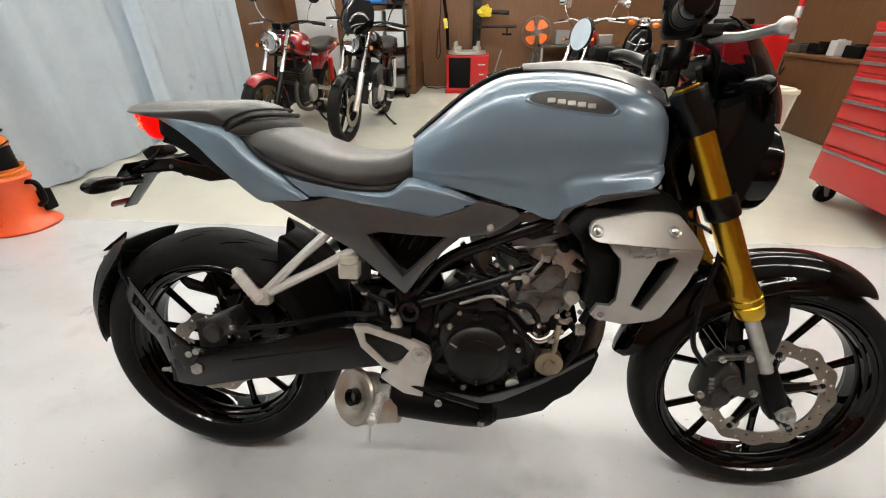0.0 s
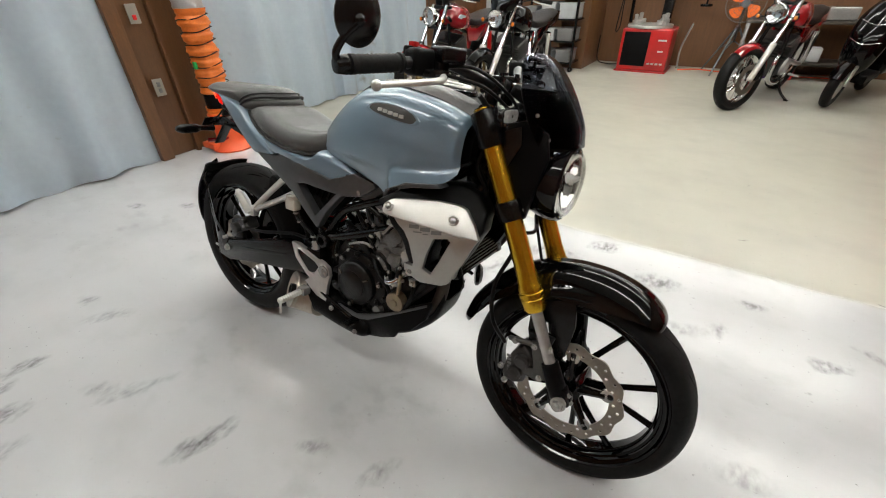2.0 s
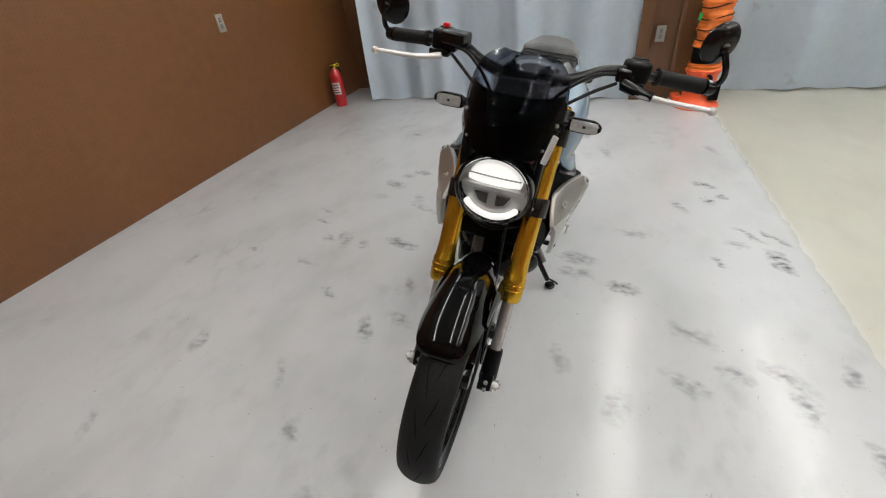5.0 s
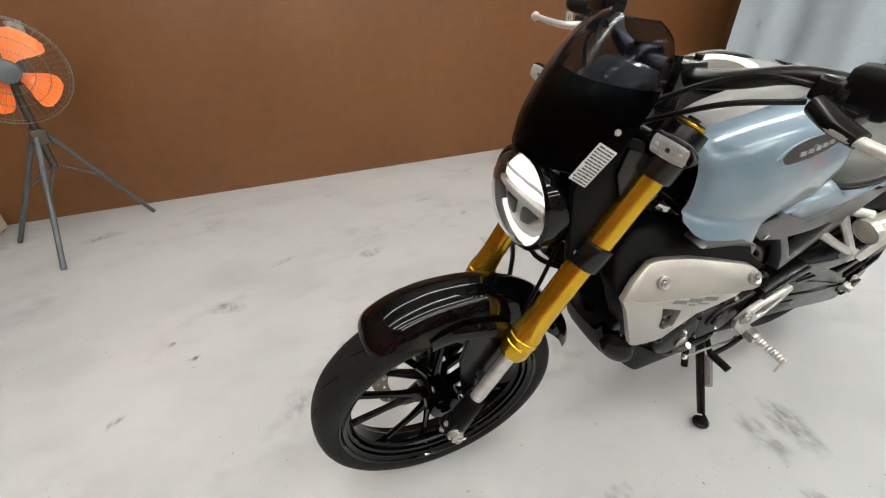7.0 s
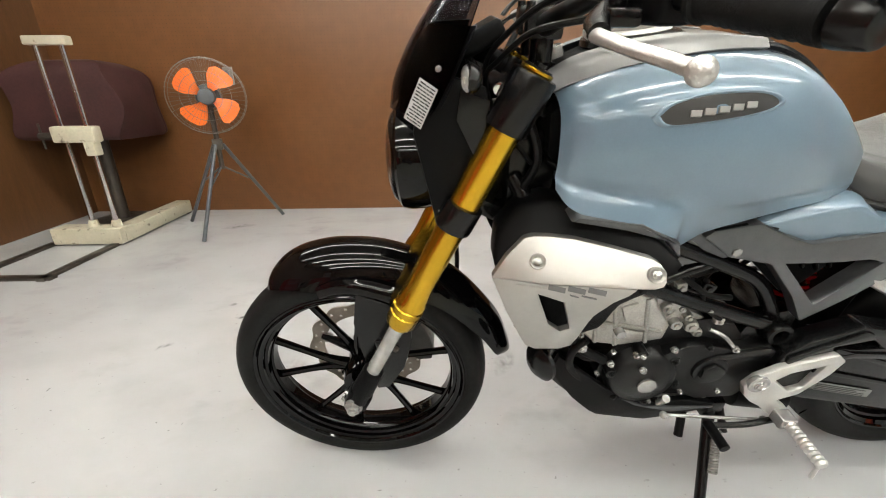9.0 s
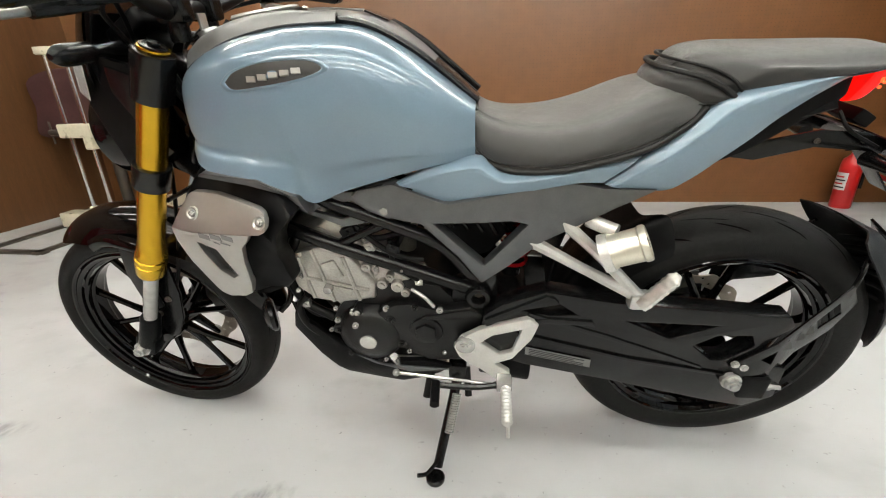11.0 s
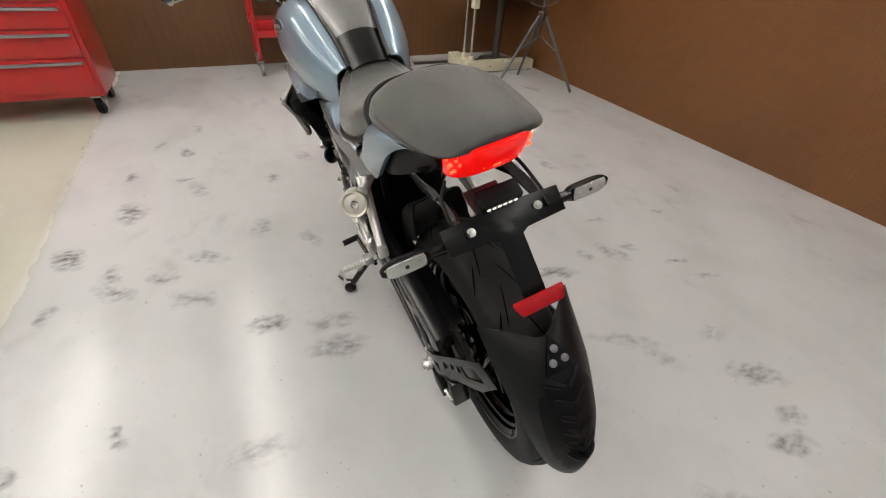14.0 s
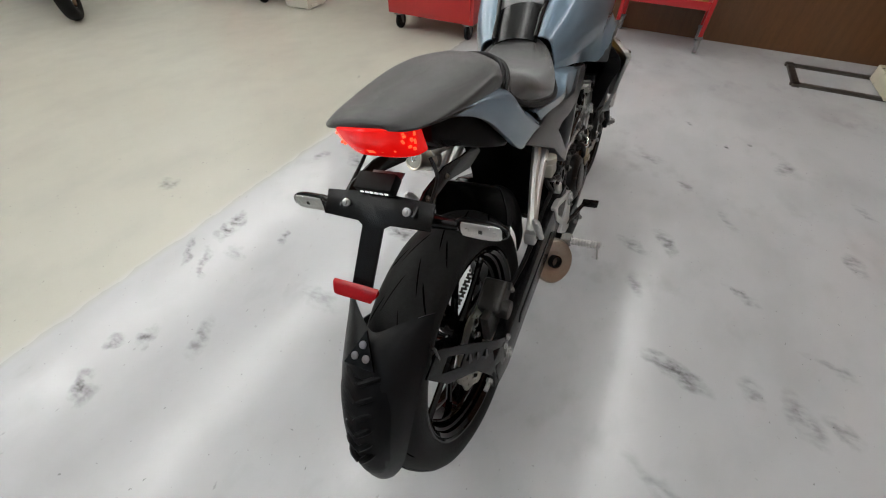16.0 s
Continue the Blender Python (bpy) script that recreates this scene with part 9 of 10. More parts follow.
# duct blower by the column
du = thing("duct_blower", "orange portable blower with an orange fabric duct", "blower", m=pose(-1.97, 1.2, 0))
bm = bmesh.new()
lathe(bm, [(0.1, 0.0), (0.165, 0.0), (0.17, 0.012), (0.15, 0.035), (0.118, 0.07), (0.112, 0.12), (0.112, 0.25), (0.125, 0.27), (0.13, 0.29), (0.12, 0.3), (0.1, 0.3)], (0, 0, 0), axis="z", n=48)
part("housing", bm, ORANGE, du)
bm = bmesh.new()
box(bm, (0.09, 0.09, 0.13), (0.07, 0.07, 0.12), 0.012)
tube(bm, [(0.1, 0.02, 0.26), (0.16, 0.03, 0.25), (0.17, 0.03, 0.16), (0.12, 0.03, 0.12)], 0.014, n=10)
part("handle", bm, BLACK, du)
bm = bmesh.new()
box(bm, (-0.06, -0.15, 0.05), (0.16, 0.07, 0.05), 0.01)
part("foot", bm, ORANGE, du)
bm = bmesh.new()
lathe(bm, [(0.118 + 0.006 * math.sin(i * 2.1), 0.29 + i * 0.008) for i in range(8)] + [(0.09, 0.33)], (0, 0, 0), axis="z", n=36)
part("duct_skirt", bm, ORANGE_FABRIC, du, "gathered orange fabric edge")
bm = bmesh.new()
lathe(bm, [(0.104 + 0.003 * (i % 2), 0.33 + i * 0.012) for i in range(11)] + [(0.09, 0.45), (0.09, 0.33)], (-0.01, 0, 0), axis="z", n=36)
part("duct_collar", bm, BLACK, du, "black rubber collar")
bm = bmesh.new()
prof = []
for i in range(60):
    z = 0.45 + 0.58 * i / 59
    prof.append((0.103 + 0.006 * math.sin(i * 0.66) + 0.004 * math.sin(i * 1.7), z))
lathe(bm, prof + [(0.08, 1.03), (0.08, 0.45)], (-0.012, 0, 0), axis="z", n=44)
for v in bm.verts:
    d_ = noise.noise(v.co * 14) * 0.012
    v.co.x += d_ * (1 if v.co.x > -0.012 else -1) - 0.05 * (v.co.z - 0.45)
    v.co.y += d_ * (1 if v.co.y > 0 else -1)
part("duct", bm, ORANGE_FABRIC, du, "creased orange fabric duct", 70)
bm = bmesh.new()
turns = [(0.46 + 0.56 * (i / 200) ** 1.15, 2 * math.pi * 7.5 * i / 200) for i in range(201)]
tube(bm, [(-0.012 - 0.05 * (z - 0.45) + 0.1105 * math.cos(a), 0.1105 * math.sin(a), z + 0.006 * math.sin(3 * a)) for z, a in turns], 0.0042, n=6, steps=400)
part("cord", bm, CABLE_BLACK, du, "black cord wound round the duct")
bm = bmesh.new()
lathe(bm, [(0.1 + 0.004 * (i % 2), 1.02 + i * 0.022) for i in range(79)] + [(0.08, 2.75), (0.08, 1.02)], (-0.045, 0, 0), axis="z", n=36)
part("foil_duct", bm, DUCT_SILVER, du, "silver foil duct running to the ceiling", 70)
bm = bmesh.new()
box(bm, (0.0, -0.11, 0.66), (0.03, 0.02, 0.05), 0.004)
part("clip", bm, GREEN, du, "green plastic clip")


# ---- parked motorcycles ----
def parked_bike(m, label, paint, gold_wheels=False, screen=False, spoked=False, chrome_fender=False, lean=8, steer=18, tank_white=False):
    """A parked motorcycle facing +x of its own frame, rear contact at the origin, front at 1.42."""
    t = thing("parked_motorcycle", label, "motorcycle", "parked motorcycles", m @ pose(0, 0, 0, -lean, 0, 0))
    fa, ra = Vector((1.42, 0, 0.3)), Vector((0, 0, 0.31))
    ax = Vector((-math.sin(radians(26)), 0, math.cos(radians(26))))
    st_ = Matrix.Translation((1.5, 0, 0)) @ Matrix.Rotation(radians(steer), 4, ax) @ Matrix.Translation((-1.5, 0, 0))
    wheel_m = LEATHER_BROWN if gold_wheels else (CHROME if spoked else BLACK_SATIN)

    def add(name, bm, material, label="", f=False, parent=None):
        if f:
            bmesh.ops.transform(bm, matrix=st_, verts=bm.verts)
        return part(name, bm, material, parent or t, label)

    for name, c, R, hw, f in (("front_wheel", fa, 0.3, 0.055, True), ("rear_wheel", ra, 0.31, 0.075, False)):
        bm = bmesh.new()
        lathe(bm, [(0.225, hw * 0.75), (0.232, hw * 0.8), (0.22, hw * 0.6), (0.205, 0.0), (0.22, -hw * 0.6), (0.232, -hw * 0.8), (0.225, -hw * 0.75), (0.2, -0.01), (0.2, 0.01)], c, n=40)
        lathe(bm, [(0.01, -0.06), (0.04, -0.05), (0.05, 0), (0.04, 0.05), (0.01, 0.06)], c, n=20)
        w = add(name, bm, wheel_m, "", f)
        for k in range(18 if spoked else 5):
            a = 2 * math.pi * k / (18 if spoked else 5) + 0.3
            bm = bmesh.new()
            p = [c + Vector((r * math.cos(a + (0.3 * (k % 2 * 2 - 1) if spoked else 0) * (1 - r / 0.21)), (0.03 if k % 2 else -0.03) * (1 - r / 0.21) if spoked else 0, r * math.sin(a + (0.3 * (k % 2 * 2 - 1) if spoked else 0) * (1 - r / 0.21)))) for r in (0.04, 0.21)]
            tube(bm, [tuple(q) for q in p], 0.003 if spoked else 0.016, n=6)
            add("spoke", bm, wheel_m, "", f, w)
        bm = bmesh.new()
        lathe(bm, tyre_profile(R, hw), c, n=48)
        add("tyre", bm, RUBBER, "", f, w)
        if f:
            for s in (-1, 1):
                bm = bmesh.new()
                lathe(bm, [(0.09, -0.002), (0.14, -0.002), (0.14, 0.002), (0.09, 0.002)], c + Vector((0, s * 0.075, 0)), n=36)
                add("brake_disc", bm, DISC_STEEL, "", f, w)
    for s in (-1, 1):
        bm = bmesh.new()
        top, bot = Vector((1.08, s * 0.1, 0.96)), Vector((1.42, s * 0.1, 0.3))
        cyl(bm, tuple(bot.lerp(top, 0.45)), tuple(top), 0.02, n=16)
        leg = add("fork_tube", bm, CHROME, "chromed fork tube", True)
        bm = bmesh.new()
        cyl(bm, tuple(bot), tuple(bot.lerp(top, 0.48)), 0.028, n=16, bevel=0.003)
        add("fork_slider", bm, ALU if not gold_wheels else BLACK_SATIN, "", True, leg)
        bm = bmesh.new()
        box(bm, (1.3, s * 0.085, 0.34), (0.06, 0.04, 0.1), 0.01)
        add("caliper", bm, BLACK_SATIN, "", True)
        bm = bmesh.new()
        tube(bm, [(1.03, s * 0.03, 1.0), (1.0, s * 0.2, 1.04), (0.92, s * 0.36, 1.02)], 0.011, n=10)
        hb_ = add("handlebar", bm, CHROME if chrome_fender else BLACK_SATIN, "", True)
        bm = bmesh.new()
        cyl(bm, (0.955, s * 0.28, 1.03), (0.905, s * 0.39, 1.018), 0.017, n=14)
        add("grip", bm, RUBBER, "", True, hb_)
        bm = bmesh.new()
        tube(bm, [(1.0, s * 0.24, 1.02), (1.02, s * 0.32, 1.01), (0.99, s * 0.42, 1.0)], 0.006, n=8)
        add("lever", bm, ALU, "", True, hb_)
        bm = bmesh.new()
        tube(bm, [(0.97, s * 0.24, 1.04), (1.0, s * 0.28, 1.12), (0.98, s * 0.32, 1.2)], 0.005, n=8)
        mi = add("mirror_stem", bm, CHROME if spoked or tank_white else BLACK_SATIN, "", True)
        bm = bmesh.new()
        ball(bm, (0.98, s * 0.34, 1.23), 0.06, (0.25, 1.1, 0.75))
        add("mirror", bm, CHROME if spoked else BLACK_SATIN, "", True, mi)
        bm = bmesh.new()
        cyl(bm, (1.2, s * 0.11, 0.83), (1.2, s * 0.165, 0.83), 0.007, n=8)
        ball(bm, (1.196, s * 0.172, 0.83), 0.021, (0.9, 0.9, 1))
        sg = add("signal", bm, BLACK_SATIN, "black turn signal", True)
        bm = bmesh.new()
        ball(bm, (1.208, s * 0.172, 0.83), 0.018, (0.7, 0.9, 1))
        add("signal_lens", bm, ORANGE_LENS, "orange lens", True, sg)
        bm = bmesh.new()
        plate(bm, [(0.16, 0.82), (0.5, 0.72), (0.72, 0.74), (0.66, 0.6), (0.42, 0.58), (0.2, 0.7)], s * 0.13 - 0.012, s * 0.13 + 0.012, bevel=0.008)
        add("side_cover", bm, paint, "")
        bm = bmesh.new()
        tube(bm, [(0.92, s * 0.1, 0.55), (1.06, s * 0.12, 0.45), (1.0, s * 0.12, 0.28), (0.75, s * 0.13, 0.2), (0.5, s * 0.14, 0.22)], 0.02, n=10)
        add("exhaust_pipe", bm, CHROME if not gold_wheels else STEEL_DARK, "")
        bm = bmesh.new()
        tube(bm, [(1.06, s * 0.09, 0.86), (0.9, s * 0.1, 0.76), (0.55, s * 0.12, 0.68), (0.1, s * 0.12, 0.76)], 0.016, n=10)
        add("frame_tube", bm, BLACK_SATIN, "")
        bm = bmesh.new()
        tube(bm, [(1.03, s * 0.08, 0.8), (1.0, s * 0.12, 0.5), (0.9, s * 0.12, 0.27), (0.5, s * 0.12, 0.28)], 0.016, n=10)
        add("frame_cradle", bm, BLACK_SATIN, "")
        bm = bmesh.new()
        tube(bm, [(0.5, s * 0.12, 0.4), (0.2, s * 0.12, 0.34), (-0.03, s * 0.12, 0.31)], 0.022, n=10)
        add("swingarm", bm, ALU, "")
        bm = bmesh.new()
        tube(bm, [(0.1, s * 0.15, 0.36), (0.2, s * 0.15, 0.68)], [0.028, 0.028], n=12)
        add("shock", bm, RED_BUTTON if gold_wheels else CHROME, "")
        bm = bmesh.new()
        box(bm, (0.62, s * 0.24, 0.3), (0.03, 0.1, 0.02), 0.006)
        add("foot_peg", bm, ALU, "")
    for s in (-1,):
        bm = bmesh.new()
        lathe(bm, [(0.0, 0), (0.05, 0.0), (0.06, 0.02), (0.06, 0.5), (0.045, 0.54), (0, 0.54)], (0.52, s * 0.17, 0.25), axis="x", n=24, m=Matrix.Rotation(radians(14), 4, "Y") @ Matrix.Diagonal((-1, 1, 1, 1)))
        add("muffler", bm, CHROME, "chromed muffler")
    bm = bmesh.new()
    sheet(bm, [[(x, 0.01, t_), (x, w * 0.7, t_ - 0.02), (x, w, (t_ + b) / 2), (x, w * 0.8, b), (x, -w * 0.8, b), (x, -w, (t_ + b) / 2), (x, -w * 0.7, t_ - 0.02)] for x, w, t_, b in ((0.54, 0.06, 0.84, 0.76), (0.62, 0.11, 0.9, 0.72), (0.75, 0.15, 0.95, 0.72), (0.9, 0.155, 0.96, 0.74), (1.0, 0.12, 0.92, 0.78), (1.04, 0.06, 0.88, 0.82))], 24, 30, wrap=True)
    tk = add("tank", bm, paint, "")
    bm = bmesh.new()
    cyl(bm, (0.86, 0, 0.955), (0.86, 0, 0.975), 0.035, n=20, bevel=0.003)
    add("filler_cap", bm, CHROME, "", False, tk)
    if tank_white:
        for s in (-1, 1):
            bm = bmesh.new()
            plate(bm, [(0.8, 0.87), (0.93, 0.89), (0.96, 0.86), (0.84, 0.83)], s * 0.152 - 0.004, s * 0.152 + 0.004, bevel=0.001)
            add("badge", bm, WHITE_LABEL, "plain white tank badge", False, tk)
    bm = bmesh.new()
    sheet(bm, [[(x, 0, t_), (x, w * 0.8, t_ - 0.015), (x, w, t_ - 0.05), (x, w * 0.85, b), (x, -w * 0.85, b), (x, -w, t_ - 0.05), (x, -w * 0.8, t_ - 0.015)] for x, w, t_, b in ((0.6, 0.06, 0.85, 0.77), (0.5, 0.12, 0.82, 0.74), (0.3, 0.14, 0.83, 0.75), (0.05, 0.12, 0.87, 0.8), (-0.15, 0.09, 0.88, 0.83), (-0.2, 0.05, 0.87, 0.84))], 24, 26, wrap=True)
    add("seat", bm, SEAT_BLACK, "black dual seat")
    bm = bmesh.new()
    sheet(bm, [[(x, w, z), (x, w, z - 0.08), (x, -w, z - 0.08), (x, -w, z)] for x, w, z in ((0.2, 0.13, 0.79), (0.0, 0.12, 0.83), (-0.2, 0.08, 0.86), (-0.26, 0.05, 0.86))], 12, 16, wrap=True)
    add("tail_cowl", bm, paint, "")
    bm = bmesh.new()
    box(bm, (0.7, 0, 0.38), (0.42, 0.24, 0.22), 0.03, seg=3)
    box(bm, (0.84, 0, 0.56), (0.2, 0.3, 0.18), 0.02, Matrix.Rotation(radians(20), 4, "Y"), seg=3)
    en = add("engine", bm, ENGINE_BLACK if gold_wheels else CALIPER, "finned engine block")
    for k in range(6):
        bm = bmesh.new()
        box(bm, (0.83 + k * 0.008, 0, 0.5 + k * 0.024), (0.22, 0.33, 0.006), 0.002, Matrix.Rotation(radians(20), 4, "Y"))
        add("fin", bm, STEEL_DARK if gold_wheels else CALIPER, "", False, en)
    for s in (-1, 1):
        bm = bmesh.new()
        lathe(bm, [(0, 0.0), (0.07, 0.0), (0.085, -0.012), (0.09, -0.04), (0, -0.04)], (0.66, s * 0.155, 0.36), n=28, m=Matrix.Diagonal((1, s, 1, 1)))
        add("engine_cover", bm, ALU, "", False, en)
    bm = bmesh.new()
    lathe(bm, [(0.085, 0.02), (0.09, 0.01), (0.085, -0.05), (0.06, -0.1), (0, -0.12), (0, -0.1), (0.08, 0)], (1.24, 0, 0.86), axis="x", n=36)
    hl_ = add("headlight", bm, CHROME if not screen else BLACK_GLOSS, "round headlight", True)
    bm = bmesh.new()
    lathe(bm, [(0.082, 0.016), (0.06, 0.028), (0, 0.036), (0, 0.03), (0.08, 0.01)], (1.24, 0, 0.86), axis="x", n=36)
    add("lens", bm, CLEAR_LENS, "", True, hl_)
    bm = bmesh.new()
    lathe(bm, [(0.078, 0.008), (0.04, -0.03), (0, -0.04), (0, -0.045), (0.079, 0.004)], (1.24, 0, 0.86), axis="x", n=30)
    add("reflector", bm, CHROME, "", True, hl_)
    for s in (-1, 1):
        bm = bmesh.new()
        lathe(bm, [(0, 0.0), (0.036, 0.0), (0.042, -0.01), (0.035, -0.06), (0, -0.07)], (1.05, s * 0.055, 1.02), axis="z", n=24)
        add("gauge", bm, BLACK, "", True)
    bm = bmesh.new()
    box(bm, (1.06, 0, 0.94), (0.07, 0.24, 0.03), 0.01)
    add("upper_clamp", bm, BLACK_SATIN, "", True)
    bm = bmesh.new()
    box(bm, (1.14, 0, 0.76), (0.08, 0.24, 0.035), 0.01)
    add("lower_clamp", bm, BLACK_SATIN, "", True)
    bm = bmesh.new()
    rows = [[((0.325 - 0.05 * abs(f) ** 2.5) * math.cos(radians(a)) + fa.x, f * 0.062, fa.z + (0.325 - 0.05 * abs(f) ** 2.5) * math.sin(radians(a))) for f in (-1, -0.7, 0, 0.7, 1)] for a in (50, 70, 95, 120, 145, 162)]
    sheet(bm, rows, 24, 14, 0.003)
    add("front_fender", bm, paint, "", True)
    if screen:
        bm = bmesh.new()
        rows = [[(xe + (xc - xe) * (1 - abs(f) ** 2), f * w, z) for f in (-1, -0.6, 0, 0.6, 1)] for z, xc, w, xe in ((0.93, 1.27, 0.12, 1.16), (1.02, 1.24, 0.16, 1.12), (1.12, 1.18, 0.15, 1.08), (1.2, 1.11, 0.1, 1.05))]
        sheet(bm, rows, 20, 18, 0.004)
        add("screen", bm, BLACK_GLOSS, "tall dark fly screen", True)
    bm = bmesh.new()
    tube(bm, [(0.62, 0.12, 0.26), (0.6, 0.2, 0.12), (0.6, 0.3, 0.045)], 0.012, n=10)
    box(bm, (0.6, 0.3, 0.042), (0.06, 0.04, 0.012), 0.003)
    add("side_stand", bm, BLACK_SATIN, "")
    bm = bmesh.new()
    box(bm, (-0.27, 0, 0.83), (0.04, 0.12, 0.06), 0.01)
    add("tail_light", bm, RED_REFLEX, "")
    bm = bmesh.new()
    for s in (-1, 1):
        tube(bm, [(0.97, s * 0.22, 1.03), (1.1, s * 0.16, 1.0), (1.16, s * 0.06, 0.9), (1.05, s * 0.03, 0.8)], 0.005, n=6)
    add("cable", bm, CABLE_BLACK, "", True)
    return t


def at_contacts(front, rear):
    """A pose on the floor with its rear contact and heading."""
    a = math.degrees(math.atan2(front[1] - rear[1], front[0] - rear[0]))
    d_ = math.hypot(front[0] - rear[0], front[1] - rear[1])
    u = ((front[0] - rear[0]) / d_, (front[1] - rear[1]) / d_)
    return pose(front[0] - u[0] * 1.42, front[1] - u[1] * 1.42, 0, 0, 0, a)


parked_bike(at_contacts((-1.42, 3.14), (-1.38, 4.6)), "red naked motorcycle with gold wheels on its side stand", RED_BIKE, gold_wheels=True, tank_white=True, steer=-14)
parked_bike(at_contacts((-0.67, 3.14), (-0.63, 4.5)), "black naked motorcycle with a dark fly screen on its side stand", BLACK_GLOSS, screen=True, steer=-6)
parked_bike(at_contacts((1.55, 4.48), (1.97, 5.8)), "red and chrome roadster motorcycle with wire wheels on its stand", RED_BIKE, spoked=True, chrome_fender=True, steer=-18)


def scooter(m, label):
    t = thing("scooter", label, "scooter", m=m @ pose(0, 0, 0, -6, 0, 0))
    for name, c in (("front_wheel", Vector((1.2, 0, 0.22))), ("rear_wheel", Vector((0, 0, 0.22)))):
        bm = bmesh.new()
        lathe(bm, [(0.02, -0.03), (0.13, -0.03), (0.14, -0.035), (0.14, 0.035), (0.13, 0.03), (0.02, 0.03)], c, n=32)
        w = part(name, bm, ALU, t)
        bm = bmesh.new()
        lathe(bm, tyre_profile(0.22, 0.045, 0.135), c, n=40)
        part("tyre", bm, RUBBER, w)
        bm = bmesh.new()
        rows = [[((0.25 - 0.05 * abs(f) ** 2.5) * math.cos(radians(a)) + c.x, f * 0.06, c.z + (0.25 - 0.05 * abs(f) ** 2.5) * math.sin(radians(a))) for f in (-1, -0.7, 0, 0.7, 1)] for a in (20, 50, 85, 120, 150)]
        sheet(bm, rows, 18, 12, 0.003)
        part("fender", bm, BLACK_GLOSS, t)
    bm = bmesh.new()
    rows = []
    for z, x, w, d_ in ((0.3, 1.02, 0.08, 0.09), (0.42, 1.07, 0.13, 0.1), (0.6, 1.07, 0.16, 0.1), (0.78, 1.01, 0.165, 0.1), (0.9, 0.97, 0.12, 0.09), (0.96, 0.95, 0.07, 0.06)):
        rows.append([(x + d_ * 0.9, 0, z), (x + d_ * 0.55, w * 0.7, z), (x - d_ * 0.2, w, z), (x - d_ * 0.6, w * 0.6, z), (x - d_ * 0.6, -w * 0.6, z), (x - d_ * 0.2, -w, z), (x + d_ * 0.55, -w * 0.7, z)])
    sheet(bm, rows, 24, 30, wrap=True)
    part("front_shield", bm, BLACK_GLOSS, t, "gloss black front shield")
    bm = bmesh.new()
    box(bm, (0.68, 0, 0.26), (0.55, 0.3, 0.08), 0.02, seg=3)
    part("floorboard", bm, BLACK, t)
    bm = bmesh.new()
    sheet(bm, [[(x, 0, tp), (x, w, tp - 0.06), (x, w, b), (x, -w, b), (x, -w, tp - 0.06)] for x, w, tp, b in ((0.48, 0.12, 0.6, 0.28), (0.4, 0.16, 0.68, 0.26), (0.1, 0.19, 0.7, 0.3), (-0.2, 0.16, 0.7, 0.42), (-0.34, 0.08, 0.68, 0.55))], 20, 24, wrap=True)
    part("body", bm, BLACK_GLOSS, t)
    bm = bmesh.new()
    sheet(bm, [[(x, 0, tp), (x, w, tp - 0.03), (x, w * 0.9, tp - 0.1), (x, -w * 0.9, tp - 0.1), (x, -w, tp - 0.03)] for x, w, tp in ((0.46, 0.1, 0.72), (0.3, 0.14, 0.77), (0.0, 0.15, 0.78), (-0.25, 0.12, 0.78), (-0.32, 0.07, 0.76))], 18, 22, wrap=True)
    part("seat", bm, SEAT_BLACK, t)
    bm = bmesh.new()
    tube(bm, [(0.86, -0.32, 1.0), (0.93, -0.15, 1.03), (0.95, 0, 1.0), (0.93, 0.15, 1.03), (0.86, 0.32, 1.0)], 0.016, n=10)
    part("handlebar", bm, CHROME, t)
    bm = bmesh.new()
    lathe(bm, [(0.07, 0.03), (0.075, 0.0), (0.06, -0.08), (0, -0.1), (0, -0.05), (0.065, 0.0)], (1.0, 0, 0.99), axis="x", n=30)
    h = part("headlight", bm, CHROME, t)
    bm = bmesh.new()
    lathe(bm, [(0.068, 0.024), (0.04, 0.04), (0, 0.045), (0, 0.04), (0.066, 0.02)], (1.0, 0, 0.99), axis="x", n=30)
    part("lens", bm, CLEAR_LENS, h)
    for s in (-1, 1):
        bm = bmesh.new()
        ball(bm, (0.99, s * 0.14, 0.98), 0.035, (0.8, 1.2, 0.9))
        part("signal", bm, ORANGE_LENS, t)
        bm = bmesh.new()
        tube(bm, [(0.92, s * 0.2, 1.02), (0.96, s * 0.26, 1.01), (0.94, s * 0.36, 1.0)], 0.006, n=8)
        part("lever", bm, CHROME, t)
        bm = bmesh.new()
        cyl(bm, (1.2, s * 0.06, 0.22), (1.08, s * 0.05, 0.5), 0.016, n=12)
        part("fork", bm, ALU, t)
        bm = bmesh.new()
        tube(bm, [(0.9, s * 0.2, 1.03), (0.92, s * 0.24, 1.12)], 0.005, n=6)
        ball(bm, (0.92, s * 0.26, 1.17), 0.05, (0.25, 1, 0.8))
        part("mirror", bm, CHROME, t)
    for q in (0.62, 0.78):
        bm = bmesh.new()
        tube(bm, [(1.14 if q < 0.7 else 1.1, -0.12, q), (1.18 if q < 0.7 else 1.13, 0, q - 0.03), (1.14 if q < 0.7 else 1.1, 0.12, q)], 0.004, n=6)
        part("trim", bm, CHROME, t, "chrome trim line")
    return t


scooter(at_contacts((2.4, 5.05), (2.82, 6.15)) @ Matrix.Translation((0.22, 0, 0)), "gloss black scooter with orange signals and chrome trim")

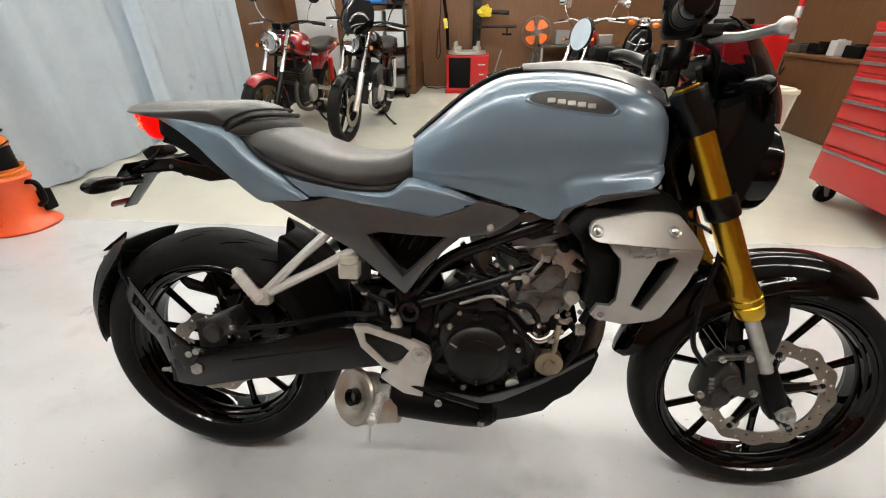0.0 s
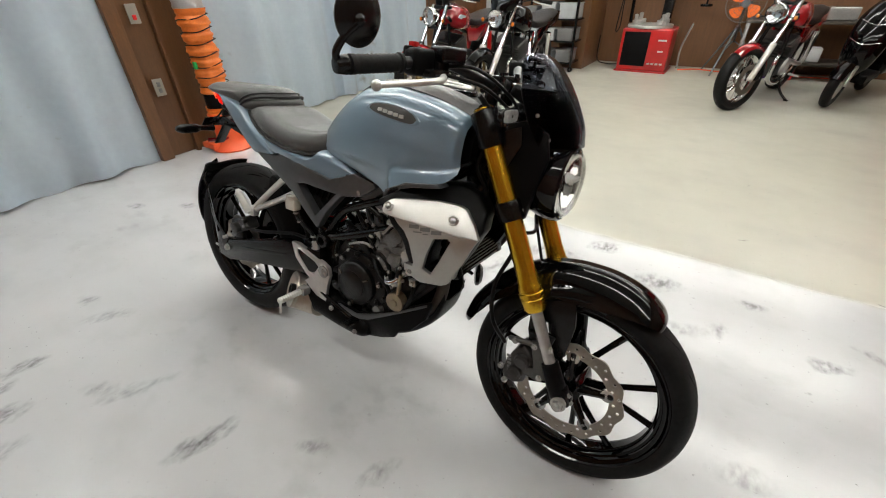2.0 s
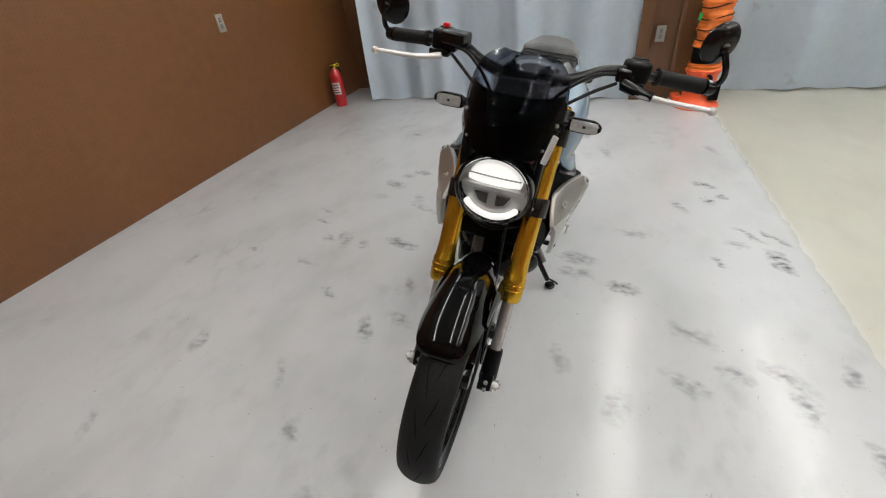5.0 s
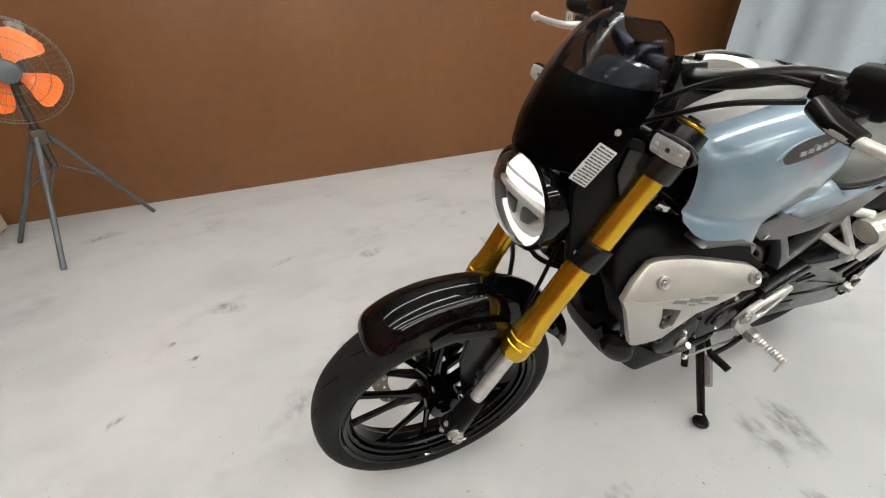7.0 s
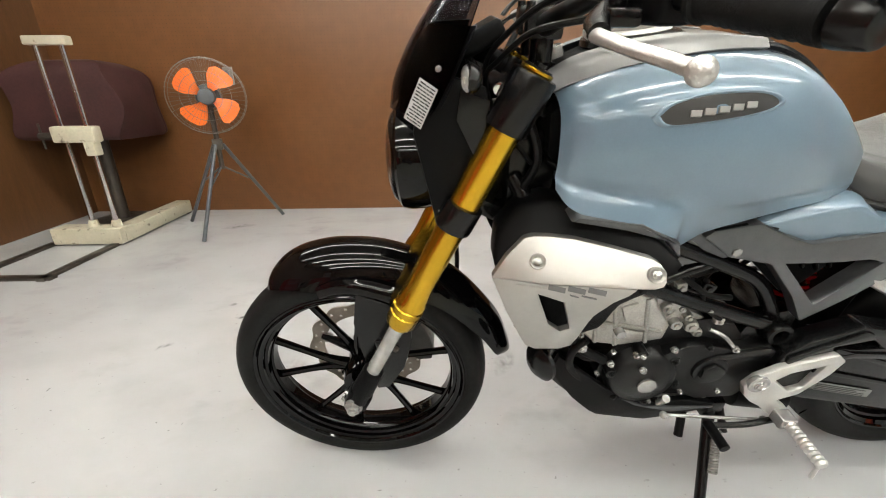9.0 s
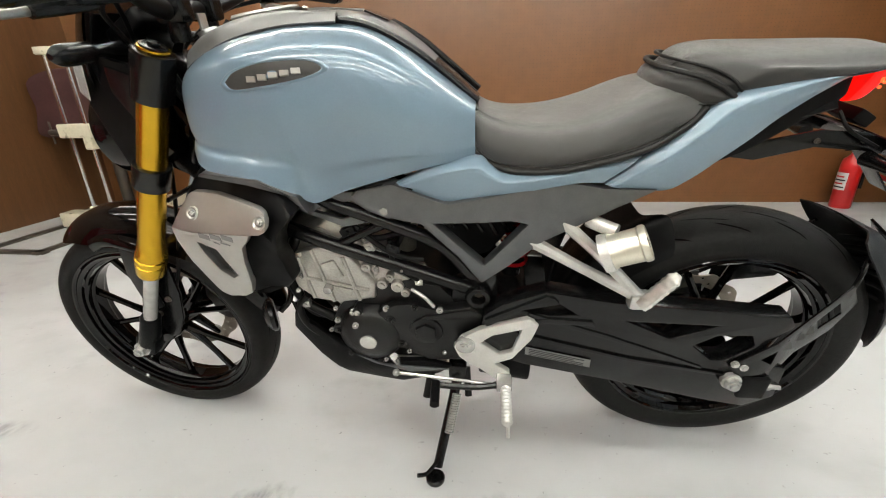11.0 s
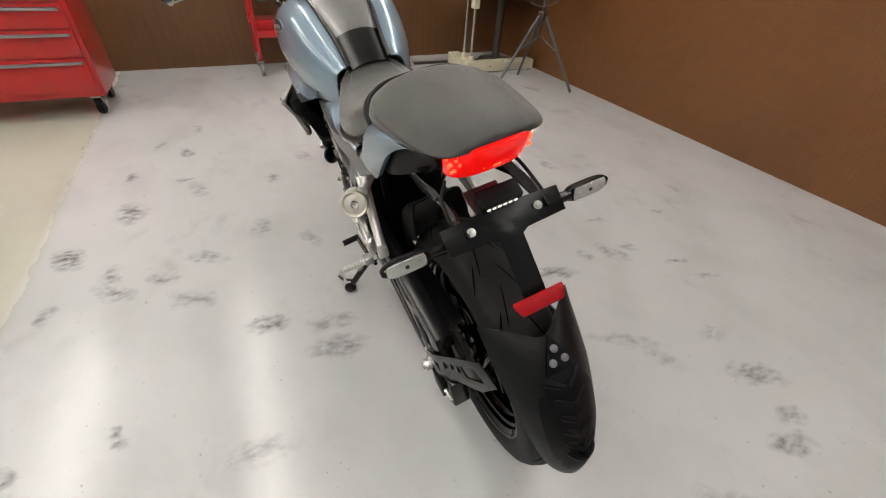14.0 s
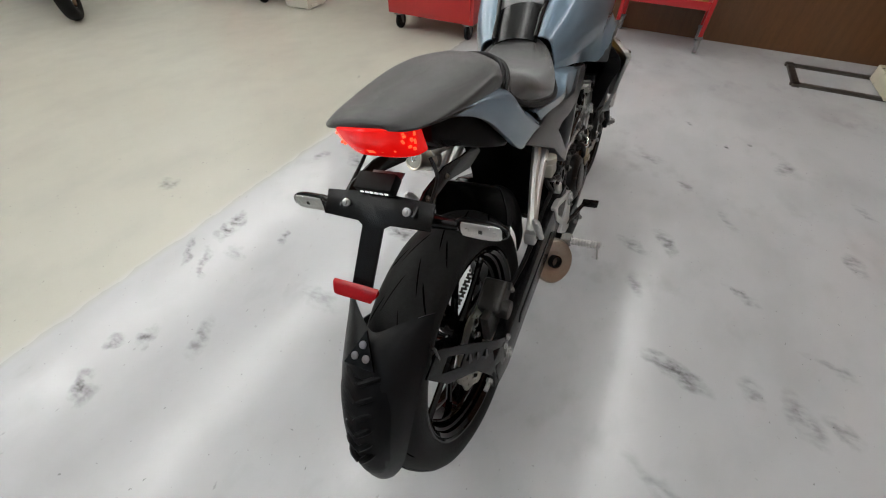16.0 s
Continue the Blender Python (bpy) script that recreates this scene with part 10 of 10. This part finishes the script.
# tyre changer at the back wall
tc_ = thing("tyre_changer", "red tyre changing machine with a black column", "tyre changer", m=pose(0.38, 6.5, 0))
bm = bmesh.new()
box(bm, (0, 0, 0.29), (0.66, 0.56, 0.54), 0.02, seg=3)
box(bm, (0, 0, 0.01), (0.7, 0.62, 0.02), 0.006)
part("cabinet", bm, RED_TOOL, tc_)
bm = bmesh.new()
box(bm, (-0.12, -0.285, 0.3), (0.34, 0.012, 0.44), 0.01)
part("front_panel", bm, BLACK, tc_, "black rubber bead panel")
for k in range(4):
    bm = bmesh.new()
    box(bm, (0.1 + k * 0.055, -0.29, 0.12), (0.035, 0.04, 0.02), 0.005)
    part("pedal", bm, ALU, tc_)
for k, z in enumerate((0.42, 0.28)):
    bm = bmesh.new()
    box(bm, (0.22, -0.284, z), (0.11 if k == 0 else 0.07, 0.004, 0.02), 0.001)
    part("plate_mark", bm, WHITE_LABEL, tc_)
bm = bmesh.new()
cyl(bm, (-0.02, -0.02, 0.56), (-0.02, -0.02, 0.6), 0.3, n=36, bevel=0.006)
part("turntable", bm, ALU, tc_, "round alloy turntable")
for a in (45, 135, 225, 315):
    bm = bmesh.new()
    u = Vector((math.cos(radians(a)), math.sin(radians(a)), 0))
    box(bm, Vector((-0.02, -0.02, 0.63)) + u * 0.22, (0.12, 0.07, 0.06), 0.012, Matrix.Rotation(radians(a), 4, "Z"))
    box(bm, Vector((-0.02, -0.02, 0.69)) + u * 0.25, (0.03, 0.05, 0.08), 0.008, Matrix.Rotation(radians(a), 4, "Z"))
    part("jaw", bm, ALU, tc_)
bm = bmesh.new()
box(bm, (0.12, 0.34, 0.95), (0.13, 0.13, 1.9), 0.012)
part("column", bm, BLACK_SATIN, tc_)
bm = bmesh.new()
tube(bm, [(0.12, 0.3, 1.12), (0.3, 0.25, 1.13), (0.62, 0.2, 1.12)], 0.03, n=12)
tube(bm, [(0.1, 0.3, 0.92), (0.36, 0.22, 0.93), (0.75, 0.18, 0.93)], 0.018, n=10)
cyl(bm, (0.6, 0.19, 0.93), (0.6, 0.19, 0.84), 0.012, n=10)
cyl(bm, (0.6, 0.19, 0.84), (0.6, 0.19, 0.81), 0.075, n=24, bevel=0.004)
part("helper_arm", bm, BLACK_SATIN, tc_)
bm = bmesh.new()
tube(bm, [(-0.34, 0.2, 0.6), (-0.36, 0.22, 1.0), (-0.42, 0.24, 1.4)], 0.035, n=10, flat=0.5)
lv = part("bead_lever", bm, BLACK_SATIN, tc_)
bm = bmesh.new()
box(bm, (-0.375, 0.19, 0.98), (0.06, 0.012, 0.14), 0.003, Matrix.Rotation(radians(-8), 4, "Y"))
part("warning_sticker", bm, YELLOW, lv, "yellow and white warning sticker")
bm = bmesh.new()
box(bm, (-0.365, 0.183, 0.99), (0.045, 0.012, 0.05), 0.002, Matrix.Rotation(radians(-8), 4, "Y"))
part("white_sticker", bm, WHITE_LABEL, lv)
bm = bmesh.new()
tube(bm, [(-0.45, 0.2, 1.3), (-0.47, 0.15, 0.9), (-0.46, 0.1, 0.55), (-0.52, 0.15, 0.5), (-0.5, 0.2, 0.9)], 0.008, n=8)
part("air_hose", bm, CABLE_BLACK, tc_)
bm = bmesh.new()
tube(bm, [(0.45, 0.1, 0.03), (0.44, 0.05, 0.3), (0.52, 0, 0.62)], 0.014, n=10)
part("tyre_lever", bm, STEEL, tc_)
crumpled("cloth", (0.62, 6.72, 1.06), (0.1, 0.05, 0.08), YELLOW, "yellow cloth hung over the machine arm", "cloth", 11, 1.0)
bm = bmesh.new()
tube(bm, [(0.85, 6.6, 0.01), (1.1, 6.75, 0.01), (1.5, 6.65, 0.01), (1.9, 6.8, 0.01), (2.3, 6.7, 0.012), (2.9, 6.8, 0.01)], 0.009, n=8)
tagged(part("extension_cord", bm, ORANGE, None, "orange extension cord lying on the floor"), category="cord")
bm = bmesh.new()
tube(bm, [(-0.4, 6.85, 0.4), (-0.38, 6.8, 0.06), (-0.2, 6.7, 0.012), (0.0, 6.75, 0.012)], 0.008, n=8)
tagged(part("extension_cord", bm, CABLE_BLACK, None, "black extension cord hanging down to the floor"), category="cord")

# rack with bins
rk = thing("shelf_rack", "black steel rack holding plastic parts boxes", "rack", m=pose(-0.92, 5.95, 0))
for sx in (-0.42, 0.42):
    for sy in (-0.2, 0.2):
        bm = bmesh.new()
        box(bm, (sx, sy, 0.68), (0.03, 0.03, 1.22), 0.003)
        part("post", bm, BLACK_SATIN, rk)
        bm = bmesh.new()
        lathe(bm, [(0.01, -0.012), (0.036, -0.012), (0.036, 0.012), (0.01, 0.012)], (sx, sy, 0.037), n=18)
        part("caster", bm, BLACK, rk)
for z in (0.12, 0.4, 0.68, 0.95, 1.22):
    bm = bmesh.new()
    box(bm, (0, 0, z), (0.86, 0.42, 0.02), 0.004)
    part("shelf", bm, BLACK_SATIN, rk)
rng = random.Random(4)
for z in (0.13, 0.41, 0.69, 0.96):
    for k in range(3):
        bm = bmesh.new()
        w = rng.uniform(0.2, 0.25)
        hh = rng.uniform(0.13, 0.2)
        box(bm, (-0.92 - 0.28 + k * 0.28, 5.92, z + hh / 2), (w, 0.36, hh), 0.02, seg=3)
        box(bm, (-0.92 - 0.28 + k * 0.28, 5.92, z + hh), (w + 0.015, 0.37, 0.02), 0.006)
        tagged(part("parts_box", bm, GLASS_CLEAR if (k + int(z * 10)) % 3 else LABEL_GREY, None, "cloudy plastic parts box on the rack"), category="box", group="parts boxes")
bm = bmesh.new()
box(bm, (-1.05, 5.92, 1.28), (0.5, 0.34, 0.09), 0.012, seg=3)
tagged(part("blue_crate", bm, BLUE_PLASTIC, None, "shallow blue plastic crate on top of the rack"), category="crate")

# white door panel and bench at the back
dr_ = tagged(new("door_1"), "flat white door in the back wall", "door", kind="structure")
dr_.matrix_world = pose(-2.2, Y1 - 0.005, 0)
bm = bmesh.new()
box(bm, (0, -0.02, 1.0), (0.66, 0.04, 2.0), 0.004)
part("leaf", bm, SHUTTER, dr_)
bm = bmesh.new()
cyl(bm, (0.26, -0.04, 0.95), (0.26, -0.09, 0.95), 0.012, n=12)
ball(bm, (0.26, -0.1, 0.95), 0.025)
part("door_knob", bm, CHROME, dr_)
tb_ = thing("bench", "grey steel work bench with a lower shelf", "bench", m=pose(2.1, 6.68, 0))
for z in (0.2, 0.66):
    bm = bmesh.new()
    box(bm, (0, 0, z), (1.2, 0.5, 0.035), 0.006)
    part("shelf", bm, STEEL_DARK, tb_)
for sx in (-0.57, 0.57):
    for sy in (-0.22, 0.22):
        bm = bmesh.new()
        box(bm, (sx, sy, 0.33), (0.04, 0.04, 0.65), 0.004)
        part("leg", bm, STEEL, tb_)
for c, s_, mt, nm, lb2 in (((2.02, 6.6, 0.29), (0.2, 0.18, 0.14), BLUE_PLASTIC, "cool_box", "blue cool box with a pale lid on the bench shelf"), ((2.3, 6.6, 0.3), (0.2, 0.2, 0.16), SHUTTER, "white_carton", "white carton on the bench shelf"),
                           ((1.8, 6.55, 0.08), (0.24, 0.2, 0.16), PURPLE, "cloth_bag", "dark purple bag under the bench"), ((2.1, 6.55, 0.07), (0.2, 0.2, 0.14), RED_TOOL, "red_can", "red metal box under the bench"),
                           ((2.45, 6.7, 0.75), (0.3, 0.24, 0.14), STEEL, "toaster", "steel box on the bench"), ((1.85, 6.72, 0.78), (0.22, 0.2, 0.2), LABEL_GREY, "grey_box", "grey machine box on the bench")):
    bm = bmesh.new()
    box(bm, c, s_, 0.015, seg=3)
    tagged(part(nm, bm, mt, None, lb2), category="box")

# things on the low counter
for c, s_, mt, nm, lb2 in (((3.98, 3.3, 0.79), (0.16, 0.26, 0.16), OLIVE, "olive_box", "olive metal ammunition-style box on the counter"), ((3.95, 3.62, 0.76), (0.14, 0.2, 0.1), BLACK, "black_case", "black plastic case on the counter"),
                           ((3.95, 3.88, 0.775), (0.12, 0.1, 0.13), WHITE_LABEL, "white_box", "white carton on the counter"), ((3.98, 4.12, 0.76), (0.2, 0.16, 0.1), BLACK_SATIN, "power_tool_case", "black tool case on the counter"),
                           ((3.98, 2.95, 0.78), (0.2, 0.24, 0.14), LABEL_GREY, "grey_case", "grey equipment case on the counter"), ((3.95, 4.4, 0.75), (0.16, 0.2, 0.08), STEEL_DARK, "metal_tray", "dark metal tray on the counter")):
    bm = bmesh.new()
    box(bm, c, s_, 0.012, seg=3)
    box(bm, (c[0], c[1], c[2] + s_[2] / 2 + 0.006), (s_[0] * 0.3, s_[1] * 0.6, 0.012), 0.004)
    tagged(part(nm, bm, mt, None, lb2), category="case")
bm = bmesh.new()
box(bm, (3.8985, 3.3, 0.8), (0.003, 0.1, 0.05))
tagged(part("yellow_label", bm, YELLOW, None, "yellow printed label stuck on the olive box"), category="label")
ps = thing("safety_post", "red and white banded plastic post on the counter", "safety post", m=pose(3.9, 4.55, 0.71))
for k in range(5):
    bm = bmesh.new()
    lathe(bm, [(0, 0), (0.045 - k * 0.004, 0), (0.041 - k * 0.004, 0.1), (0, 0.1)], (0, 0, 0.02 + k * 0.1), axis="z", n=20)
    part("band", bm, RED_TOOL if k % 2 == 0 else SHUTTER, ps)
bm = bmesh.new()
box(bm, (0, 0, 0.012), (0.16, 0.16, 0.024), 0.006)
part("base", bm, RED_TOOL, ps)
bm = bmesh.new()
tube(bm, [(3.79, 4.3, 0.72), (3.75, 4.28, 0.6), (3.745, 4.25, 0.5), (3.75, 4.22, 0.58)], 0.006, n=8)
tagged(part("loose_cable", bm, CABLE_BLACK, None, "black cable hanging over the counter edge"), category="cable")
